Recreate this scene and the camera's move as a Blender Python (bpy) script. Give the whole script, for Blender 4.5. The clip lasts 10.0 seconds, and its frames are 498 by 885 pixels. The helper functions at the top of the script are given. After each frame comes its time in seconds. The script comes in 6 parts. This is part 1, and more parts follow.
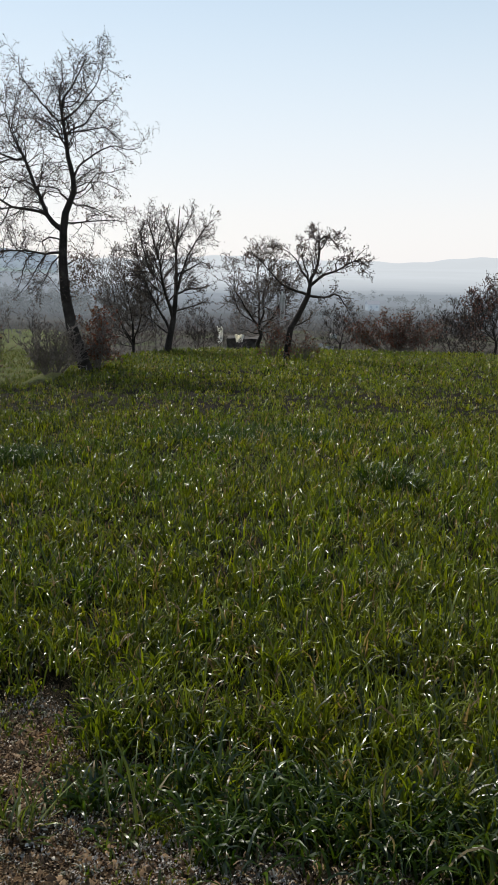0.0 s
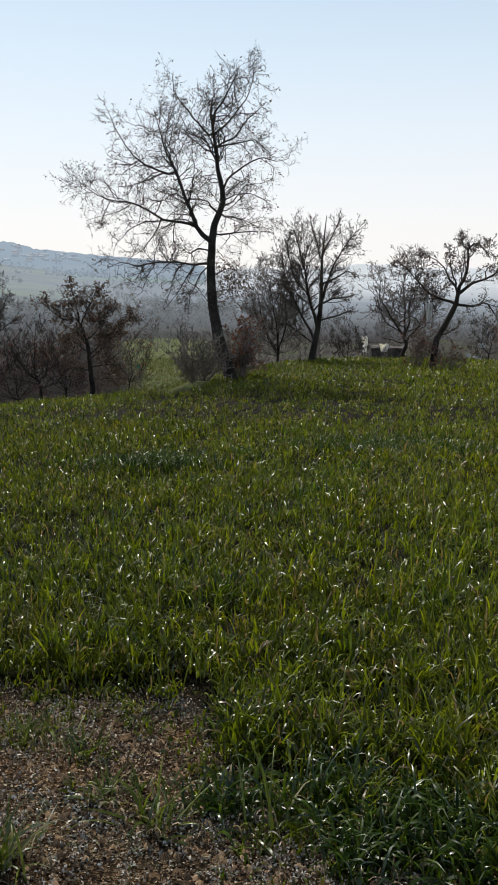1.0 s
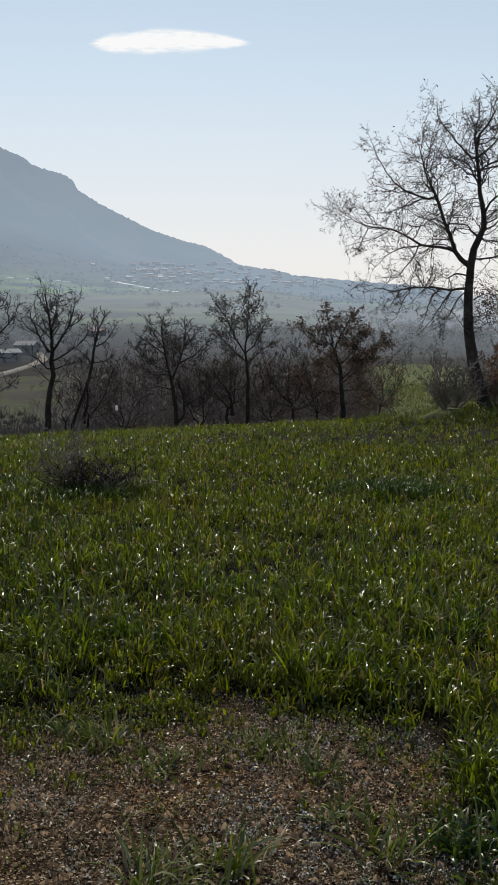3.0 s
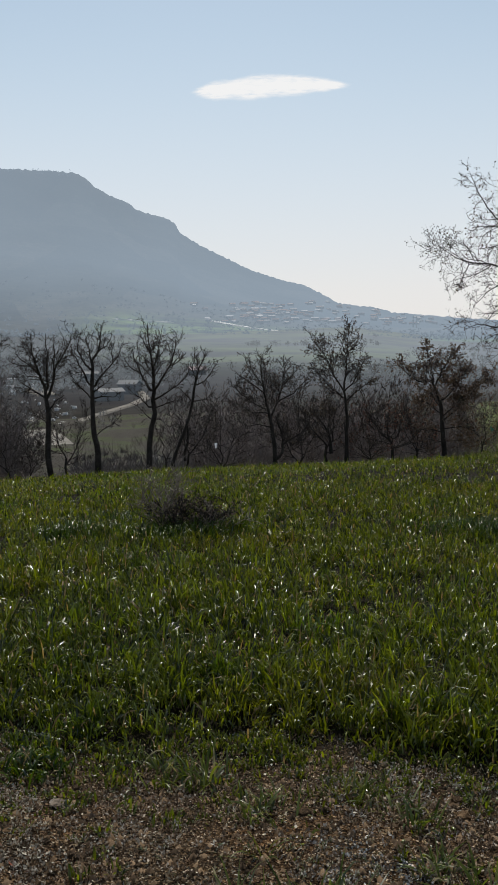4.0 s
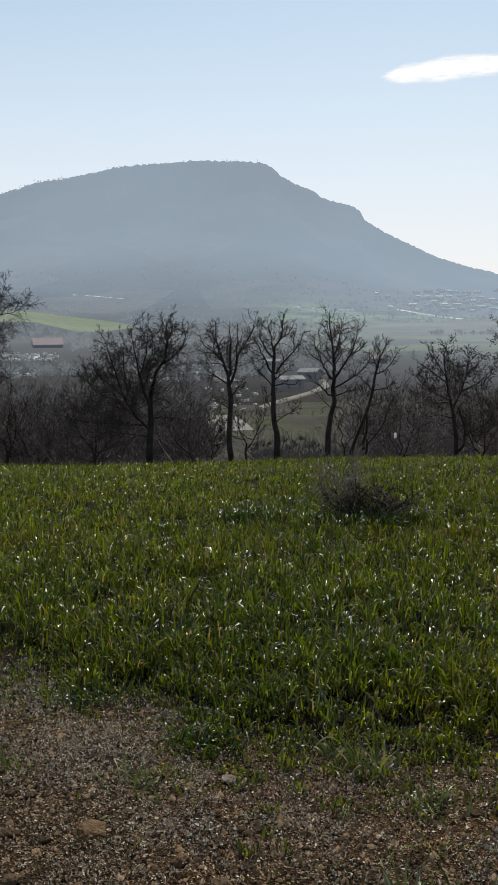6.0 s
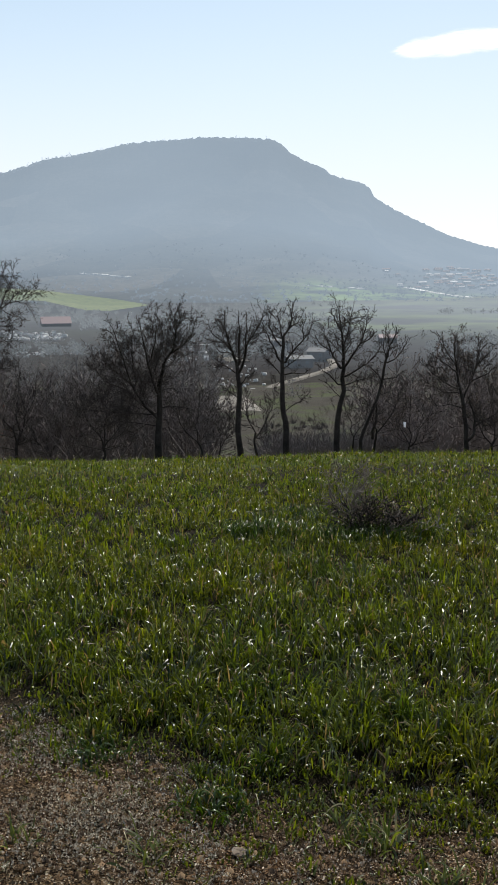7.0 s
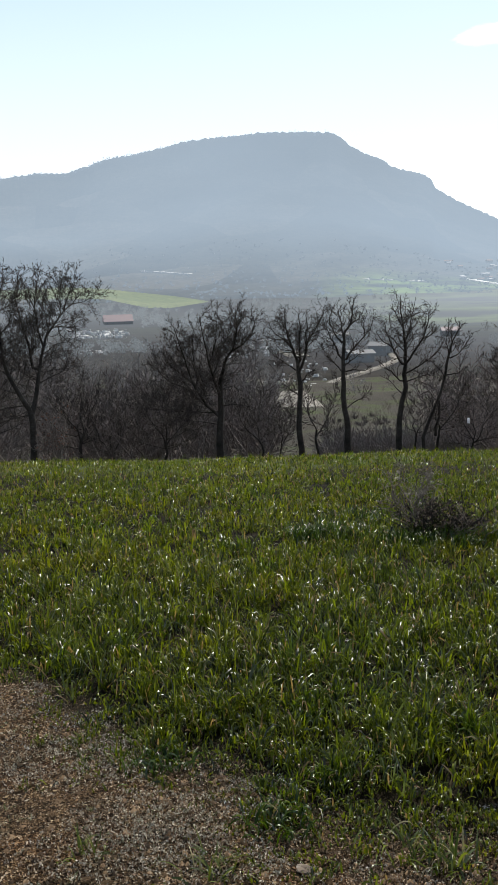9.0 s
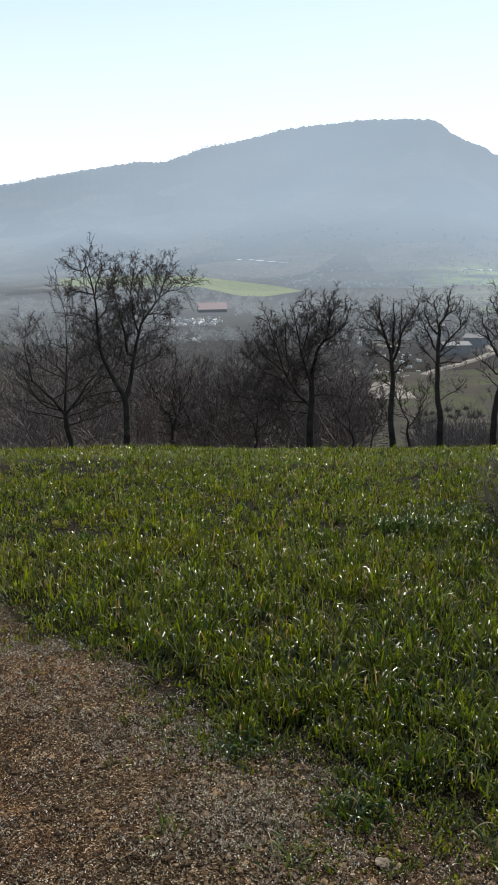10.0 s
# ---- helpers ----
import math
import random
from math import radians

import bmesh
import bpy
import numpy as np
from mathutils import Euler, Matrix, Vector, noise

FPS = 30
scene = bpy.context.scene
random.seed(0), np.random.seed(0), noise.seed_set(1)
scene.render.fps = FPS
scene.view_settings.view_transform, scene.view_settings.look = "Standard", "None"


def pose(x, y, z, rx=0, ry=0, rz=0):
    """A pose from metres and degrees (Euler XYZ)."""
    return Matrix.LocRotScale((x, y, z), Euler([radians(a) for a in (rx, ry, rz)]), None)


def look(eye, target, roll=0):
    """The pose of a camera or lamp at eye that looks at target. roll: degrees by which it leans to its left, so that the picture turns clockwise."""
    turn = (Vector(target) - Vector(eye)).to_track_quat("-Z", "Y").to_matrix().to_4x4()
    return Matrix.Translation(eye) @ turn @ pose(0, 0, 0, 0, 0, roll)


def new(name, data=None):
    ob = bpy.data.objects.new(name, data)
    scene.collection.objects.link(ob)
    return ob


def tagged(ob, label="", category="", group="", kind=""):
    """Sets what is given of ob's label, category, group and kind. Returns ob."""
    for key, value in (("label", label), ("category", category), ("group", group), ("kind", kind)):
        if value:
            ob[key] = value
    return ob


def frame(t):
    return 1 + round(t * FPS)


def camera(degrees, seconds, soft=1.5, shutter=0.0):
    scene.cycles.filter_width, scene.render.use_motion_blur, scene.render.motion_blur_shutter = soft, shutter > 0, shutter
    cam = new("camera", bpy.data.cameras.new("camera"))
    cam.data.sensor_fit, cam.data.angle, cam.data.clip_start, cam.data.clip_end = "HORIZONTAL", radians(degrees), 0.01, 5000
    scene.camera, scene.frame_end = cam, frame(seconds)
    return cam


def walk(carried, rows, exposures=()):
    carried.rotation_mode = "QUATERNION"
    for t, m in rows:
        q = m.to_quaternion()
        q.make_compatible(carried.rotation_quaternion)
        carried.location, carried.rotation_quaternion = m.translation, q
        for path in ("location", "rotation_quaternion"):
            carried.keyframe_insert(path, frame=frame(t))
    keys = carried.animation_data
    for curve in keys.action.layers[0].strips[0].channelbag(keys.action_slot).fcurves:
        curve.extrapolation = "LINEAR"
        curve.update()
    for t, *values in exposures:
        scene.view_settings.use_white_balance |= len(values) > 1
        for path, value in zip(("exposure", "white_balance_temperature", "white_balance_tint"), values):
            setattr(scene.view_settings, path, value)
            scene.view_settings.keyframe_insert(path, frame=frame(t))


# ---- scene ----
# ---- camera and its walk ----
LENS = 30.5
EYE = 1.6
# seconds, heading to the left, tilt up, lean: degrees
TURNS = [
    (0, 0.22, -11.12, -0.64),
    (0.5, 5.02, -11.42, 0.00),
    (1, 9.29, -10.60, -0.04),
    (1.5, 13.80, -9.71, 0.12),
    (2, 18.46, -9.59, 0.03),
    (2.5, 22.67, -10.09, 0.39),
    (2.7, 23.69, -9.82, 0.08),
    (3.8, 29.47, -6.75, 1.01),
    (4, 31.21, -6.63, 0.79),
    (4.5, 35.72, -6.23, 0.42),
    (5, 39.70, -6.27, -0.05),
    (5.5, 42.68, -7.90, 0.05),
    (6, 42.47, -7.23, 0.58),
    (6.2, 43.01, -7.82, 0.32),
    (7.3, 42.82, -8.80, 0.60),
    (7.5, 41.41, -8.54, 0.65),
    (8, 43.09, -9.11, 0.88),
    (8.5, 44.71, -8.92, 1.97),
    (9, 46.91, -8.79, 1.60),
    (9.5, 49.51, -8.14, 1.43),
    (10, 52.63, -9.34, 0.94),
]
STEPS = [(0.0, 0.0, 0.0, 0.0), (6.2, 0.0, 0.0, 0.0), (7.3, -0.1, 0.1, 0.42), (10.0, -0.1, 0.1, 0.42)]


def step_at(t):
    cols = list(zip(*STEPS))
    return [float(np.interp(t, cols[0], c)) for c in cols[1:]]


cam = camera(LENS, 10.0)
rows = []
for t, head, tilt, lean in TURNS:
    sx, sy, sz = step_at(t)
    rows.append((t, pose(sx, sy, EYE + sz, 90 + tilt, 0, head) @ pose(0, 0, 0, 0, 0, -lean)))
walk(cam, rows, exposures=[(0.0, 0.12), (1.2, 0.12), (2.5, 0.0), (4.0, -0.17), (5.2, -0.09), (6.0, 0.02), (7.3, 0.28), (10.0, 0.44)])

# ---- world, sun ----
SUN_AZ, SUN_EL = 33.0, 44.0     # heading to the left of +y, height: degrees
world = bpy.data.worlds.new("sky_world")
scene.world = world
world.use_nodes = True
wn, wl = world.node_tree.nodes, world.node_tree.links
wn.clear()
sky = wn.new("ShaderNodeTexSky")
sky.sky_type, sky.sun_disc = "NISHITA", False
sky.sun_elevation, sky.sun_rotation = radians(SUN_EL), radians(-SUN_AZ)
sky.altitude, sky.air_density, sky.dust_density, sky.ozone_density = 300, 1.0, 0.6, 0.8
wbg = wn.new("ShaderNodeBackground")
wbg.inputs["Strength"].default_value = 0.083
wout = wn.new("ShaderNodeOutputWorld")
# thin bright haze low over the land, all round
wco = wn.new("ShaderNodeTexCoord")
wsp = wn.new("ShaderNodeSeparateXYZ")
wl.new(wco.outputs["Generated"], wsp.inputs[0])
wra = wn.new("ShaderNodeMapRange")
wra.inputs["From Min"].default_value, wra.inputs["From Max"].default_value = 0.0, 0.6
wra.inputs["To Min"].default_value, wra.inputs["To Max"].default_value = 0.86, 0.12
wra.interpolation_type = "SMOOTHSTEP"
wl.new(wsp.outputs["Z"], wra.inputs["Value"])
wmi = wn.new("ShaderNodeMix")
wmi.data_type = "RGBA"
wl.new(wra.outputs["Result"], wmi.inputs[0])
wl.new(sky.outputs["Color"], wmi.inputs[6])
wup = wn.new("ShaderNodeMapRange")
wup.inputs["From Min"].default_value, wup.inputs["From Max"].default_value = 0.05, 0.32
wl.new(wsp.outputs["Z"], wup.inputs["Value"])
wai = wn.new("ShaderNodeMix")
wai.data_type = "RGBA"
wl.new(wup.outputs["Result"], wai.inputs[0])
wai.inputs[6].default_value, wai.inputs[7].default_value = (10.9, 10.8, 11.0, 1), (8.9, 11.1, 12.5, 1)
wl.new(wai.outputs[2], wmi.inputs[7])
wl.new(wmi.outputs[2], wbg.inputs["Color"])
wl.new(wbg.outputs["Background"], wout.inputs["Surface"])

sun_data = bpy.data.lights.new("sun", "SUN")
sun_data.energy, sun_data.angle, sun_data.color = 4.7, radians(0.5), (1.0, 0.95, 0.86)
sun = new("sun", sun_data)
a, e = radians(SUN_AZ), radians(SUN_EL)
sun_dir = Vector((-math.sin(a) * math.cos(e), math.cos(a) * math.cos(e), math.sin(e)))
sun.matrix_world = look(sun_dir * 50, (0, 0, 0))

# ---- materials ----


def mat(name):
    m = bpy.data.materials.new(name)
    m.use_nodes = True
    nt = m.node_tree
    nt.nodes.clear()
    return m, nt


def node(nt, kind, **settings):
    n = nt.nodes.new("ShaderNode" + kind)
    for key, value in settings.items():
        if key in n.inputs:
            if isinstance(value, bpy.types.NodeSocket):
                nt.links.new(value, n.inputs[key])
            else:
                n.inputs[key].default_value = value
        elif key == "operation":
            n.operation = value
        elif key == "attribute_name":
            n.attribute_name = value
    return n


def ramp(nt, fac, stops):
    n = nt.nodes.new("ShaderNodeValToRGB")
    nt.links.new(fac, n.inputs["Fac"])
    els = n.color_ramp.elements
    while len(els) < len(stops):
        els.new(0.5)
    for el, (p, c) in zip(els, stops):
        el.position, el.color = p, (*c, 1) if len(c) == 3 else c
    return n.outputs["Color"]


def mix(nt, fac, one, two, blend="MIX"):
    n = nt.nodes.new("ShaderNodeMix")
    n.data_type, n.blend_type = "RGBA", blend
    for sock, value in ((n.inputs[0], fac), (n.inputs[6], one), (n.inputs[7], two)):
        if isinstance(value, bpy.types.NodeSocket):
            nt.links.new(value, sock)
        elif isinstance(value, tuple):
            sock.default_value = (*value, 1)
        else:
            sock.default_value = value
    return n.outputs[2]


def noise_tex(nt, vec, scale, detail=4.0, rough=0.55):
    n = node(nt, "TexNoise", Vector=vec, Scale=scale, Detail=detail, Roughness=rough)
    return n.outputs["Fac"]


def spread(nt, fac, low, high):
    n = node(nt, "MapRange", Value=fac)
    n.inputs["From Min"].default_value, n.inputs["From Max"].default_value = low, high
    return n.outputs["Result"]


def place_vec(nt):
    return node(nt, "NewGeometry").outputs["Position"]


def finish(nt, shader):
    out = nt.nodes.new("ShaderNodeOutputMaterial")
    nt.links.new(shader, out.inputs["Surface"])


def bumped(nt, height, strength, distance):
    return node(nt, "Bump", Height=height, Strength=strength, Distance=distance).outputs["Normal"]


def plain_mat(name, stops, scale, rough=0.8, bump=0.4, bump_scale=None, dist=0.01, metal=0.0):
    """A worn surface: colour from two scales of noise, and fine relief."""
    m, nt = mat(name)
    obj = node(nt, "TexCoord").outputs["Object"]
    big = noise_tex(nt, obj, scale, 6, 0.6)
    fine = noise_tex(nt, obj, scale * 7, 3, 0.6)
    col = ramp(nt, big, stops)
    col = mix(nt, spread(nt, fine, 0.35, 0.75), col, mix(nt, 1.0, col, (0.62, 0.6, 0.58), "MULTIPLY"))
    rnd = node(nt, "ObjectInfo").outputs["Random"]
    col = mix(nt, rnd, col, mix(nt, 1.0, col, (0.8, 0.79, 0.78), "MULTIPLY"))
    b = bumped(nt, noise_tex(nt, obj, bump_scale or scale * 9, 5, 0.65), bump, dist)
    p = node(nt, "BsdfPrincipled", Roughness=rough, Metallic=metal)
    p.inputs["Specular IOR Level"].default_value = 0.5 if rough < 0.6 else 0.12
    nt.links.new(col, p.inputs["Base Color"])
    nt.links.new(b, p.inputs["Normal"])
    finish(nt, p.outputs[0])
    return m


def leaf_mat(name, dark, light, dry, dry_amount, gloss, gloss_rough, through_light, patch_scale=0.35, growth_and_light=False, clear=(1.28, 1.28, 0.7)):
    """Thin leaves: each island its own tint, patches of growth, light shining through, a waxy sheen."""
    m, nt = mat(name)
    geo = node(nt, "NewGeometry")
    rnd, pos = geo.outputs["Random Per Island"], geo.outputs["Position"]
    patch = noise_tex(nt, pos, patch_scale, 3, 0.6)
    col = mix(nt, rnd, dark, light)
    col = mix(nt, spread(nt, patch, 0.38, 0.66), col, mix(nt, 1.0, col, (1.18, 1.08, 0.8), "MULTIPLY"))
    if growth_and_light:      # drifts of yellower and of bluer growth; towards both ends the colour is yellowed, and brightened in place of light
        sep = node(nt, "SeparateXYZ")
        nt.links.new(pos, sep.inputs[0])
        col = mix(nt, spread(nt, sep.outputs["X"], -5.0, 0.6), col, mix(nt, 1.0, col, (1.55, 1.5, 1.15), "MULTIPLY"))
        col = mix(nt, spread(nt, sep.outputs["X"], -3.4, -7.5), col, mix(nt, 1.0, col, (1.42, 1.38, 1.15), "MULTIPLY"))
        col = mix(nt, spread(nt, noise_tex(nt, pos, 0.9, 3, 0.55), 0.5, 0.66), col, mix(nt, 1.0, col, (1.3, 1.1, 0.8), "MULTIPLY"))
        col = mix(nt, spread(nt, noise_tex(nt, pos, 1.7, 3, 0.55), 0.54, 0.7), col, mix(nt, 1.0, col, (0.62, 0.85, 0.8), "MULTIPLY"))
    isdry = node(nt, "Math", operation="GREATER_THAN")
    odd = node(nt, "Math", operation="FRACT")
    mul = node(nt, "Math", operation="MULTIPLY")
    nt.links.new(rnd, mul.inputs[0])
    mul.inputs[1].default_value = 37.0
    nt.links.new(mul.outputs[0], odd.inputs[0])
    nt.links.new(odd.outputs[0], isdry.inputs[0])
    isdry.inputs[1].default_value = 1.0 - dry_amount
    col = mix(nt, isdry.outputs[0], col, dry)
    d = node(nt, "BsdfDiffuse")
    tr = node(nt, "BsdfTranslucent")
    nt.links.new(col, d.inputs["Color"])
    nt.links.new(mix(nt, 1.0, col, clear, "MULTIPLY"), tr.inputs["Color"])
    body = node(nt, "MixShader", Fac=through_light)
    nt.links.new(d.outputs[0], body.inputs[1])
    nt.links.new(tr.outputs[0], body.inputs[2])
    gl = node(nt, "BsdfGlossy", Roughness=gloss_rough, Color=(1, 1, 1, 1))
    waxy = node(nt, "Math", operation="MULTIPLY")      # a few leaves are far waxier than the rest
    nt.links.new(rnd, waxy.inputs[0])
    waxy.inputs[1].default_value = 91.0
    wax = node(nt, "Math", operation="FRACT")
    nt.links.new(waxy.outputs[0], wax.inputs[0])
    amount = node(nt, "MapRange", Value=wax.outputs[0])
    for side, value in (("From Min", 0.5), ("From Max", 1.0), ("To Min", gloss * 0.5), ("To Max", gloss * 2.3)):
        amount.inputs[side].default_value = value
    top = node(nt, "MixShader", Fac=amount.outputs[0])
    nt.links.new(body.outputs[0], top.inputs[1])
    nt.links.new(gl.outputs[0], top.inputs[2])
    finish(nt, top.outputs[0])
    return m


WHEAT = leaf_mat("wheat_leaf", (0.0055, 0.012, 0.0015), (0.098, 0.126, 0.007), (0.17, 0.115, 0.06), 0.06, 0.024, 0.36, 0.5, growth_and_light=True)
LUSH = leaf_mat("lush_leaf", (0.007, 0.02, 0.002), (0.045, 0.08, 0.006), (0.2, 0.16, 0.09), 0.03, 0.022, 0.36, 0.4)
TUFT = leaf_mat("tuft_leaf", (0.03, 0.05, 0.008), (0.115, 0.14, 0.025), (0.25, 0.22, 0.13), 0.1, 0.024, 0.38, 0.4)
ROUGH = leaf_mat("rough_grass_leaf", (0.036, 0.05, 0.012), (0.095, 0.115, 0.03), (0.13, 0.11, 0.055), 0.2, 0.008, 0.5, 0.35)
WEED = leaf_mat("weed_leaf", (0.05, 0.07, 0.03), (0.12, 0.13, 0.08), (0.3, 0.29, 0.26), 0.4, 0.03, 0.45, 0.3)
LITTER = leaf_mat("leaf_litter", (0.1, 0.07, 0.045), (0.3, 0.24, 0.17), (0.45, 0.4, 0.33), 0.2, 0.02, 0.45, 0.15)
SILVER = leaf_mat("silver_weed", (0.12, 0.11, 0.1), (0.5, 0.485, 0.48), (0.2, 0.13, 0.09), 0.25, 0.015, 0.45, 0.2, clear=(1.0, 0.97, 0.95))
DRY_LEAF = leaf_mat("dry_oak_leaf", (0.06, 0.045, 0.04), (0.12, 0.088, 0.075), (0.15, 0.11, 0.088), 0.3, 0.02, 0.45, 0.1)
RED_LEAF = leaf_mat("russet_leaf", (0.09, 0.034, 0.026), (0.175, 0.07, 0.055), (0.14, 0.10, 0.08), 0.3, 0.02, 0.45, 0.15)
RUSSET_LEAF = leaf_mat("brown_oak_leaf", (0.075, 0.05, 0.044), (0.135, 0.09, 0.08), (0.15, 0.115, 0.1), 0.3, 0.02, 0.45, 0.15)
BARK = plain_mat("oak_bark", [(0.3, (0.022, 0.019, 0.017)), (0.55, (0.05, 0.043, 0.038)), (0.75, (0.095, 0.087, 0.077))], 2.5, 0.9, 0.9, 22, 0.03)
TWIG = plain_mat("twig_bark", [(0.3, (0.045, 0.036, 0.032)), (0.7, (0.09, 0.075, 0.068))], 1.5, 0.85, 0.2)
WOODS = plain_mat("winter_woods", [(0.3, (0.11, 0.092, 0.084)), (0.7, (0.2, 0.168, 0.155))], 0.05, 0.95, 0.0)
# the winter_woods hue made paler, haze put into the bark colour
HAZED_BROWN_WOODS = plain_mat("hazed_brown_winter_woods", [(0.3, (0.16, 0.132, 0.122)), (0.7, (0.27, 0.225, 0.21))], 0.05, 0.95, 0.0)
THICKET = plain_mat("thicket_twigs", [(0.3, (0.145, 0.127, 0.12)), (0.7, (0.24, 0.21, 0.2))], 0.05, 0.95, 0.0)
SHRUB = plain_mat("shrub_stem", [(0.3, (0.12, 0.10, 0.09)), (0.7, (0.27, 0.235, 0.21))], 2.0, 0.85, 0.2)
PEBBLE = plain_mat("pebble_stone", [(0.25, (0.10, 0.075, 0.055)), (0.5, (0.21, 0.165, 0.125)), (0.8, (0.42, 0.38, 0.33))], 9.0, 0.85, 0.4, 60, 0.004)
CLOD = plain_mat("ochre_clod", [(0.3, (0.08, 0.048, 0.024)), (0.55, (0.16, 0.1, 0.052)), (0.8, (0.25, 0.175, 0.105))], 12.0, 0.95, 0.9, 45, 0.02)
CLOD_DARK = plain_mat("brown_clod", [(0.3, (0.075, 0.048, 0.027)), (0.55, (0.15, 0.1, 0.058)), (0.8, (0.25, 0.175, 0.11))], 12.0, 0.95, 0.9, 45, 0.02)
FIELD_STONE = plain_mat("field_stone", [(0.3, (0.16, 0.15, 0.135)), (0.7, (0.38, 0.36, 0.33))], 3.0, 0.9, 0.7, 25, 0.02)
WHITE_SHEET = plain_mat("white_plastic_sheet", [(0.3, (0.6, 0.6, 0.6)), (0.7, (0.82, 0.82, 0.82))], 2.0, 0.45, 0.3, 8, 0.02)
THIN_BAG = leaf_mat("thin_white_bag", (0.7, 0.72, 0.76), (0.78, 0.8, 0.84), (0.75, 0.77, 0.8), 0.0, 0.03, 0.3, 0.6, clear=(1.0, 1.0, 1.0))
TEAL = plain_mat("teal_sack", [(0.3, (0.02, 0.2, 0.16)), (0.7, (0.04, 0.3, 0.24))], 3.0, 0.6, 0.3)
HUT_STONE = plain_mat("dark_hut_stone", [(0.3, (0.05, 0.045, 0.04)), (0.7, (0.13, 0.12, 0.11))], 3.0, 0.9, 0.7, 25, 0.02)
TRACK = plain_mat("pale_earth_road", [(0.3, (0.17, 0.16, 0.14)), (0.7, (0.27, 0.25, 0.22))], 0.12, 0.9, 0.3, 2.0, 0.05)


def crumb_mat(name, palest):
    """Loose pieces on the ground: each its own tone of brown or ochre, up to the palest."""
    m, nt = mat(name)
    geo = node(nt, "NewGeometry")
    col = ramp(nt, geo.outputs["Random Per Island"], [(0.0, (0.018, 0.011, 0.006)), (0.35, (0.065, 0.041, 0.022)), (0.65, (0.16, 0.105, 0.06)), (0.88, (0.23, 0.155, 0.09)), (1.0, palest)])
    col = mix(nt, spread(nt, noise_tex(nt, geo.outputs["Position"], 140, 3, 0.6), 0.35, 0.7), col, mix(nt, 1.0, col, (0.6, 0.58, 0.55), "MULTIPLY"))
    p = node(nt, "BsdfPrincipled", Roughness=0.9)
    p.inputs["Specular IOR Level"].default_value = 0.15
    nt.links.new(col, p.inputs["Base Color"])
    finish(nt, p.outputs[0])
    return m


CRUMB = crumb_mat("loose_gravel", (0.58, 0.52, 0.44))
SOIL_CRUMB = crumb_mat("soil_crumbs", (0.27, 0.18, 0.105))


def mat_plants():
    """Tiny low plants: brown, silvery and olive drifts, each leaf its own tone."""
    m, nt = mat("low_plant_mat")
    geo = node(nt, "NewGeometry")
    pos, rnd = geo.outputs["Position"], geo.outputs["Random Per Island"]
    brown = ramp(nt, rnd, [(0.0, (0.038, 0.022, 0.012)), (0.5, (0.185, 0.118, 0.07)), (0.82, (0.36, 0.26, 0.17)), (1.0, (0.62, 0.53, 0.41))])
    silver = ramp(nt, rnd, [(0.0, (0.038, 0.034, 0.031)), (0.5, (0.2, 0.195, 0.18)), (0.82, (0.39, 0.39, 0.375)), (1.0, (0.64, 0.64, 0.63))])
    olive = ramp(nt, rnd, [(0.0, (0.025, 0.024, 0.012)), (0.6, (0.1, 0.1, 0.05)), (1.0, (0.27, 0.26, 0.16))])
    col = mix(nt, spread(nt, noise_tex(nt, pos, 1.5, 4, 0.65), 0.5, 0.57), brown, silver)
    shift = node(nt, "VectorMath", operation="ADD")
    nt.links.new(pos, shift.inputs[0])
    shift.inputs[1].default_value = (13.0, 7.0, 0.0)
    col = mix(nt, spread(nt, noise_tex(nt, shift.outputs[0], 2.2, 4, 0.6), 0.54, 0.66), col, olive)
    d = node(nt, "BsdfDiffuse")
    nt.links.new(col, d.inputs["Color"])
    gl = node(nt, "BsdfGlossy", Roughness=0.4, Color=(1, 1, 1, 1))
    sh = node(nt, "MixShader", Fac=0.015)
    nt.links.new(d.outputs[0], sh.inputs[1])
    nt.links.new(gl.outputs[0], sh.inputs[2])
    finish(nt, sh.outputs[0])
    return m


MAT = mat_plants()


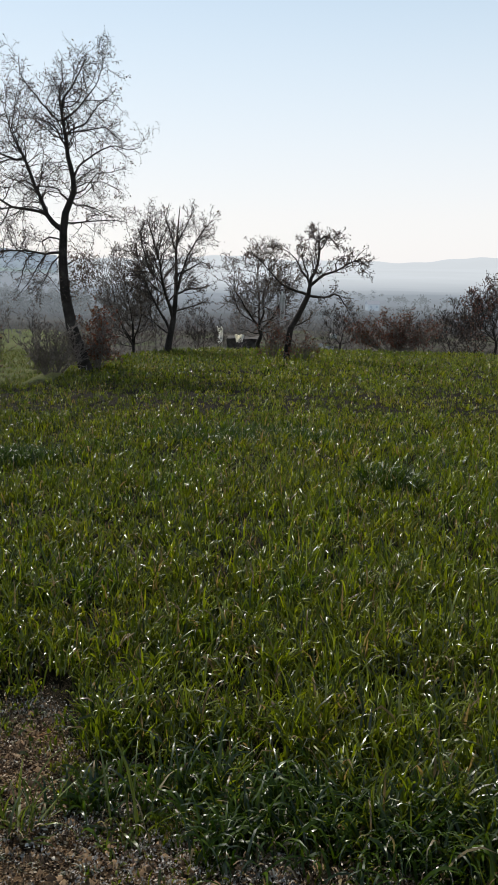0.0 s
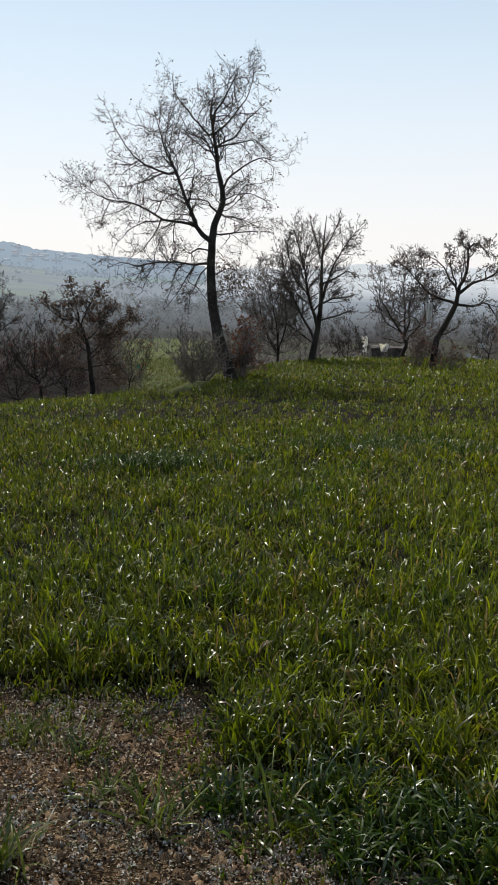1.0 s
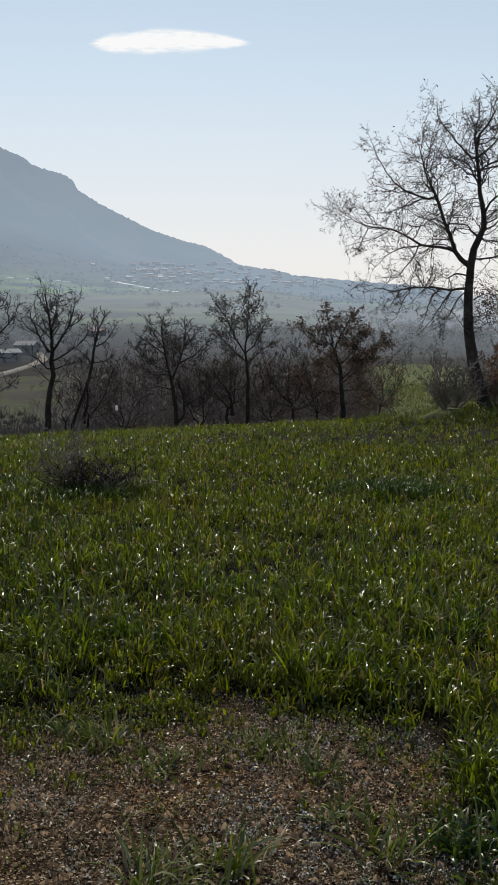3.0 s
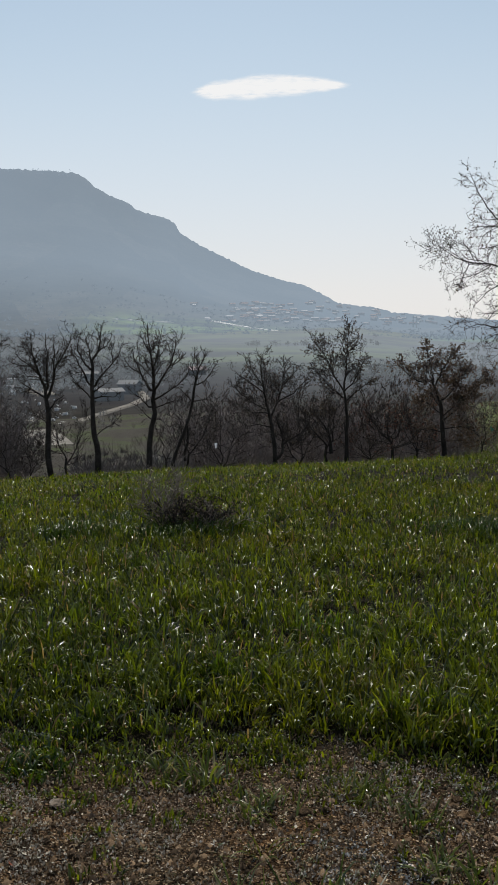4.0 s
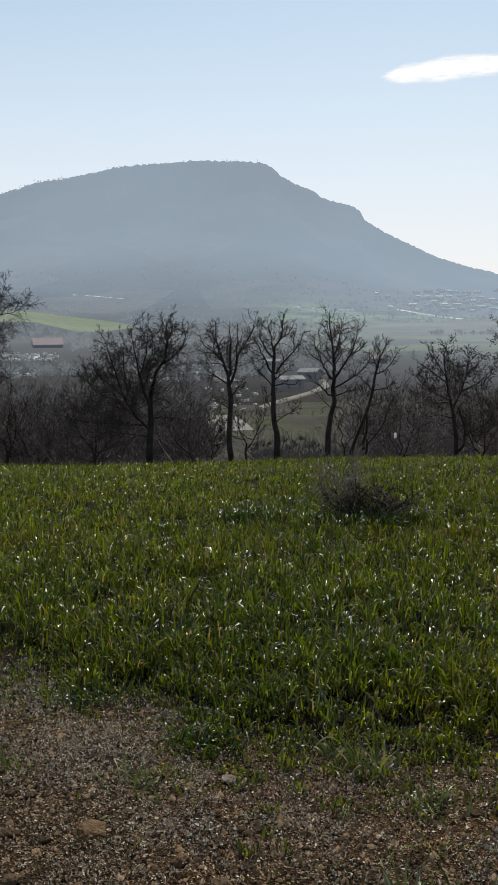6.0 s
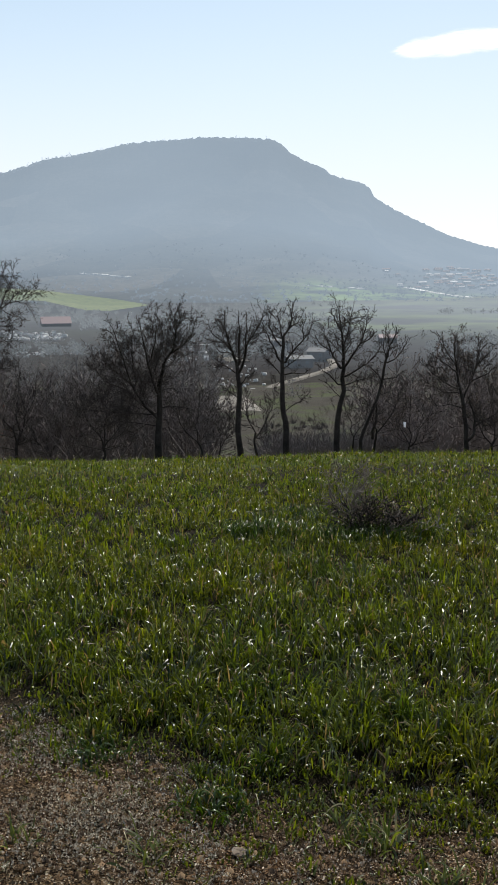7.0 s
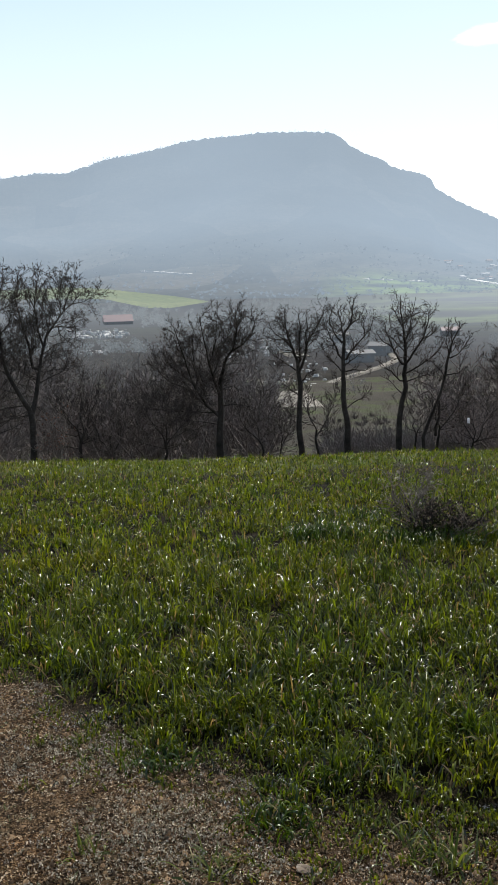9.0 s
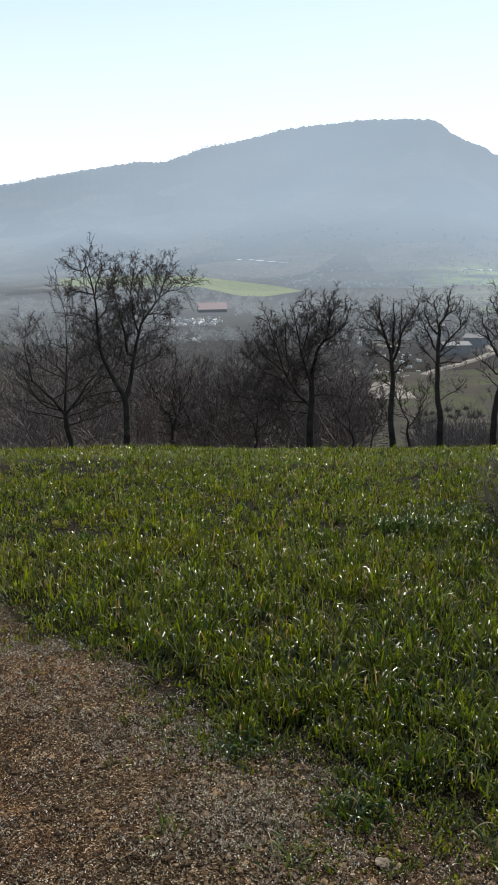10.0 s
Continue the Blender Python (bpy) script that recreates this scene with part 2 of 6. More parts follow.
def ground_mat():
    """Bare gravelly soil by the field's edge, soil under the crop blackened as leaf shade, rough grass past it, a brown
    floor under the woods.
    """
    m, nt = mat("ground_soil")
    pos = place_vec(nt)
    att = lambda n: node(nt, "Attribute", attribute_name=n).outputs["Fac"]
    fine = noise_tex(nt, pos, 55, 5, 0.7)
    cells = node(nt, "TexVoronoi", Vector=pos, Scale=125.0)
    tone = node(nt, "SeparateColor")
    nt.links.new(cells.outputs["Color"], tone.inputs[0])
    mid = noise_tex(nt, pos, 7, 5, 0.65)
    big = noise_tex(nt, pos, 1.3, 4, 0.6)
    soil = ramp(nt, tone.outputs[0], [(0.0, (0.016, 0.010, 0.005)), (0.4, (0.075, 0.047, 0.024)), (0.7, (0.17, 0.112, 0.06)), (0.88, (0.29, 0.215, 0.135)), (0.96, (0.5, 0.43, 0.33))])
    soil = mix(nt, spread(nt, fine, 0.6, 0.35), soil, mix(nt, 1.0, soil, (0.2, 0.17, 0.14), "MULTIPLY"))
    soil = mix(nt, spread(nt, noise_tex(nt, pos, 2.1, 4, 0.6), 0.52, 0.68), soil, mix(nt, 1.0, soil, (1.15, 0.95, 0.8), "MULTIPLY"))
    soil = mix(nt, spread(nt, mid, 0.42, 0.62), soil, mix(nt, 1.0, soil, (0.42, 0.4, 0.38), "MULTIPLY"))
    soil = mix(nt, spread(nt, big, 0.45, 0.7), soil, mix(nt, 1.0, soil, (1.25, 1.02, 0.75), "MULTIPLY"))
    # shade between the wheat leaves painted as near-black soil
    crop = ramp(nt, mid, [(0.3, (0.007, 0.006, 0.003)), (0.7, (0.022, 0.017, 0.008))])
    rough = ramp(nt, noise_tex(nt, pos, 0.35, 6, 0.65), [(0.3, (0.045, 0.06, 0.017)), (0.5, (0.075, 0.09, 0.027)), (0.7, (0.1, 0.09, 0.045))])
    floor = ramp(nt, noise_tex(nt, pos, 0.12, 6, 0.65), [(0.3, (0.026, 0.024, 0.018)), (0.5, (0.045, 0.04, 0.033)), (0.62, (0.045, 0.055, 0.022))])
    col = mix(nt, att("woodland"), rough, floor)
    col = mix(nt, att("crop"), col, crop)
    col = mix(nt, att("gravel"), col, soil)
    hgt = mix(nt, 0.5, fine, cells.outputs["Distance"])
    p = node(nt, "BsdfPrincipled", Roughness=0.95)
    p.inputs["Specular IOR Level"].default_value = 0.06
    nt.links.new(col, p.inputs["Base Color"])
    nt.links.new(bumped(nt, hgt, 0.9, 0.03), p.inputs["Normal"])
    finish(nt, p.outputs[0])
    return m


# colours of the haze painted into far surfaces as emission, paler at the horizon
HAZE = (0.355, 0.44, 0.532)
HORIZON_HAZE = (0.635, 0.675, 0.71)


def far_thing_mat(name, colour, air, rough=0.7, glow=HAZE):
    """A far thing's surface, with a share of haze painted in as an even glow."""
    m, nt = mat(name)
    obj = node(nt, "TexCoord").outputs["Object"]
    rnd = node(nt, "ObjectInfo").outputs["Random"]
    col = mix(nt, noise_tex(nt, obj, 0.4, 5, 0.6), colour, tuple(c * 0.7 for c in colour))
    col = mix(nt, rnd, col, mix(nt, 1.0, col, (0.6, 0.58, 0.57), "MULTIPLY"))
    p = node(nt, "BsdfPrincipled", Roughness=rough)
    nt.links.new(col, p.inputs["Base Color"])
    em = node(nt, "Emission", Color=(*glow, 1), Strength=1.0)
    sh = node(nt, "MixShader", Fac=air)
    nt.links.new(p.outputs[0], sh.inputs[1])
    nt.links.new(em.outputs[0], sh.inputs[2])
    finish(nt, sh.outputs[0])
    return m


def distance_mat(name, stops, scale, haze_low, haze_high, white=0.8, glow=None):
    """A far backdrop: land colours, with the haze before them painted in as a patchy glow."""
    m, nt = mat(name)
    pos = place_vec(nt)
    flat = node(nt, "VectorMath", operation="MULTIPLY")
    nt.links.new(pos, flat.inputs[0])
    flat.inputs[1].default_value = (1, 1, 0.6)
    vor = node(nt, "TexVoronoi", Vector=flat.outputs[0], Scale=scale)
    warp = noise_tex(nt, flat.outputs[0], scale * 1.7, 6, 0.65)
    col = ramp(nt, mix(nt, 0.6, vor.outputs["Color"], warp), stops)
    col = mix(nt, spread(nt, noise_tex(nt, pos, scale * 14, 4, 0.7), 0.35, 0.7), col, mix(nt, 1.0, col, (0.5, 0.5, 0.5), "MULTIPLY"))
    grass = node(nt, "Math", operation="MULTIPLY")
    nt.links.new(node(nt, "Attribute", attribute_name="meadow").outputs["Fac"], grass.inputs[0])
    nt.links.new(spread(nt, warp, 0.4, 0.58), grass.inputs[1])
    col = mix(nt, grass.outputs[0], col, (0.225, 0.3, 0.08))
    d = node(nt, "BsdfDiffuse")
    nt.links.new(col, d.inputs["Color"])
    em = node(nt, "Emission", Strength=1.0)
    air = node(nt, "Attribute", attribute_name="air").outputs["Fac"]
    nt.links.new(mix(nt, spread(nt, air, white, 1.0), glow or HAZE, HORIZON_HAZE), em.inputs["Color"])
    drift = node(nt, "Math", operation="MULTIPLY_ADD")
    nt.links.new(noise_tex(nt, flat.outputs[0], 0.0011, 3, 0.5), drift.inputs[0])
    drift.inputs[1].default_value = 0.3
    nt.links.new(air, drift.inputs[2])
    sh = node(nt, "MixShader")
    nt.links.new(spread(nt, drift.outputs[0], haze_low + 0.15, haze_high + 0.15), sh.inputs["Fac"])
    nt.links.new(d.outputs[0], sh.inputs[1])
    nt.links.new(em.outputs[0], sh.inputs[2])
    finish(nt, sh.outputs[0])
    return m


GROUND = ground_mat()
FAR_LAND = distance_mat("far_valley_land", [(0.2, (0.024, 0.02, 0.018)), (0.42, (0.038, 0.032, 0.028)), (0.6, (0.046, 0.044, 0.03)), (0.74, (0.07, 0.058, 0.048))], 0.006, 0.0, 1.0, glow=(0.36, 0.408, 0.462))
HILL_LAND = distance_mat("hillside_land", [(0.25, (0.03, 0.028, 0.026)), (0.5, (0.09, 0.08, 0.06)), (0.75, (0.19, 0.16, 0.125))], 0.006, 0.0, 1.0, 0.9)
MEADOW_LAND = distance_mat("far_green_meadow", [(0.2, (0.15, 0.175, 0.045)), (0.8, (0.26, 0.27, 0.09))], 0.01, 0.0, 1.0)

# ---- shaping helpers ----


def fast_mesh(name, verts, faces, smooth=False):
    """A mesh from arrays: verts (n, 3), faces (m, k), or a list of such face arrays."""
    groups = faces if isinstance(faces, list) else [faces]
    groups = [np.asarray(g, np.int32) for g in groups if len(g)]
    me = bpy.data.meshes.new(name)
    verts = np.asarray(verts, np.float32)
    me.vertices.add(len(verts))
    me.vertices.foreach_set("co", verts.ravel())
    loops = np.concatenate([g.ravel() for g in groups])
    sizes = np.concatenate([np.full(len(g), g.shape[1], np.int32) for g in groups])
    me.loops.add(len(loops))
    me.loops.foreach_set("vertex_index", loops)
    me.polygons.add(len(sizes))
    me.polygons.foreach_set("loop_start", np.concatenate([[0], np.cumsum(sizes)[:-1]]).astype(np.int32))
    me.update(calc_edges=True)
    if smooth:
        me.polygons.foreach_set("use_smooth", np.ones(len(sizes), bool))
    me.validate()
    return me


def solid(name, me, material, parent=None, label=""):
    ob = new(name, me)
    me.materials.append(material)
    if parent:
        ob.parent = parent
    if label:
        ob["label"] = label
    return ob


def part(name, bm, material, parent=None, label=""):
    me = bpy.data.meshes.new(name)
    bm.to_mesh(me)
    bm.free()
    return solid(name, me, material, parent, label)


def stand(name, x, y, z, turn=0.0):
    ob = new(name)
    ob.empty_display_size = 0.2
    ob.matrix_basis = pose(x, y, z, 0, 0, turn)
    return ob


def tubes(P, R, sides):
    """Tubes along many paths at once: P (b, n, 3), R (b, n)."""
    b, n, _ = P.shape
    T = np.gradient(P, axis=1)
    T /= np.linalg.norm(T, axis=2, keepdims=True) + 1e-9
    ref = np.broadcast_to(np.array([0.31, 0.94, 0.13]), T.shape)
    U = np.cross(T, ref)
    U /= np.linalg.norm(U, axis=2, keepdims=True) + 1e-9
    W = np.cross(T, U)
    ang = np.arange(sides) * 2 * np.pi / sides
    ring = U[:, :, None, :] * np.cos(ang)[None, None, :, None] + W[:, :, None, :] * np.sin(ang)[None, None, :, None]
    V = (P[:, :, None, :] + ring * R[:, :, None, None]).reshape(-1, 3)
    i = np.arange(b)[:, None, None] * n * sides + np.arange(n - 1)[None, :, None] * sides
    k, k2 = np.arange(sides), (np.arange(sides) + 1) % sides
    F = np.stack([i + k, i + k2, i + sides + k2, i + sides + k], -1).reshape(-1, 4)
    return V, F


def ribbons(P, R, rng):
    """Thin flat twigs along many paths, each running out to a point."""
    b, n, _ = P.shape
    side = unit(np.cross(P[:, -1] - P[:, 0], rng.normal(0, 1, (b, 3))))[:, None, :] * R[:, :-1, None]
    V = np.concatenate([np.stack([P[:, :-1] - side, P[:, :-1] + side], 2).reshape(b, -1, 3), P[:, -1:]], 1).reshape(-1, 3)
    m = 2 * (n - 1) + 1
    i = np.arange(b)[:, None] * m
    tris = [i + [2 * n - 4, 2 * n - 3, 2 * n - 2]]
    for k in range(n - 2):
        tris += [i + [2 * k, 2 * k + 1, 2 * k + 3], i + [2 * k, 2 * k + 3, 2 * k + 2]]
    return V, np.concatenate(tris)


def join(pieces):
    """Arrays of several shapes as one."""
    Vs, Fs, at = [], [], 0
    for V, F in pieces:
        Vs.append(V)
        Fs.append(np.asarray(F) + at)
        at += len(V)
    return np.concatenate(Vs), Fs


def unit(v):
    return v / (np.linalg.norm(v, axis=-1, keepdims=True) + 1e-9)


def branches(P, R, per_metre, t_low, angle, length, n, jitter, up, thin, tip, rng, most=40, least=1):
    """Side branches of the paths P with radii R."""
    b, m, _ = P.shape
    L = np.linalg.norm(np.diff(P, axis=1), axis=2).sum(1)
    count = np.clip((L * per_metre * rng.uniform(0.75, 1.25, b)).round().astype(int), least, most)
    who = np.repeat(np.arange(b), count)
    t = t_low + (1 - t_low) * rng.uniform(0, 1, len(who)) ** 0.9
    f = t * (m - 1)
    i = np.minimum(f.astype(int), m - 2)
    w = (f - i)[:, None]
    at = P[who, i] * (1 - w) + P[who, i + 1] * w
    tan = unit(P[who, i + 1] - P[who, i])
    rad = R[who, i] * (1 - w[:, 0]) + R[who, i + 1] * w[:, 0]
    side = unit(np.cross(tan, rng.normal(0, 1, tan.shape)))
    th = np.radians(rng.uniform(*angle, len(who)))[:, None]
    d = unit(tan * np.cos(th) + side * np.sin(th) + np.array([0, 0, up]))
    ln = length * L[who] ** 0.75 * (1.0 - 0.55 * t) * rng.uniform(0.55, 1.25, len(who))
    pts, step = [at], (ln / (n - 1))[:, None]
    for _ in range(n - 1):
        d = unit(d + rng.normal(0, jitter, d.shape) + np.array([0, 0, up * 0.35]))
        pts.append(pts[-1] + d * step)
    r0 = np.maximum(np.minimum(rad * 0.7, thin * ln), tip)
    taper = np.linspace(0, 1, n)
    return np.stack(pts, 1), np.maximum(r0[:, None] * (1 - 0.8 * taper), tip)


def resample(points, n, rng, depth, wobble):
    """A limb's path through (x, z, radius) knots, leaving the plane by depth."""
    p = np.array(points, float)
    s = np.concatenate([[0], np.cumsum(np.hypot(*np.diff(p[:, :2], axis=0).T))])
    u = np.linspace(0, s[-1], n)
    x, z, r = (np.interp(u, s, p[:, k]) for k in range(3))
    y = depth * (u - u[0]) + np.cumsum(rng.normal(0, wobble, n)) * (u / (s[-1] + 1e-9))
    x = x + np.concatenate([[0], np.cumsum(rng.normal(0, wobble * 0.7, n - 1))])
    return np.stack([x, y, z], 1), r


def leaf_cards(at, size, rng, rise=-0.3):
    """Small curled leaves, two facets each."""
    k = len(at)
    d, s = unit(rng.normal(0, 1, (k, 3)) + [0, 0, rise]), None
    s = unit(np.cross(d, rng.normal(0, 1, (k, 3))))
    nrm = np.cross(d, s)
    ln = (size * rng.uniform(0.6, 1.3, k))[:, None]
    V = np.stack([at, at + d * ln * 0.5 + s * ln * 0.28 + nrm * ln * 0.12, at + d * ln, at + d * ln * 0.5 - s * ln * 0.28 + nrm * ln * 0.12], 1).reshape(-1, 3)
    i = np.arange(k)[:, None] * 4
    return V, np.concatenate([i + [0, 1, 2], i + [0, 2, 3]])


def tree_shape(limbs, rng, dens=(4.0, 6.0, 7.0), tip=0.004, jitter=0.28, up=0.10, length=(0.58, 0.6, 0.58), levels=3, depth=0.45, sides=(8, 5, 3, 3), points=(12, 6, 4, 3), fewest=(3, 2, 1), crook=0.045, stout=0.014, splay=1.0):
    """Trunk and limbs, and the twigs that grow from them: (wood paths, twig shapes, twig ends)."""
    n = points[0]
    Ps, Rs = [], []
    for k, l in enumerate(limbs):
        p, r = resample(l, n, rng, 0 if k == 0 else rng.uniform(-depth, depth), 0.012 if k == 0 else crook)
        if k:      # a limb leaves from the nearest place of an earlier one
            near = np.concatenate(Ps)
            q = near[np.argmin(((near[:, [0, 2]] - p[0, [0, 2]]) ** 2).sum(1))]
            if np.hypot(q[0] - p[0, 0], q[2] - p[0, 2]) < 0.22:
                p[:, 1] += q[1]
                p[0] = q
        Ps.append(p)
        Rs.append(r)
    P, R = np.stack(Ps), np.stack(Rs)
    wood = [tubes(P, R, sides[0])]
    thick = R.copy()
    P1, R1 = branches(P[1:] if len(P) > 1 else P, thick[1:] if len(P) > 1 else thick, dens[0], 0.12, (22 * splay, 58 * splay), length[0], points[1], jitter, up, stout, tip * 1.6, rng, 40, fewest[0])
    twigs = [tubes(P1, R1, sides[1]) if sides[1] else ribbons(P1, R1 * 1.3, rng)]
    P2, R2 = branches(P1, R1, dens[1], 0.15, (20, 55), length[1], points[2], jitter, up, 0.012, tip * 1.2, rng, 24, fewest[1])
    twigs.append(tubes(P2, R2, sides[2]) if levels > 2 and sides[2] else ribbons(P2, R2 * 1.3, rng))
    ends = P2
    if levels > 2:
        P3, R3 = branches(P2, R2, dens[2], 0.1, (20, 60), length[2], points[3], jitter, up, 0.01, tip, rng, 12, fewest[2])
        twigs.append(ribbons(P3, R3 * 1.3, rng))
        ends = P3
    return wood, twigs, ends


def limb_set(h, rng, spread_out=0.5, fork=0.35, leaders=2, lean=0.0, girth=0.03, low=2, sides_each=6):
    """A branching plan of an oak of height h: a trunk that parts into winding stems, each with side limbs that turn upwards."""
    fx, fz, r0 = lean * h * fork, h * fork, girth * h
    sway = rng.normal(0, 0.012 * h, 3)
    limbs = [[(0, -0.15, r0 * 1.4), (fx * 0.15 + sway[0], fz * 0.25, r0), (fx * 0.6 + sway[1], fz * 0.65, r0 * 0.88), (fx, fz, r0 * 0.8)]]
    for k in range(leaders):
        u = 0.0 if leaders == 1 else (k / (leaders - 1) * 2 - 1)
        u += rng.uniform(-0.12, 0.12)
        top = h * (1.0 - 0.16 * u * u) * rng.uniform(0.93, 1.0)
        reach_x = u * spread_out * h * 0.55 + lean * (h - fz)
        start = fz * (1.0 if k == 0 else rng.uniform(0.8, 1.0))
        zs = np.array([0, 0.18, 0.38, 0.6, 0.8, 1.0]) * (top - start) + start
        xs = fx * start / fz + reach_x * np.array([0, 0.32, 0.58, 0.78, 0.92, 1.0]) + np.concatenate([[0], rng.normal(0, 0.018 * h, 5)])
        rs = r0 * (0.72 if leaders == 1 else 0.55) * np.array([1, 0.78, 0.56, 0.36, 0.2, 0.05])
        limbs.append([(float(a_), float(b_), float(c_)) for a_, b_, c_ in zip(xs, zs, rs)])
        for q in range(sides_each):
            t = (q + rng.uniform(0.1, 0.9)) / sides_each * 0.85
            z0, x0, rr = (float(np.interp(t, np.linspace(0, 1, 6), c)) for c in (zs, xs, rs))
            sd = 1 if (q + k) % 2 else -1
            ln = spread_out * h * (0.78 - 0.5 * t) * rng.uniform(0.6, 1.1)
            rise = rng.uniform(0.7, 1.3) * ln
            limbs.append([(x0, z0, rr * 0.62), (x0 + sd * ln * 0.4, z0 + rise * 0.2, rr * 0.45), (x0 + sd * ln * 0.68, z0 + rise * 0.6, rr * 0.26), (x0 + sd * ln * 0.78, z0 + rise, rr * 0.06 + 0.002)])
    for k in range(low):
        sd = -1 if k % 2 else 1
        z0 = fz * rng.uniform(0.7, 1.0)
        ln = spread_out * h * rng.uniform(0.5, 0.85)
        limbs.append([(fx * z0 / fz, z0, r0 * 0.3), (fx + sd * ln * 0.4, z0 + ln * 0.1, r0 * 0.2), (fx + sd * ln * 0.8, z0 + ln * 0.22, r0 * 0.1), (fx + sd * ln, z0 + ln * 0.35, r0 * 0.03)])
    return limbs


def polar(az, r):
    """x, y at a heading (degrees to the left of +y) and a distance."""
    return -np.sin(np.radians(az)) * r, np.cos(np.radians(az)) * r


# ---- the lie of the land ----
BROW_AZ = [-180, -20, -12, -2, 4, 10, 18, 24, 30, 38, 44, 52, 64, 100, 180]
BROW_R = [29, 29, 28, 23, 23.5, 19.5, 16.5, 15.2, 14.3, 13.6, 12.9, 12.9, 14.5, 16, 29]
EDGE_AZ = [-180, -110, -50, -30, -2, 4.3, 7.2, 11.3, 12.2, 13, 20, 26, 31, 34, 37, 44, 47, 50, 53, 55, 59, 64, 75, 100, 180]
EDGE_R = [9.0, 8.0, 3.0, 2.0, 2.25, 2.45, 2.7, 2.9, 3.25, 3.45, 3.5, 3.62, 3.72, 3.6, 3.6, 3.75, 3.9, 4.1, 4.3, 4.5, 5.2, 6.1, 8.5, 9, 9.0]
SLOPE = 0.05
FALL_R = [50, 80, 150, 250, 400, 700, 1200, 2000, 3000, 4600]
FALL_RIGHT = [-5.9, -5.6, -4.6, -3.8, -3.0, -2.3, -1.6, -1.0, -0.6, -0.15]
FALL_MID = [-6.4, -5.3, -4.7, -3.6, -2.7, -1.8, -0.9, -0.4, -0.3, -0.1]
FALL_LEFT = [-9.5, -9.0, -6.0, -3.8, -2.2, -0.9, 0.2, 0.6, 0.6, 0.4]


def land(az, r):
    """The ground's height at headings az and distances r."""
    az, r = np.broadcast_arrays(np.asarray(az, float), np.asarray(r, float))
    brow = np.interp(az, BROW_AZ, BROW_R)
    keep = np.interp(az, [4, 12, 20], [37.0, 25.0, 1.0])
    keep = np.maximum(brow, keep)
    near = -SLOPE * r - 0.022 * np.maximum(r - keep, 0) ** 1.5
    lr = np.log(np.maximum(r, 1))
    cols = [np.interp(lr, np.log(FALL_R), c) for c in (FALL_RIGHT, FALL_MID, FALL_LEFT)]
    w_left = np.clip((az - 16) / 9, 0, 1)
    w_right = np.clip((13 - az) / 6, 0, 1)
    el = cols[1] * (1 - w_left) * (1 - w_right) + cols[2] * w_left + cols[0] * w_right
    far = EYE + r * np.tan(np.radians(el))
    w = np.clip((r - keep * 1.15) / (50 - keep * 1.15), 0, 1)
    w = w * w * (3 - 2 * w)
    return near * (1 - w) + far * w


def land_xy(x, y):
    return land(np.degrees(np.arctan2(-np.asarray(x), np.asarray(y))), np.hypot(x, y))


def on_land(az, r):
    x, y = polar(az, r)
    return float(x), float(y), float(land(az, r))


def polar_sheet(azs, rs, height):
    A, Rr = np.meshgrid(azs, rs, indexing="ij")
    x, y = polar(A, Rr)
    V = np.stack([x, y, height(A, Rr)], -1).reshape(-1, 3)
    n = len(rs)
    i = (np.arange(len(azs) - 1)[:, None] * n + np.arange(n - 1)[None, :]).ravel()
    return V, np.stack([i, i + 1, i + n + 1, i + n], 1), A.ravel(), Rr.ravel()


def store(me, name, values):
    a = me.attributes.new(name, "FLOAT", "POINT")
    a.data.foreach_set("value", np.asarray(values, np.float32))


def lumps(x, y, scale):
    """Cheap smooth unevenness."""
    return (np.sin(x * 1.7 / scale + 0.6 * np.sin(y * 1.1 / scale)) + np.sin(y * 1.3 / scale + 2.1 + 0.8 * np.sin(x * 0.9 / scale))) * 0.5


azs = np.concatenate([np.arange(-180, -24, 4.0), np.arange(-24, 80, 0.6), np.arange(80, 181, 4.0)])
rs = np.concatenate([[0.0], np.geomspace(0.6, 200, 150)])
V, F, A, Rr = polar_sheet(azs, rs, lambda a, r: land(a, r) + 0.03 * lumps(*polar(a, r), 0.5) * np.clip(r / 3, 0, 1) + np.clip((r - 40) / 60, 0, 1) * 0.5 * lumps(*polar(a, r), 9))
me = fast_mesh("ground", V, F, True)
edge = np.interp(A, EDGE_AZ, EDGE_R) + 0.12 * lumps(V[:, 0], V[:, 1], 0.12)
store(me, "gravel", np.clip((edge - Rr) / 0.25 + 0.5, 0, 1))
brow_v = np.interp(A, BROW_AZ, BROW_R)
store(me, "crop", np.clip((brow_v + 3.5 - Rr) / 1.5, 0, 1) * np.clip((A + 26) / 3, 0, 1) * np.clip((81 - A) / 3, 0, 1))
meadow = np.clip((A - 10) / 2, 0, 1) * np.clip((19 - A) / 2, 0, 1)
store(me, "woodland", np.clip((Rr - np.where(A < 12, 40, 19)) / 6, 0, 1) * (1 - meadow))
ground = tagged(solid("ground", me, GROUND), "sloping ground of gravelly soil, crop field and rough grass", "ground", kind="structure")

# the valley beyond, out to the horizon
rs = np.geomspace(195, 4800, 90)
V, F, A, Rr = polar_sheet(np.concatenate([np.arange(-180, -24, 4.0), np.arange(-24, 80, 1.0), np.arange(80, 181, 4.0)]), rs,
                          lambda a, r: land(a, r) + np.clip((r - 195) / 200, 0, 1) * 1.2 * lumps(*polar(a, r), 40) - 0.3)
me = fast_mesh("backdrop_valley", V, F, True)
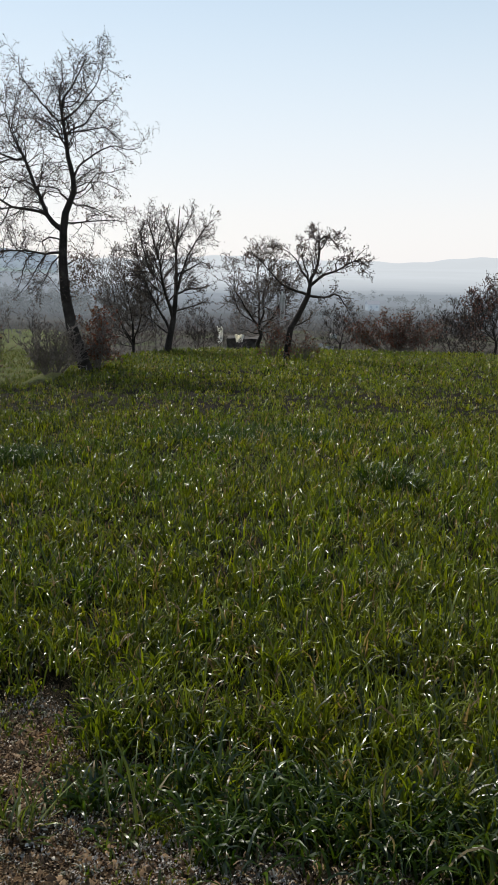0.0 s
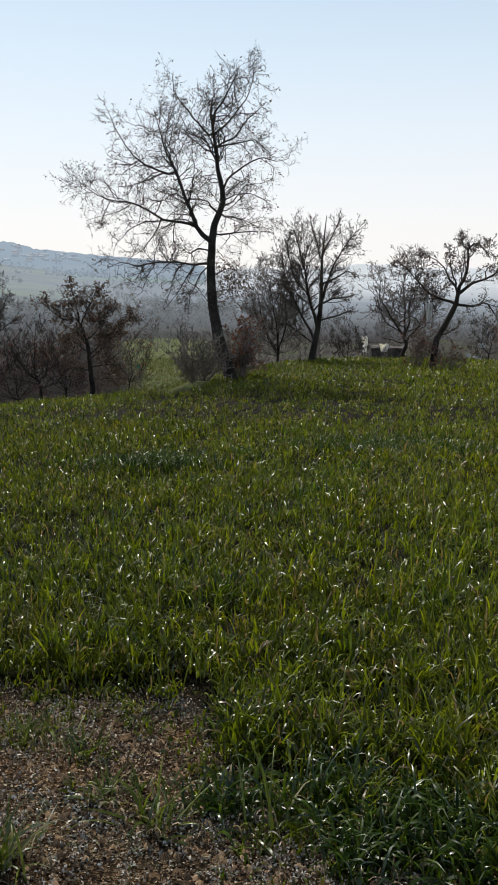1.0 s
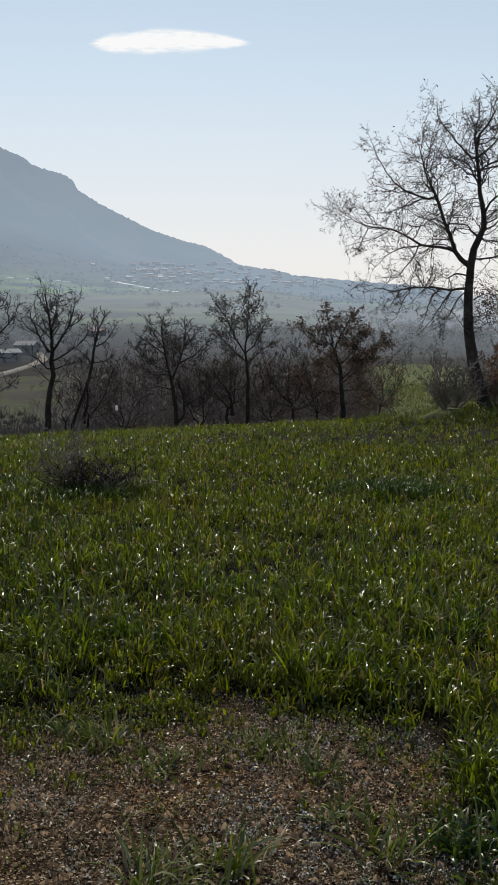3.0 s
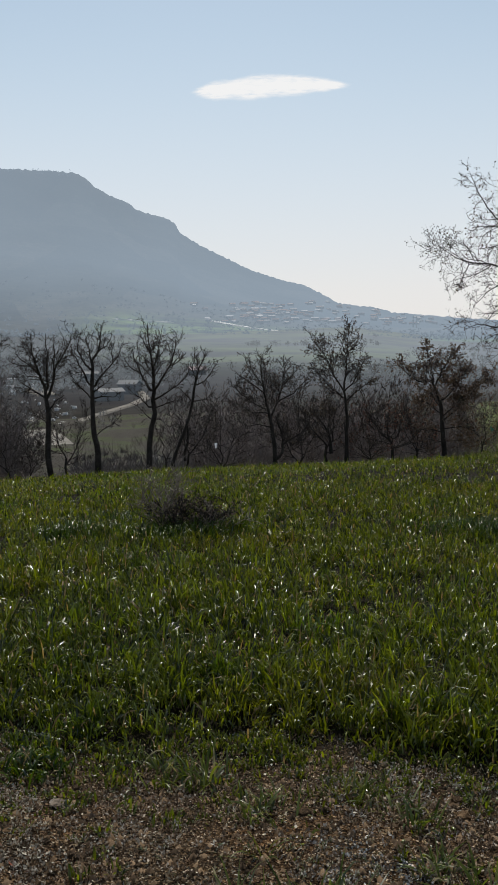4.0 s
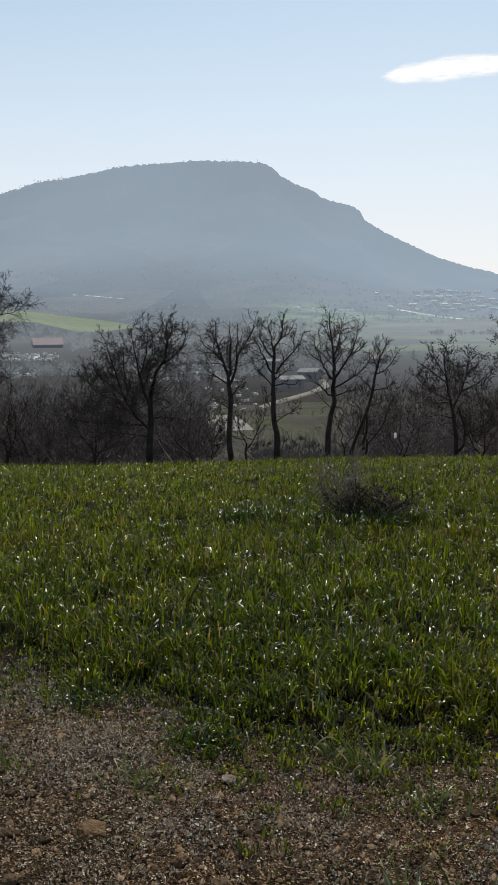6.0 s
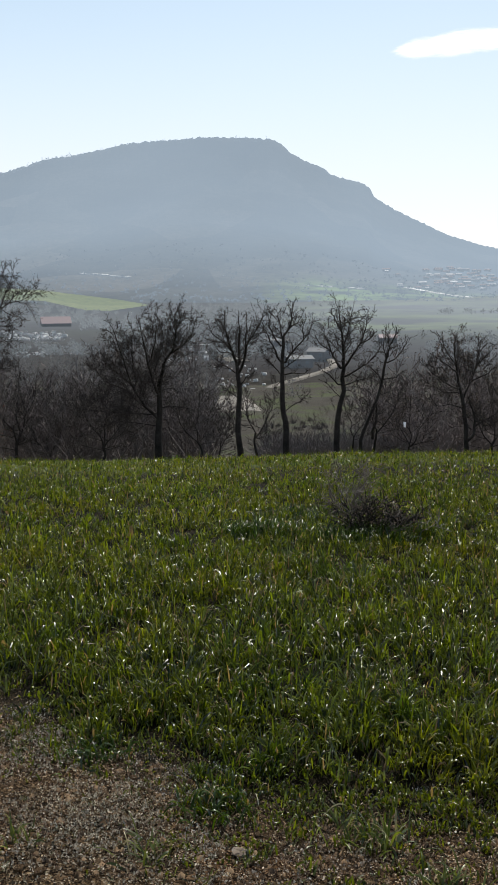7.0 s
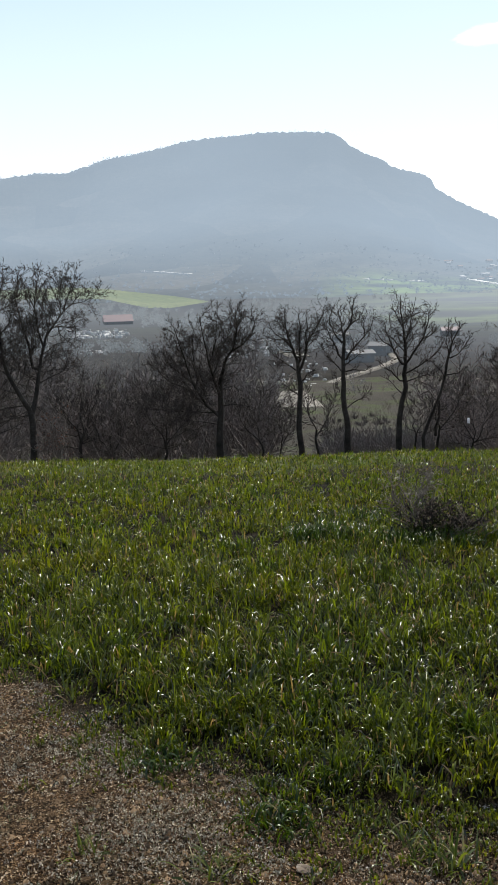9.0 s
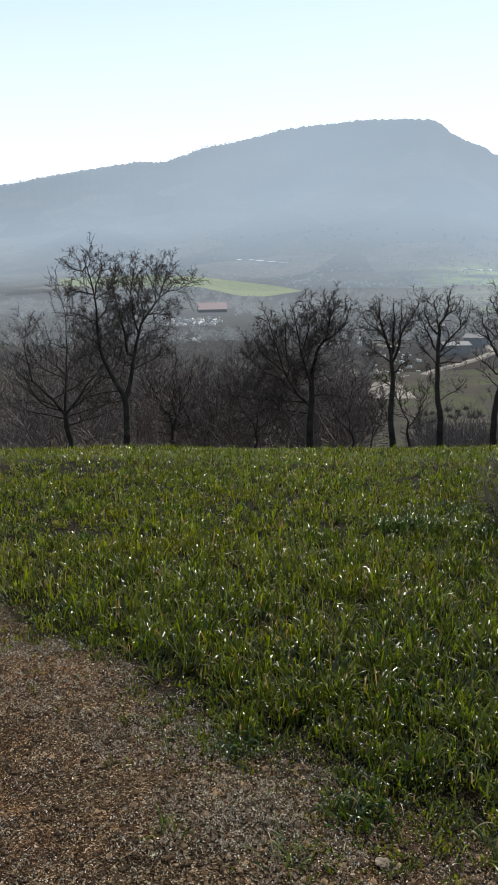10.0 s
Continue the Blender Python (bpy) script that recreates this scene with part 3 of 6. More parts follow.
# share of painted haze: grows with distance, held lower towards the left
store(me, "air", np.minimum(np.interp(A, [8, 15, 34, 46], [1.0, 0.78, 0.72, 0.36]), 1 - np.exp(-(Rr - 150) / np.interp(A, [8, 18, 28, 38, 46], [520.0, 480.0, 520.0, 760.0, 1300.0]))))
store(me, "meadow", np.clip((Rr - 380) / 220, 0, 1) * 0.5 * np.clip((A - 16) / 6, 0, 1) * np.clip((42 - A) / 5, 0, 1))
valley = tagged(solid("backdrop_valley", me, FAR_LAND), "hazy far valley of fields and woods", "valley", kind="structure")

# faint far ridges, their colour almost wholly painted haze
ra = np.arange(-26.0, 26.0, 0.4)
top = 0.22 + 0.14 * np.sin(ra * 0.31 + 1.0) + 0.08 * np.sin(ra * 0.83) + 0.03 * np.sin(ra * 3.1) + 0.15 * np.clip((-4 - ra) / 8, 0, 1)
A, T = np.meshgrid(ra, np.linspace(0, 1, 5), indexing="ij")
rr = 4300 + 350 * T
x, y = polar(A, rr)
V = np.stack([x, y, EYE + rr * np.tan(np.radians(-0.35 + (top[:, None] + 0.35) * T))], -1).reshape(-1, 3)
i = (np.arange(len(ra) - 1)[:, None] * 5 + np.arange(4)[None, :]).ravel()
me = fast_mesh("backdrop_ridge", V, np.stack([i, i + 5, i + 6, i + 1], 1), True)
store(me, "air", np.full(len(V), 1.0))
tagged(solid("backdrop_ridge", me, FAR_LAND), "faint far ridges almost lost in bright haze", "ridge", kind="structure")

# the long hill with its flat top and rocky steps
SKY_AZ = [12, 15, 18.5, 22.3, 23.3, 25.5, 27.6, 28.7, 30.8, 32.9, 34.1, 35.3, 35.42, 35.55, 36.0, 37.4, 38.05, 38.2, 39.6, 40.33, 40.75, 41.5, 45.3, 49.9, 52.5, 55, 57.5, 59, 63, 72, 90, 110]
SKY_EL = [0.3, 0.7, 0.97, 1.35, 1.66, 1.95, 3.08, 3.32, 4.0, 5.0, 5.6, 6.35, 6.6, 6.9, 7.18, 7.5, 7.8, 8.02, 8.6, 8.97, 9.42, 9.82, 9.95, 9.6, 9.0, 8.6, 7.75, 7.8, 7.2, 5.5, 3.5, 1.5]
HILL_NEAR, HILL_FAR = 1150.0, 2600.0


def hill(az, u):
    """The hill's face, from its foot (u 0) to its skyline (u 1): x, y, z."""
    az, u = np.broadcast_arrays(np.asarray(az, float), np.asarray(u, float))
    top = np.interp(az, SKY_AZ, SKY_EL)
    foot = np.interp(az, [12, 25, 35], [-0.75, -0.2, 0.05])
    r = HILL_NEAR + (HILL_FAR - HILL_NEAR) * u
    rise = 0.42 * u + 0.58 * u ** 1.9
    fold = 0.35 * np.sin(np.radians(az) * 46 + 3 * u) * u * (1 - u) * np.clip(top / 6, 0, 1)
    el = foot + (top - foot) * rise + fold
    x, y = polar(az, r)
    return x, y, EYE + r * np.tan(np.radians(el))


hrng = np.random.default_rng(5)
haz = np.arange(12, 110, 0.12)
hu = np.concatenate([np.linspace(0, 1, 46), [1.06, 1.3]])
A, U = np.meshgrid(haz, hu, indexing="ij")
x, y, z = hill(A, np.minimum(U, 1))
back = np.clip(U - 1, 0, 1)
rough = (hrng.normal(0, 1, len(haz))[:, None] * np.where(A < 41, 0.5, 0.9) + 0.25 * np.sin(A * 9 + 2 * np.sin(A * 3.7))) * np.clip(U * 3 - 2, 0, 1)
z = z + rough * np.clip(np.interp(A, SKY_AZ, SKY_EL) / 5, 0.15, 1) + hrng.normal(0, 1.0, A.shape) * np.clip(U, 0, 1) - back * 900
x, y = x * (1 + back * 0.6), y * (1 + back * 0.6)
V = np.stack([x, y, z], -1).reshape(-1, 3)
n = len(hu)
i = (np.arange(len(haz) - 1)[:, None] * n + np.arange(n - 1)[None, :]).ravel()
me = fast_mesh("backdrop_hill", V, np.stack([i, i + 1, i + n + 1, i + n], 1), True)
# share of painted haze up the hill's face, least at the foot
foot_haze = np.interp(A.ravel(), [26, 36, 48, 58], [0.62, 0.54, 0.36, 0.27])
store(me, "air", np.interp(U.ravel(), [0, 0.12, 0.34, 0.62, 1.0], [0.0, 0.12, 0.6, 1.0, 0.9]) * (0.785 - foot_haze) + foot_haze + 0.06 * np.clip((43 - A.ravel()) / 16, -1, 0.5))
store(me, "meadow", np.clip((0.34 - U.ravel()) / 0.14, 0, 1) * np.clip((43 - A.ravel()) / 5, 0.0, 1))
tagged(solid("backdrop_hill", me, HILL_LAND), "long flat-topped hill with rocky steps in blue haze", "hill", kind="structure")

# ---- the crop field ----
grng = np.random.default_rng(11)


def blades(base, head, length, width, bend, rng, coarse=False):
    """Ribbon leaves that rise and arch over: five facets each, or three."""
    k = len(base)
    out = np.stack([np.cos(head), np.sin(head), np.zeros(k)], 1)
    side = np.stack([-np.sin(head), np.cos(head), np.zeros(k)], 1)
    twist = rng.normal(0, 0.5, k)[:, None]
    V = []
    for s, w in ((0.0, 0.7), (0.6, 1.0)) if coarse else ((0.0, 0.7), (0.5, 1.0), (0.78, 0.85)):
        c = base + out * (length * (0.22 * s + bend * s ** 2))[:, None]
        c[:, 2] += length * (s - 0.62 * bend * s ** 2.4)
        sd = unit(side + out * twist * s + np.array([0, 0, 1]) * twist * 0.4 * s)
        V += [c - sd * (width * w * 0.5)[:, None], c + sd * (width * w * 0.5)[:, None]]
    c = base + out * (length * (0.22 + bend))[:, None]
    c[:, 2] += length * (1 - 0.62 * bend * (1 + 0.35 * bend))
    V.append(c)
    V = np.stack(V, 1).reshape(-1, 3)
    if coarse:
        i = np.arange(k)[:, None] * 5
        return V, np.concatenate([i + f for f in ([0, 1, 3], [0, 3, 2], [2, 3, 4])])
    i = np.arange(k)[:, None] * 7
    F = np.concatenate([i + f for f in ([0, 1, 3], [0, 3, 2], [2, 3, 5], [2, 5, 4], [4, 5, 6])])
    return V, F


def arcs(base, head, length, width, droop, rng, n=7, lean=(8, 42)):
    """Long leaves that rise, arch over and hang at the tip."""
    k = len(base)
    out = np.stack([np.cos(head), np.sin(head), np.zeros(k)], 1)
    side = np.stack([-np.sin(head), np.cos(head), rng.normal(0, 0.45, k)], 1)
    c, V = base.copy(), []
    bent = sum(q * q for q in range(1, n - 1))
    th = rng.uniform(*lean, k)
    for q in range(n):
        w = width * (0.65 + 0.35 * min(1, q / 2)) * (1 - (q / (n - 1)) ** 3.2)
        V += [c - side * w[:, None] * 0.5, c + side * w[:, None] * 0.5] if q < n - 1 else [c]
        t = np.radians(th)
        c = c + (out * np.sin(t)[:, None] + np.array([0, 0, 1]) * np.cos(t)[:, None]) * (length / (n - 1))[:, None]
        th = th + droop * (q + 1) ** 2 / bent      # the bend gathers towards the tip
    V = np.stack(V, 1).reshape(-1, 3)
    m = 2 * n - 1
    i = np.arange(k)[:, None] * m
    F = [i + f for q in range(n - 2) for f in ([2 * q, 2 * q + 1, 2 * q + 3], [2 * q, 2 * q + 3, 2 * q + 2])]
    return V, np.concatenate(F + [i + [2 * n - 4, 2 * n - 3, 2 * n - 2]])


def crop_ring(r0, r1, per_m2, per_plant, width, rng, az0=-17.5, az1=69.0, bends=4):
    """Plants of young wheat between two distances, thinner and shorter along the bare edge: narrow leaves that arch over at their tips."""
    n = int(per_m2 * 0.5 * (r1 * r1 - r0 * r0) * radians(az1 - az0))
    az = rng.uniform(az0, az1, n)
    r = np.sqrt(rng.uniform(r0 * r0, r1 * r1, n))
    x, y = polar(az, r)
    edge = np.interp(az + rng.normal(0, 1.3, n), EDGE_AZ, EDGE_R) + 0.22 * lumps(x, y, 0.12) + 0.1 * lumps(x, y, 0.05)
    brow = np.maximum(np.interp(az, BROW_AZ, BROW_R) + np.interp(az, [14, 22], [1.5, 7.0]), np.interp(az, [4, 11, 16], [37, 27, 0]))
    vigour = 0.5 + 0.22 * lumps(x, y, 0.55) + 0.26 * lumps(x + 3, y, 0.21) + 0.15 * lumps(x, y + 7, 1.9) + 0.34 * lumps(x + y, y - x, 0.085)
    edge = edge + 0.2 * lumps(x + 9, y + 4, 0.3)
    keep = (r > edge - np.interp(az, [38, 46], [0.8, 1.1]) * rng.uniform(0, 1, n) ** 2.6) & (r < brow) & (rng.uniform(0, 1, n) < 0.42 + 0.85 * vigour)
    x, y, az, r, vigour, edge = (q[keep] for q in (x, y, az, r, vigour, edge))
    rise = np.clip((r - edge) / np.interp(az, [38, 46], [0.6, 1.0]), 0.25, 1)
    tall = (0.105 + 0.15 * np.clip(vigour, 0, 1.3)) * rise * np.interp(r, [6, 15, 26], [1.0, 0.62, 0.85]) * rng.uniform(0.75, 1.25, len(x))
    who = np.repeat(np.arange(len(x)), per_plant)
    k = len(who)
    base = np.stack([x[who], y[who], land(az[who], r[who]) - 0.01], 1)
    base[:, :2] += rng.normal(0, 0.02, (k, 2))
    base[:, 2] += rng.uniform(0, 0.35, k) * tall[who]
    droop = np.where(rng.uniform(0, 1, k) < 0.36, rng.uniform(5, 40, k), rng.uniform(50, 150, k))
    return arcs(base, rng.uniform(0, 2 * np.pi, k), tall[who] * rng.uniform(0.45, 1.05, k), width * rng.uniform(0.55, 1.3, k), droop, rng, bends, (3, 48))


V, Fs = join([crop_ring(2.0, 5.0, 560, 8, 0.0092, grng, bends=5), crop_ring(5.0, 9.0, 300, 7, 0.011, grng), crop_ring(9.0, 14, 180, 6, 0.0142, grng, bends=4), crop_ring(14, 21, 66, 6, 0.017, grng, bends=3), crop_ring(20, 37, 48, 6, 0.028, grng, az1=20.0, bends=3)])
wheat = tagged(solid("wheat_field", fast_mesh("wheat_field", V, Fs), WHEAT), "young green wheat growing thick on the slope", "crop", kind="stuff")


def lush_patch(az, r, across, deep, count, tall, label, rng, material=None, bare=False):
    """A darker patch of broad-leaved growth within the crop."""
    q = rng.normal(0, 0.42, (count, 2))
    bx, by = polar(az, r)
    c, s = math.cos(radians(az)), math.sin(radians(az))
    x, y = bx + q[:, 0] * across * c - q[:, 1] * deep * s, by + q[:, 0] * across * s + q[:, 1] * deep * c
    if not bare:
        ok = np.hypot(x, y) > np.interp(np.degrees(np.arctan2(-x, y)), EDGE_AZ, EDGE_R)
        x, y = x[ok], y[ok]
    who = np.repeat(np.arange(len(x)), 7)
    k = len(who)
    base = np.stack([x[who], y[who], land_xy(x[who], y[who]) - 0.01], 1)
    base[:, :2] += rng.normal(0, 0.02, (k, 2))
    V, F = arcs(base, rng.uniform(0, 6.3, k), tall * rng.uniform(0.5, 1.2, k), 0.0095 * rng.uniform(0.6, 1.3, k), rng.uniform(30, 150, k), rng, 4)
    return tagged(solid("lush_patch", fast_mesh("lush_patch", V, F), material or LUSH), label, "plants", kind="stuff")


lush_patch(15.8, 9.6, 0.8, 0.4, 330, 0.27, "dark broad-leaved patch within the wheat", grng)
lush_patch(0.2, 11.0, 1.5, 0.7, 520, 0.25, "wide dark patch within the wheat", grng)
lush_patch(-8.8, 7.9, 0.3, 0.25, 130, 0.38, "dark tuft standing in the wheat", grng)
lush_patch(42.5, 9.4, 0.4, 0.3, 120, 0.3, "dark tuft beside the tangled bush", grng)
lush_patch(40.5, 10.5, 0.6, 0.4, 90, 0.22, "dark growth behind the tangled bush", grng)
lush_patch(35.5, 9.2, 0.8, 0.35, 200, 0.3, "dark growth at the foot of the tangled bush", grng)


def loose_stuff(name, n, az, r_low, low, high, material, label, category, rng, shape="stone", spare=0.0):
    """Small stones, or low weeds, strewn over the bare strip."""
    a = rng.uniform(*az, n)
    edge = np.interp(a, EDGE_AZ, EDGE_R) + spare
    r = np.sqrt(rng.uniform(r_low ** 2, np.maximum(edge, r_low + 0.01) ** 2, n))
    x, y = polar(a, r)
    if shape == "weed":
        ok = rng.uniform(0, 1, n) < 0.35 + 0.55 * lumps(x + 2, y, 0.17) + 0.3 * lumps(x, y, 0.5)
        x, y, a, r = x[ok], y[ok], a[ok], r[ok]
        n = len(x)
    z = land(a, r) + 0.03 * lumps(x, y, 0.5) * np.clip(r / 3, 0, 1)
    size = low + (high - low) * rng.uniform(0, 1, n) ** 3
    c = np.stack([x, y, z], 1)
    if shape == "stone":
        kind = np.array([[1, 0, -0.2], [0, 1, -0.2], [-1, 0, -0.2], [0, -1, -0.2], [0, 0, 0.75]], float)
        V = kind[None] * rng.uniform(0.55, 1.3, (n, 5, 1)) * size[:, None, None]
        t = rng.uniform(0, 6.3, n)
        ct, st = np.cos(t)[:, None], np.sin(t)[:, None]
        V = np.stack([V[..., 0] * ct - V[..., 1] * st, V[..., 0] * st + V[..., 1] * ct, V[..., 2]], -1) + c[:, None]
        i = np.arange(n)[:, None] * 5
        F = np.concatenate([i + f for f in ([0, 1, 4], [1, 2, 4], [2, 3, 4], [3, 0, 4])])
        V = V.reshape(-1, 3)
    else:
        who = np.repeat(np.arange(n), 7)
        V, F = blades(c[who] + rng.normal(0, 0.008, (len(who), 3)) * [1, 1, 0], rng.uniform(0, 6.3, len(who)), size[who] * rng.uniform(0.5, 1.2, len(who)), size[who] * 0.22, np.clip(rng.gamma(3, 0.2, len(who)), 0.1, 1.2), rng)
    return tagged(solid(name, fast_mesh(name, V, F), material), label, category, kind="stuff")


loose_stuff("gravel", 15000, (-14, 78), 1.7, 0.0028, 0.0095, CRUMB, "loose pale and brown gravel strewn over bare soil", "gravel", grng, spare=0.3)
loose_stuff("soil_clods", 9000, (-14, 68), 1.7, 0.005, 0.026, SOIL_CRUMB, "small brown clods of crumbling soil", "clods", grng, spare=0.15)
loose_stuff("low_weeds", 4000, (-14, 78), 1.7, 0.008, 0.026, WEED, "low silvery weeds scattered over the bare soil", "weeds", grng, "weed", spare=0.2)

# straw and dead leaves lying on the soil
n = 1500
fa = grng.uniform(-14, 78, n)
fr = np.sqrt(grng.uniform(1.7 ** 2, (np.interp(fa, EDGE_AZ, EDGE_R) + 0.1) ** 2, n))
fx, fy = polar(fa, fr)
at = np.stack([fx, fy, land(fa, fr) + 0.03 * lumps(fx, fy, 0.5) * np.clip(fr / 3, 0, 1) + 0.006], 1)
V, F = leaf_cards(at, 0.022, grng)
V[:, 2] = np.repeat(at[:, 2], 4) + (V[:, 2] - np.repeat(at[:, 2], 4)) * 0.35 + 0.004
tagged(solid("leaf_litter", fast_mesh("leaf_litter", V, F), LITTER), "straw and dead leaf bits on the soil", "litter", kind="stuff")
# a mat of tiny curled plants, brown, grey and olive in drifts
n = 100000
fa = grng.uniform(-14, 78, n)
fr = np.sqrt(grng.uniform(1.7 ** 2, (np.interp(fa, EDGE_AZ, EDGE_R) + 0.35) ** 2, n))
fx, fy = polar(fa, fr)
at = np.stack([fx, fy, land(fa, fr) + 0.03 * lumps(fx, fy, 0.5) * np.clip(fr / 3, 0, 1) + grng.uniform(0.001, 0.012, n)], 1)
at = at[grng.uniform(0, 1, n) < 0.55 + 0.6 * lumps(fx + 4, fy, 0.09) + 0.45 * lumps(fx, fy + 6, 0.31)]
tagged(solid("ground_mat", fast_mesh("ground_mat", *leaf_cards(at, 0.0125, grng, 0.5)), MAT), "dense mat of tiny curled brown and silvery plants", "weeds", kind="stuff")
# tiny whitish flower heads of the low weeds: thick drifts at one end of the bare strip, thin elsewhere


def flower_heads(n, az, dense, label):
    fa = grng.uniform(*az, n)
    fr = np.sqrt(grng.uniform(1.7 ** 2, (np.interp(fa, EDGE_AZ, EDGE_R) + 0.15) ** 2, n))
    fx, fy = polar(fa, fr)
    ok = grng.uniform(0, 1, n) < dense + 0.7 * np.clip(lumps(fx + 5, fy, 0.24) + 0.5 * lumps(fx, fy + 2, 0.07), -0.6, 1)
    at = np.stack([fx, fy, land(fa, fr) + 0.03 * lumps(fx, fy, 0.5) * np.clip(fr / 3, 0, 1) + 0.01], 1)[ok]
    size = grng.uniform(0.5, 1.3, len(at)).repeat(6)[:, None]
    k = len(size)
    at = at.repeat(6, 0) + grng.normal(0, 0.008, (k, 3)) * [1, 1, 0] * size + np.array([0, 0, 1]) * np.abs(grng.normal(0, 0.009, (k, 1))) * size
    tagged(solid("weed_flowers", fast_mesh("weed_flowers", *leaf_cards(at, 0.0112, grng)), SILVER), label, "weeds", kind="stuff")


flower_heads(5000, (-14, 46), 0.2, "tiny silvery flower heads over the bare soil")
flower_heads(11000, (45, 76), 0.34, "thick drifts of tiny silvery flower heads")


def tuft(az, r, leaves, tall, wide, label, seed, material=None, girth=0.0085, droop=(30, 135), lean=(8, 42)):
    rng = np.random.default_rng(seed)
    leaves = int(leaves * 2.1)
    x, y, z = on_land(az, r)
    ob = stand("grass_tuft", x, y, z, 0)
    base = rng.normal(0, 1, (leaves, 3)) * [wide, wide, 0] - [0, 0, 0.012]
    V, F = arcs(base, rng.uniform(0, 6.3, leaves), tall * rng.uniform(0.6, 1.35, leaves), girth * rng.uniform(0.6, 1.25, leaves), rng.uniform(*droop, leaves), rng, lean=lean)
    solid("leaves", fast_mesh("leaves", V, F), material or TUFT, ob)
    dead = max(3, leaves // 6)
    V, F = arcs(rng.normal(0, 1, (dead, 3)) * [wide * 1.5, wide * 1.5, 0], rng.uniform(0, 6.3, dead), tall * rng.uniform(0.4, 0.8, dead), np.full(dead, 0.006), rng.uniform(110, 170, dead), rng)
    solid("dead_leaves", fast_mesh("dead_leaves", V, F), LITTER, ob, "withered straw-coloured leaves")
    return tagged(ob, label, "grass", "grass tufts on the bare soil")


SOIL_TUFTS = [(30.5, 3.2, 34, 0.13, 0.05), (31.7, 2.44, 40, 0.2, 0.06), (26.4, 2.5, 34, 0.2, 0.05), (37.0, 3.55, 22, 0.14, 0.06), (24.0, 3.33, 22, 0.15, 0.04), (21.1, 3.16, 26, 0.13, 0.05), (19.0, 2.82, 30, 0.14, 0.05),
              (15.6, 2.65, 16, 0.2, 0.04), (30.7, 2.87, 6, 0.16, 0.01), (15.3, 2.6, 8, 0.2, 0.03), (7.8, 2.57, 10, 0.24, 0.04), (49.7, 3.4, 24, 0.12, 0.05), (58.0, 3.6, 20, 0.12, 0.05), (34.5, 3.5, 20, 0.14, 0.05)]
EDGE_TUFTS = [(3.3, 2.75, 46, 0.26, 0.07), (-15.8, 2.61, 60, 0.26, 0.08), (-2.0, 2.57, 48, 0.26, 0.08), (-6.4, 2.6, 44, 0.27, 0.07), (-12.5, 2.5, 50, 0.26, 0.08), (-9.3, 2.42, 40, 0.24, 0.07), (0.8, 2.45, 34, 0.22, 0.06),
              (53.0, 4.3, 24, 0.16, 0.06), (45.5, 3.75, 26, 0.15, 0.06), (10.5, 2.75, 24, 0.2, 0.05)]
for q, (az, r, n, tall, wide) in enumerate(SOIL_TUFTS):
    tuft(az, r, n, tall, wide, "large tuft of arching dark green grass" if n > 30 else "small green grass tuft on bare soil", 600 + q, droop=(15, 105), lean=(12, 68))
for q, (az, r, n, tall, wide) in enumerate(EDGE_TUFTS):
    tuft(az, r, int(n * 2.4), tall * 0.78, wide * 1.35, "thick clump of broad dark leaves along the field's edge", 640 + q, LUSH, 0.0098, (60, 175))

# rough grass of the meadow past the field's end
n = 4500
fa = grng.uniform(10.5, 19.5, n)
fr = np.sqrt(grng.uniform(24.0 ** 2, 88.0 ** 2, n))
ok = (fr > np.interp(fa, [10.5, 13, 20], [28, 25, 21]))
fa, fr = fa[ok].repeat(4), fr[ok].repeat(4)
k = len(fa)
fx, fy = polar(fa, fr)
at = np.stack([fx, fy, land(fa, fr) - 0.02], 1) + grng.normal(0, 0.1, (k, 3)) * [1, 1, 0]
V, F = blades(at, grng.uniform(0, 6.3, k), grng.uniform(0.12, 0.3, k), 0.025 * grng.uniform(0.6, 1.3, k), grng.uniform(0.2, 1.2, k), grng, True)
tagged(solid("rough_grass", fast_mesh("rough_grass", V, F), ROUGH), "rough olive grass on the meadow past the field", "grass", kind="stuff")

# ---- trees ----


def oak(az, r, limbs, seed, label, leaf=0.0, leaf_size=0.05, leaf_material=None, sink=0.0, name="oak_tree", group="", bark=None, twig=None, more=None, **how):
    rng = np.random.default_rng(seed)
    wood, twigs, ends = tree_shape(limbs, rng, **how)
    x, y, z = on_land(az, r)
    ob = stand(name, x, y, z - sink, az)
    V, Fs = join(wood)
    solid("trunk", fast_mesh("trunk", V, Fs, True), bark or BARK, ob)
    V, Fs = join(twigs)
    solid("crown", fast_mesh("crown", V, Fs), twig or TWIG, ob)
    if leaf:
        at = ends[:, 1:].reshape(-1, 3)
        at = at[rng.uniform(0, 1, len(at)) < leaf]
        if more is not None:
            at = np.concatenate([at, more])
        solid("foliage", fast_mesh("foliage", *leaf_cards(at, leaf_size, rng)), leaf_material or DRY_LEAF, ob)
    return tagged(ob, label, "tree", group)


def limb(r0, r1, *line):
    """A limb's line through x, z knots (metres from the trunk's foot), thinning from r0 to r1."""
    p = np.array(line, float).reshape(-1, 2)
    p[-1] = p[-2] + (p[-1] - p[-2]) * 0.72      # the twigs reach on past the limb
    s = np.concatenate([[0], np.cumsum(np.hypot(*np.diff(p, axis=0).T))]) / np.hypot(*np.diff(p, axis=0).T).sum()
    return [(float(x), float(z), float(r0 + (r1 - r0) * q ** 0.8)) for (x, z), q in zip(p, s)]


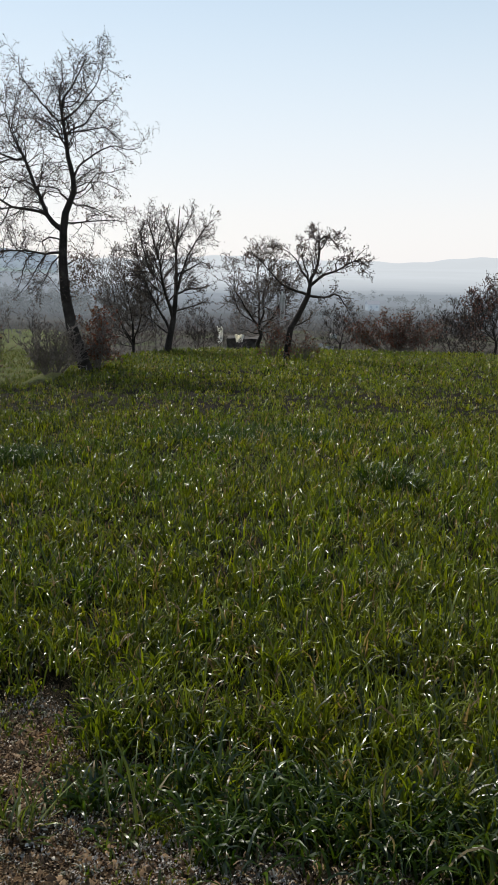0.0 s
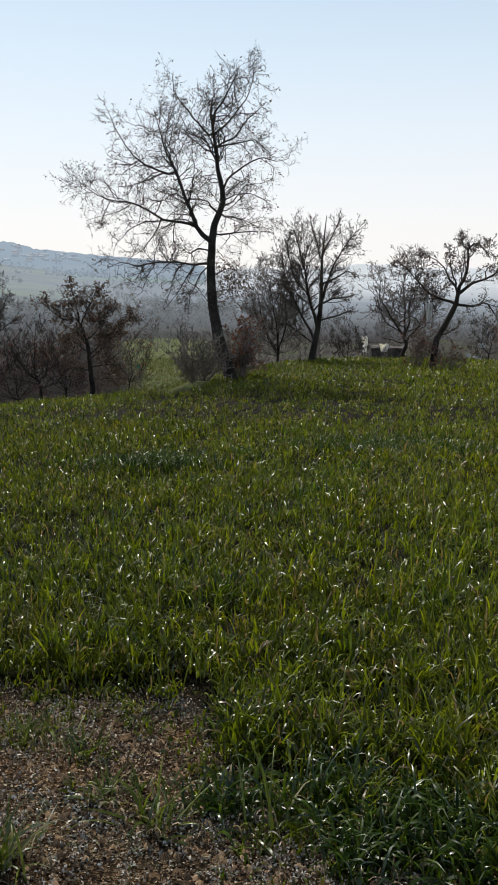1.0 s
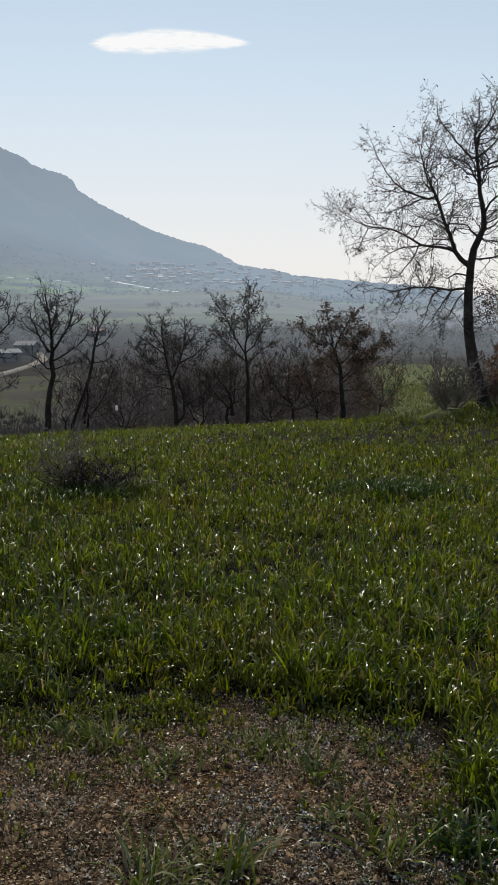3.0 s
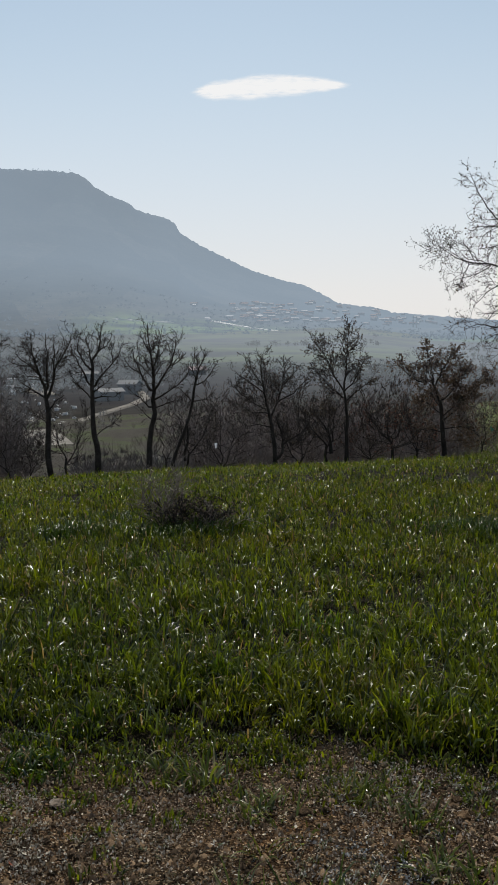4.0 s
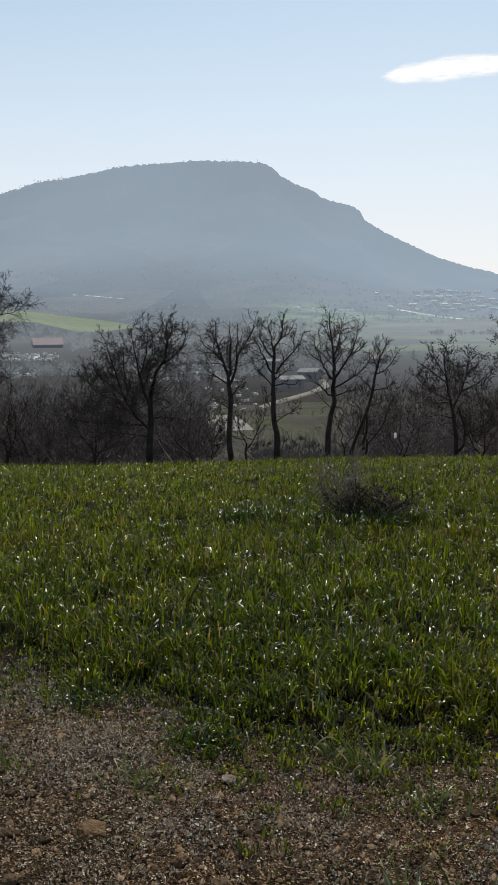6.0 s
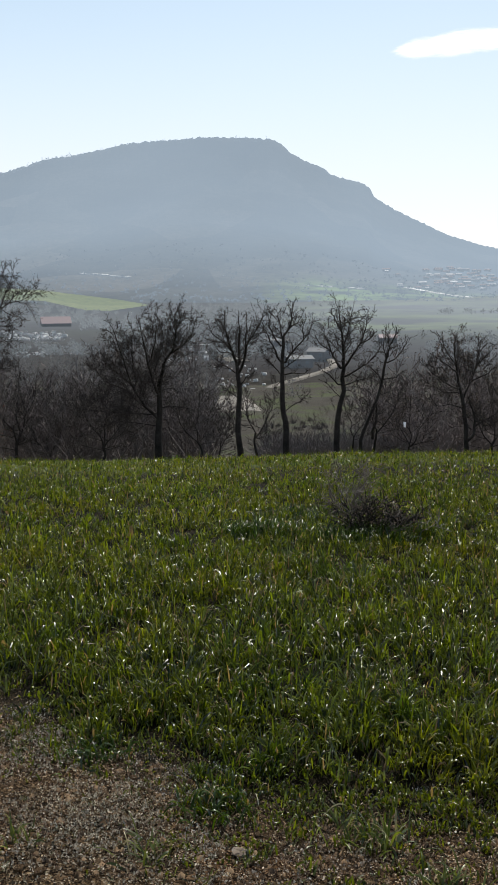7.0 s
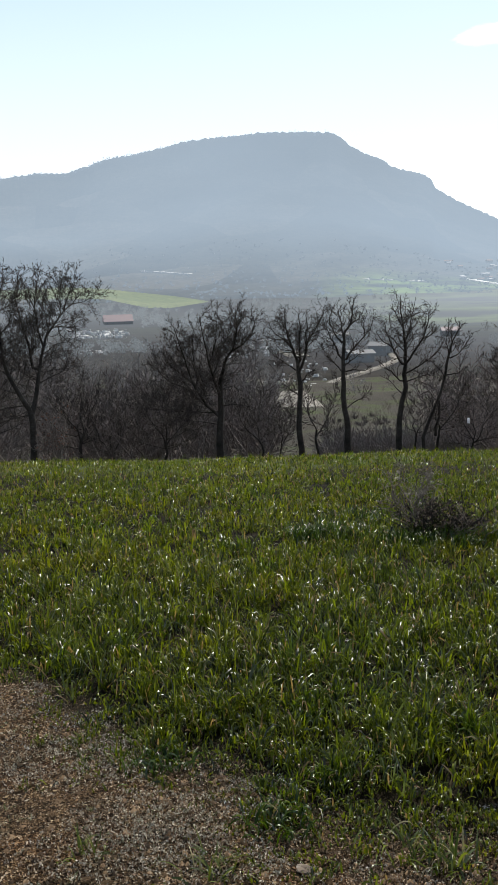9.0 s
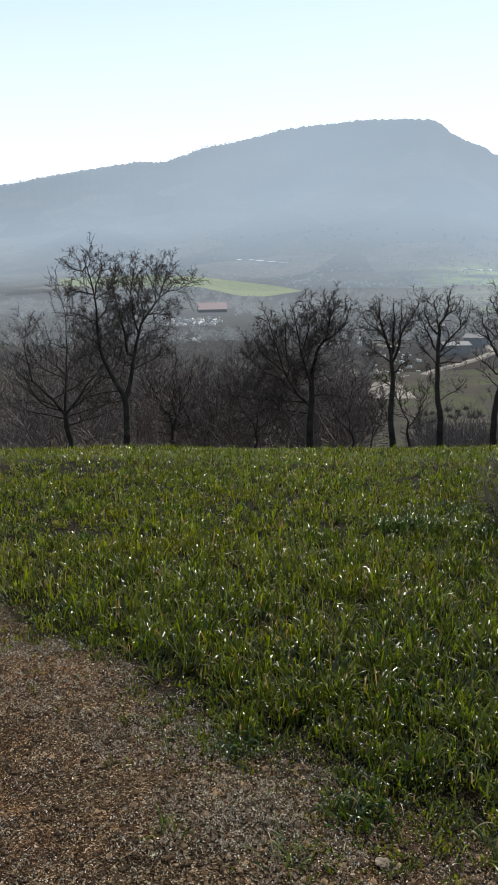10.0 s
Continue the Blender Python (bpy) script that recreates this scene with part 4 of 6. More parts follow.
# the tall leaning oak that stands alone at the field's edge: a wavy trunk, two leaders, long drooping limbs
big_limbs = []
big_limbs += [
    limb(0.200, 0.100, 0.02, -0.37, 0.00, -0.07, -0.15, 0.45, -0.39, 1.18, -0.51, 1.90, -0.58, 2.62, -0.56, 3.18, -0.53, 3.68),
    limb(0.100, 0.008, -0.53, 3.68, -0.41, 4.09, -0.23, 4.51, -0.23, 4.92, -0.37, 5.33, -0.38, 5.80, -0.45, 6.14, -0.48, 6.40, -0.39, 6.80, -0.14, 7.14, 0.07, 7.53, 0.29, 7.93),
    limb(0.040, 0.008, -0.48, 6.40, -0.60, 6.80, -0.46, 7.39, -0.47, 7.98),
    limb(0.040, 0.007, -0.45, 6.14, -0.64, 6.33, -0.92, 6.66, -1.19, 6.99, -1.41, 7.38, -1.47, 7.87),
    limb(0.040, 0.008, -0.38, 5.83, -0.24, 6.00, 0.11, 6.14, 0.40, 6.55, 0.68, 6.75, 1.00, 7.02),
    limb(0.032, 0.007, -0.41, 5.91, 0.11, 6.05, 0.54, 6.15, 0.88, 5.88, 1.05, 5.68)]
big_limbs += [
    limb(0.035, 0.005, -0.41, 6.34, -0.27, 6.36, -0.02, 6.61, 0.41, 7.14, 0.63, 7.74, 0.59, 8.17),
    limb(0.043, 0.005, -0.23, 4.85, -0.04, 5.19, 0.31, 5.43, 0.74, 5.65, 1.16, 5.52, 1.41, 5.62, 1.49, 5.99),
    limb(0.027, 0.005, -0.23, 4.58, 0.09, 4.74, 0.44, 4.75, 0.80, 4.58, 1.01, 4.42),
    limb(0.037, 0.007, -0.40, 5.60, -0.55, 6.00, -0.75, 6.17, -1.04, 6.26, -1.20, 6.59, -1.39, 6.92),
    limb(0.032, 0.007, -0.39, 4.30, -0.55, 4.55, -0.88, 4.60, -1.19, 4.57, -1.39, 4.73),
    limb(0.037, 0.005, -0.50, 3.75, -0.29, 3.73, 0.21, 3.80, 0.72, 3.85, 1.08, 3.82, 1.25, 3.55)]
big_limbs += [
    limb(0.093, 0.008, -0.53, 3.61, -0.67, 3.65, -0.89, 3.95, -1.08, 4.43, -1.29, 4.91, -1.42, 5.25, -1.64, 5.58, -1.81, 5.98, -1.92, 6.45, -1.84, 7.04),
    limb(0.040, 0.007, -1.42, 5.18, -1.72, 5.27, -2.13, 5.44, -2.40, 5.64, -2.64, 5.97, -2.85, 6.43, -3.03, 6.89),
    limb(0.024, 0.008, -1.65, 5.27, -2.15, 5.11, -2.57, 4.97, -3.12, 4.94),
    limb(0.035, 0.008, -1.29, 4.87, -1.47, 5.38, -1.70, 5.92, -1.62, 6.45, -1.46, 7.05),
    limb(0.056, 0.005, -0.89, 3.91, -1.13, 4.02, -1.69, 4.07, -2.04, 4.29, -2.45, 4.49, -3.00, 4.53, -3.34, 4.66, -3.68, 4.89, -3.89, 5.09),
    limb(0.027, 0.007, -1.69, 4.07, -2.19, 4.04, -2.54, 3.88, -3.05, 3.43)]
big_limbs += [
    limb(0.021, 0.005, -2.45, 4.49, -2.81, 4.26, -3.30, 4.12, -3.70, 3.98),
    limb(0.019, 0.005, -2.27, 5.58, -2.55, 5.44, -2.89, 5.48, -3.30, 5.57),
    limb(0.045, 0.007, -0.63, 3.04, -0.95, 2.96, -1.45, 3.04, -1.94, 3.04, -2.37, 2.93, -2.79, 3.04, -3.29, 2.83),
    limb(0.027, 0.007, -1.23, 3.00, -1.45, 2.76, -1.61, 2.34, -1.77, 1.79),
    limb(0.027, 0.007, -0.95, 2.96, -1.17, 2.62, -1.40, 2.19, -1.70, 1.88),
    limb(0.024, 0.007, -0.64, 2.90, -0.89, 2.62, -1.08, 2.19, -1.20, 1.65)]
big_limbs += [
    limb(0.019, 0.005, -1.94, 3.04, -2.17, 2.69, -2.33, 2.27, -2.58, 1.98),
    limb(0.029, 0.008, -0.57, 3.33, -0.82, 3.39, -1.15, 3.25, -1.57, 3.53),
    limb(0.027, 0.007, -1.12, 4.43, -0.96, 4.98, -0.88, 5.39, -0.94, 5.79),
    limb(0.024, 0.007, -0.56, 2.62, -0.23, 2.83, 0.05, 2.90, 0.22, 2.65),
    limb(0.021, 0.007, -0.54, 2.19, -0.22, 2.36, 0.14, 2.19),
    limb(0.016, 0.007, -3.00, 4.53, -3.15, 4.28, -3.32, 3.80)]
lrng = np.random.default_rng(19)
at = np.concatenate([np.array([cx, 0.0, cz]) + lrng.normal(0, 1, (260, 3)) * [0.2, 0.16, 0.19] for cx, cz in ((-0.3, 2.1), (-0.15, 2.5), (0.05, 2.75), (-0.2, 2.95), (0.1, 2.4))])
big_limbs = big_limbs[:2] + [[(x, z, r * 0.76) for x, z, r in l] for l in big_limbs[2:]]
oak(10.37, 24.0, big_limbs, 3, "tall leaning oak, nearly bare, a few dry leaves", leaf=0.17, more=at, leaf_size=0.058, stout=0.011, dens=(9, 9, 8.5), tip=0.0023, length=(0.66, 0.56, 0.56), up=0.0, jitter=0.46, splay=1.35, sides=(8, 4, 0, 0), fewest=(5, 3, 3), points=(16, 7, 4, 3), depth=0.5, crook=0.02)

round_limbs = []
round_limbs += [
    limb(0.154, 0.012, 0.02, -0.31, -0.00, -0.01, 0.13, 0.77, 0.26, 1.51, 0.32, 2.24, 0.34, 3.06, 0.36, 3.88, 0.42, 4.69, 0.52, 5.59),
    limb(0.065, 0.010, 0.32, 2.03, 0.53, 2.86, 0.80, 3.68, 1.25, 4.39, 1.66, 4.89),
    limb(0.050, 0.012, 0.34, 2.86, 0.84, 3.06, 1.36, 3.37, 1.78, 3.06),
    limb(0.050, 0.010, 0.32, 2.13, 0.84, 2.34, 1.37, 2.38, 1.94, 2.55),
    limb(0.069, 0.012, 0.21, 1.40, -0.10, 2.44, -0.20, 3.27, -0.45, 4.19, -0.72, 5.09),
    limb(0.054, 0.010, 0.13, 0.88, -0.31, 1.61, -0.73, 2.44, -1.04, 3.47, -1.20, 4.29)]
round_limbs += [
    limb(0.038, 0.010, -0.10, 2.44, -0.62, 3.06, -0.87, 3.88, -0.95, 4.69),
    limb(0.038, 0.012, 0.36, 3.68, 0.11, 4.49, -0.10, 5.39),
    limb(0.038, 0.010, 0.36, 3.88, 0.73, 4.59, 1.00, 5.40),
    limb(0.038, 0.012, 0.26, 1.51, 0.95, 1.72, 1.69, 2.03),
    limb(0.031, 0.010, 0.09, 0.67, -0.53, 1.09, -1.16, 1.51)]
oak(5.41, 34.5, round_limbs, 14, "rounded bare oak with a short trunk", leaf=0.22, leaf_size=0.06, stout=0.017, dens=(12, 13, 9), tip=0.0034, length=(0.6, 0.52, 0.5), up=0.12, jitter=0.36, sides=(7, 4, 0, 0), fewest=(5, 4, 3), points=(12, 5, 3, 3), depth=0.6, crook=0.02)
rng = np.random.default_rng(8)
oak(7.4, 36.0, limb_set(4.3, rng, 0.42, 0.1, 5, -0.1, 0.014, 2, 4), 15, "many-stemmed bare tree beside the oak", leaf=0.2, dens=(7, 8, 7), tip=0.0042, up=0.14, jitter=0.34, twig=SHRUB, sides=(6, 3, 0, 0), fewest=(5, 4, 3), length=(0.6, 0.6, 0.6))
crook_limbs = []
crook_limbs += [
    limb(0.132, 0.083, 0.02, -0.43, -0.00, -0.13, 0.08, 0.45, 0.15, 1.00, 0.36, 1.36, 0.58, 1.80, 0.74, 2.19),
    limb(0.073, 0.007, 0.75, 2.16, 0.71, 2.60, 0.90, 2.95, 0.97, 3.39, 0.96, 3.73, 1.21, 4.01, 1.45, 3.76, 1.74, 3.90),
    limb(0.023, 0.007, 0.96, 3.73, 0.78, 4.04, 0.73, 4.32),
    limb(0.059, 0.008, 0.74, 2.34, 1.08, 2.72, 1.52, 2.86, 1.94, 3.12, 2.20, 3.21, 2.43, 2.69),
    limb(0.050, 0.008, 0.71, 2.07, 1.19, 2.02, 1.54, 2.16, 1.82, 1.81, 2.10, 1.28),
    limb(0.053, 0.008, 0.69, 2.12, 0.21, 2.24, -0.15, 2.42, -0.52, 2.86, -0.79, 3.21, -1.10, 3.39)]
crook_limbs += [
    limb(0.040, 0.007, 0.72, 2.51, 0.37, 2.86, 0.18, 3.21, -0.09, 3.47, -0.62, 3.70),
    limb(0.033, 0.007, 0.71, 2.60, 0.54, 3.12, 0.40, 3.56, 0.34, 3.87),
    limb(0.030, 0.010, 0.24, 1.09, 0.59, 1.27, 0.89, 1.59),
    limb(0.026, 0.008, 1.52, 2.86, 1.59, 3.21, 1.88, 3.38)]
oak(-2.01, 29.7, crook_limbs, 521, "crooked oak holding clusters of dry leaves", leaf=0.3, leaf_size=0.075, stout=0.019, dens=(10, 12, 9), tip=0.0034, length=(0.5, 0.46, 0.5), up=0.05, jitter=0.42, sides=(7, 4, 0, 0), fewest=(4, 3, 3), points=(12, 5, 3, 3), depth=0.6, crook=0.025)
oak(-0.3, 41.0, limb_set(4.9, rng, 0.45, 0.2, 4, 0.03, 0.02, 3, 5), 23, "bushy bare oak with russet leaves low down", leaf=0.3, leaf_material=RED_LEAF, dens=(8, 8, 7), jitter=0.34, tip=0.005, sides=(7, 4, 0, 0), twig=SHRUB)

# trees past the far end of the field
for q, (az, r, top, so, fk, ld, ln, gi, lf) in enumerate(((-14.8, 43, -0.4, 0.5, 0.2, 4, 0.0, 0.02, 0.5), (-12.2, 48, -2.2, 0.45, 0.15, 3, 0.0, 0.016, 0.1), (-13.4, 50, -2.0, 0.45, 0.15, 3, 0.05, 0.016, 0.05),
                                                           (-5.4, 46, -2.1, 0.4, 0.25, 2, 0.0, 0.018, 0.05), (3.1, 47, -3.0, 0.5, 0.15, 3, 0.0, 0.016, 0.05), (-10.6, 52, -2.7, 0.5, 0.15, 3, 0.0, 0.016, 0.05))):
    rr = np.random.default_rng(150 + q)
    h = 0.93 * (EYE + r * math.tan(radians(top)) - float(land(az, r)))
    oak(az, r, limb_set(h, rr, so, fk, ld, ln, gi, 2, 5), 250 + q, "reddish oak holding its dead leaves past the field" if lf > 0.3 else "slender leafless tree past the field", leaf=lf, leaf_size=0.09,
        leaf_material=RED_LEAF if lf > 0.3 else None, dens=(4.5, 6, 5), tip=0.006, up=0.2, sides=(6, 3, 0, 0), fewest=(4, 3, 3), length=(0.7, 0.7, 0.7), group="trees past the field", name="oak_tree" if lf > 0.3 else "bare_tree")

# the row below the brow
BELOW = "trees below the field"
ROW_TWIGS = dict(stout=0.02, tip=0.0032, length=(0.58, 0.52, 0.5), up=0.14, jitter=0.38, sides=(7, 4, 0, 0), fewest=(5, 3, 2), points=(14, 7, 4, 3), depth=0.55, crook=0.022, group=BELOW)
broad_limbs = []
broad_limbs += [
    limb(0.145, 0.079, 0.02, -0.12, 0.00, 0.50, 0.06, 1.09, 0.13, 1.75, 0.12, 2.42, 0.21, 2.92),
    limb(0.066, 0.008, 0.21, 2.92, 0.26, 3.36, 0.52, 3.79, 0.60, 4.30, 0.58, 4.66, 0.55, 5.19),
    limb(0.042, 0.007, 0.37, 3.58, 0.81, 3.86, 1.10, 4.22, 1.26, 4.58, 1.37, 4.89),
    limb(0.026, 0.008, 0.60, 4.30, 0.82, 4.65, 0.93, 5.04),
    limb(0.029, 0.011, 0.53, 3.86, 0.68, 4.44, 0.98, 4.94),
    limb(0.061, 0.008, 0.11, 2.12, -0.09, 2.71, -0.22, 3.30, -0.31, 3.80, -0.41, 4.31, -0.46, 4.95)]
broad_limbs += [
    limb(0.032, 0.007, -0.22, 3.30, -0.06, 3.87, 0.03, 4.45, -0.03, 5.02),
    limb(0.055, 0.011, 0.03, 1.54, -0.40, 1.91, -0.67, 2.50, -0.87, 3.31, -1.06, 3.96, -1.23, 4.61),
    limb(0.034, 0.009, -0.67, 2.50, -1.16, 2.88, -1.58, 3.25, -1.88, 3.83),
    limb(0.037, 0.007, -0.36, 1.84, -1.03, 2.44, -1.67, 2.67, -2.15, 3.18, -2.45, 3.65),
    limb(0.032, 0.007, -0.04, 1.61, -0.62, 1.67, -1.49, 1.72, -2.20, 1.81, -2.84, 1.93),
    limb(0.024, 0.007, 0.14, 1.83, 0.54, 1.89, 0.98, 1.81, 1.42, 1.72)]
broad_limbs += [
    limb(0.029, 0.008, -0.60, 2.58, -0.73, 3.16, -0.78, 3.88, -0.71, 4.74),
    limb(0.021, 0.007, 0.02, 1.24, -0.56, 1.33, -1.35, 1.42, -2.08, 1.15),
    limb(0.021, 0.008, 0.16, 2.41, 0.49, 2.48, 0.80, 2.22),
    limb(0.026, 0.007, -0.16, 2.86, 0.15, 3.58, 0.24, 4.30, 0.21, 4.80)]
oak(48.77, 30, broad_limbs, 700, "broad bare oak with long low limbs below the field", dens=(15, 16, 11), **{**ROW_TWIGS, "splay": 1.35, "stout": 0.012, "tip": 0.0036})
second_limbs = []
second_limbs += [
    limb(0.119, 0.073, 0.02, -0.12, 0.00, 0.41, -0.06, 1.18, -0.01, 1.85, 0.03, 2.51, -0.02, 3.03),
    limb(0.063, 0.009, -0.02, 3.03, -0.17, 3.54, -0.31, 3.98, -0.41, 4.49, -0.44, 5.11),
    limb(0.050, 0.009, -0.02, 3.10, -0.07, 3.83, -0.03, 4.41, -0.08, 5.19),
    limb(0.053, 0.007, 0.01, 2.88, 0.12, 3.39, 0.19, 3.83, 0.42, 4.19, 0.64, 4.62, 0.76, 5.09),
    limb(0.032, 0.008, -0.17, 3.54, -0.53, 3.98, -0.82, 4.20, -0.99, 4.64),
    limb(0.026, 0.008, -0.31, 3.95, -0.82, 3.98, -1.17, 4.16)]
second_limbs += [
    limb(0.034, 0.009, -0.02, 2.88, -0.47, 3.18, -0.91, 3.40, -1.22, 3.73),
    limb(0.026, 0.008, 0.19, 3.75, 0.28, 4.41, 0.24, 5.06),
    limb(0.026, 0.008, -0.31, 4.05, -0.60, 4.56, -0.76, 5.02),
    limb(0.021, 0.011, 0.01, 2.07, -0.27, 2.30, -0.66, 2.60),
    limb(0.026, 0.011, 0.03, 2.51, 0.25, 2.80, 0.65, 3.09)]
oak(43.58, 30, second_limbs, 702, "bare oak with a broom of upright twigs below the field", dens=(11, 12, 8), **ROW_TWIGS)
swollen_limbs = []
swollen_limbs += [
    limb(0.132, 0.059, 0.02, -0.12, -0.00, 0.43, -0.01, 1.21, -0.11, 1.65, -0.12, 2.32, -0.11, 3.05, -0.08, 3.71),
    limb(0.058, 0.009, -0.08, 3.71, -0.09, 4.07, 0.13, 4.36, 0.17, 4.79, 0.14, 5.27),
    limb(0.040, 0.009, -0.08, 3.71, -0.38, 4.00, -0.59, 4.44, -0.52, 4.97),
    limb(0.029, 0.007, -0.12, 3.93, -0.23, 4.29, -0.33, 4.73, -0.41, 5.06),
    limb(0.045, 0.008, -0.10, 3.13, 0.20, 3.56, 0.57, 3.92, 0.79, 4.21, 0.91, 4.76),
    limb(0.021, 0.007, 0.57, 3.92, 0.50, 4.36, 0.65, 4.84)]
swollen_limbs += [
    limb(0.021, 0.007, 0.16, 4.36, 0.43, 4.57, 0.57, 4.99),
    limb(0.040, 0.008, -0.11, 3.20, -0.45, 3.79, -0.74, 4.30, -0.85, 4.66),
    limb(0.032, 0.008, -0.10, 2.76, -0.39, 3.06, -0.75, 3.42, -0.99, 3.82),
    limb(0.029, 0.007, -0.08, 2.83, 0.20, 2.90, 0.56, 2.87, 0.81, 3.07),
    limb(0.026, 0.008, -0.07, 3.05, 0.27, 3.27, 0.74, 3.58),
    limb(0.021, 0.008, -0.03, 1.65, 0.41, 1.95, 0.81, 2.34)]
oak(40.67, 30, swollen_limbs, 703, "bare oak with a swollen trunk below the field", dens=(11, 12, 8), **ROW_TWIGS)
fourth_limbs = []
fourth_limbs += [
    limb(0.119, 0.073, 0.02, -0.12, -0.00, 0.60, 0.04, 1.24, 0.12, 1.83, 0.25, 2.27, 0.19, 2.86),
    limb(0.069, 0.007, 0.19, 2.86, 0.22, 3.37, 0.19, 3.87, 0.15, 4.38, 0.11, 4.96, 0.08, 5.29),
    limb(0.050, 0.009, 0.16, 2.93, -0.07, 3.30, -0.21, 3.59, -0.50, 3.74, -0.68, 4.20),
    limb(0.026, 0.008, -0.21, 3.52, -0.36, 4.02, -0.38, 4.57),
    limb(0.047, 0.008, 0.22, 3.00, 0.51, 3.44, 0.73, 3.87, 0.87, 4.30, 0.91, 4.85),
    limb(0.026, 0.008, 0.73, 3.80, 1.02, 3.94, 1.40, 4.32)]
fourth_limbs += [
    limb(0.034, 0.009, 0.22, 2.71, 0.66, 3.00, 1.02, 3.29, 1.33, 3.89),
    limb(0.032, 0.007, 0.19, 3.73, 0.37, 4.16, 0.51, 4.66, 0.60, 5.14),
    limb(0.026, 0.008, 0.16, 4.16, -0.07, 4.53, -0.21, 5.00),
    limb(0.032, 0.007, 0.10, 2.42, -0.29, 2.79, -0.58, 2.93, -0.83, 3.18),
    limb(0.026, 0.005, 0.19, 2.42, 0.66, 2.63, 1.09, 2.73, 1.41, 2.99),
    limb(0.021, 0.008, 0.12, 2.05, -0.22, 2.35, -0.54, 2.60)]
oak(37.51, 30, fourth_limbs, 704, "bare oak with winding limbs in the row below the field", dens=(11, 12, 8), **ROW_TWIGS)
leaning_limbs = []
leaning_limbs += [
    limb(0.068, 0.044, 0.02, -0.12, 0.00, 0.67, 0.25, 1.31, 0.55, 2.07, 0.71, 2.67, 0.80, 3.27),
    limb(0.044, 0.007, 0.80, 3.27, 0.95, 3.72, 1.14, 4.17, 1.25, 4.52),
    limb(0.030, 0.007, 0.80, 3.27, 1.14, 3.42, 1.44, 3.79, 1.59, 4.22),
    limb(0.027, 0.008, 0.84, 3.42, 0.69, 3.87, 0.74, 4.29),
    limb(0.027, 0.010, 0.71, 2.67, 0.47, 3.05, 0.15, 3.31),
    limb(0.022, 0.007, 0.95, 3.72, 0.92, 4.17, 0.84, 4.52)]
leaning_limbs += [
    limb(0.025, 0.008, 0.71, 2.75, 1.15, 2.82, 1.47, 3.15),
    limb(0.019, 0.005, 0.63, 2.22, 1.07, 2.37, 1.33, 2.52),
    limb(0.054, 0.034, 0.41, 0.73, 0.51, 1.46, 0.61, 2.14)]
oak(36.03, 31, leaning_limbs, 705, "leaning bare tree in the row below the field", dens=(11, 12, 8), **ROW_TWIGS)
level_limbs = []
level_limbs += [
    limb(0.092, 0.054, 0.02, -0.12, -0.00, 0.60, -0.03, 1.18, -0.13, 1.75, -0.21, 2.23),
    limb(0.049, 0.006, -0.21, 2.23, -0.29, 2.80, -0.37, 3.27, -0.43, 3.74, -0.37, 4.10),
    limb(0.043, 0.006, -0.15, 1.95, 0.10, 2.51, 0.21, 2.98, 0.32, 3.55, 0.23, 3.96),
    limb(0.031, 0.008, -0.21, 2.23, -0.65, 2.48, -1.07, 2.81, -1.36, 3.21),
    limb(0.026, 0.006, -0.29, 2.80, -0.64, 3.09, -1.00, 3.38, -1.29, 3.54),
    limb(0.023, 0.005, -0.28, 2.90, -0.62, 3.51, -0.84, 3.84, -0.89, 4.01)]
level_limbs += [
    limb(0.026, 0.006, 0.10, 2.51, 0.58, 2.79, 0.87, 3.17, 1.04, 3.37),
    limb(0.022, 0.008, 0.21, 2.98, 0.59, 3.36, 0.76, 3.66),
    limb(0.054, 0.023, 0.14, 0.63, 0.30, 1.17, 0.17, 1.65, 0.09, 2.13),
    limb(0.031, 0.008, 0.30, 1.07, 0.69, 1.31, 1.03, 1.59, 1.30, 2.00),
    limb(0.023, 0.006, -0.11, 1.66, -0.58, 1.76, -0.96, 1.67, -1.21, 1.89),
    limb(0.022, 0.006, -0.21, 2.19, -0.71, 2.15, -1.13, 2.44, -1.42, 2.63)]
level_limbs += [
    limb(0.023, 0.005, 0.26, 1.27, 0.63, 1.07, 1.02, 1.25, 1.24, 1.39)]
oak(29.58, 30, level_limbs, 706, "broad bare oak with level limbs below the field", leaf=0.1, leaf_size=0.06, dens=(14, 15, 9), **{**ROW_TWIGS, "splay": 1.35, "stout": 0.012, "tip": 0.0036})
slim_limbs = []
slim_limbs += [
    limb(0.092, 0.038, 0.02, -0.12, -0.00, 0.73, -0.02, 1.26, 0.02, 1.84, -0.03, 2.42, -0.09, 2.89),
    limb(0.035, 0.006, -0.09, 2.89, 0.01, 3.46, 0.11, 4.02, 0.09, 4.58, 0.13, 5.03),
    limb(0.031, 0.005, -0.09, 2.89, -0.33, 3.27, -0.55, 3.84, -0.83, 4.31, -1.03, 4.52),
    limb(0.026, 0.006, -0.05, 2.80, 0.29, 3.08, 0.53, 3.55, 0.75, 3.94),
    limb(0.023, 0.006, -0.03, 2.42, 0.38, 2.79, 0.72, 3.08, 0.89, 3.42),
    limb(0.025, 0.006, -0.03, 2.51, -0.52, 2.90, -0.85, 3.28, -1.10, 3.68)]
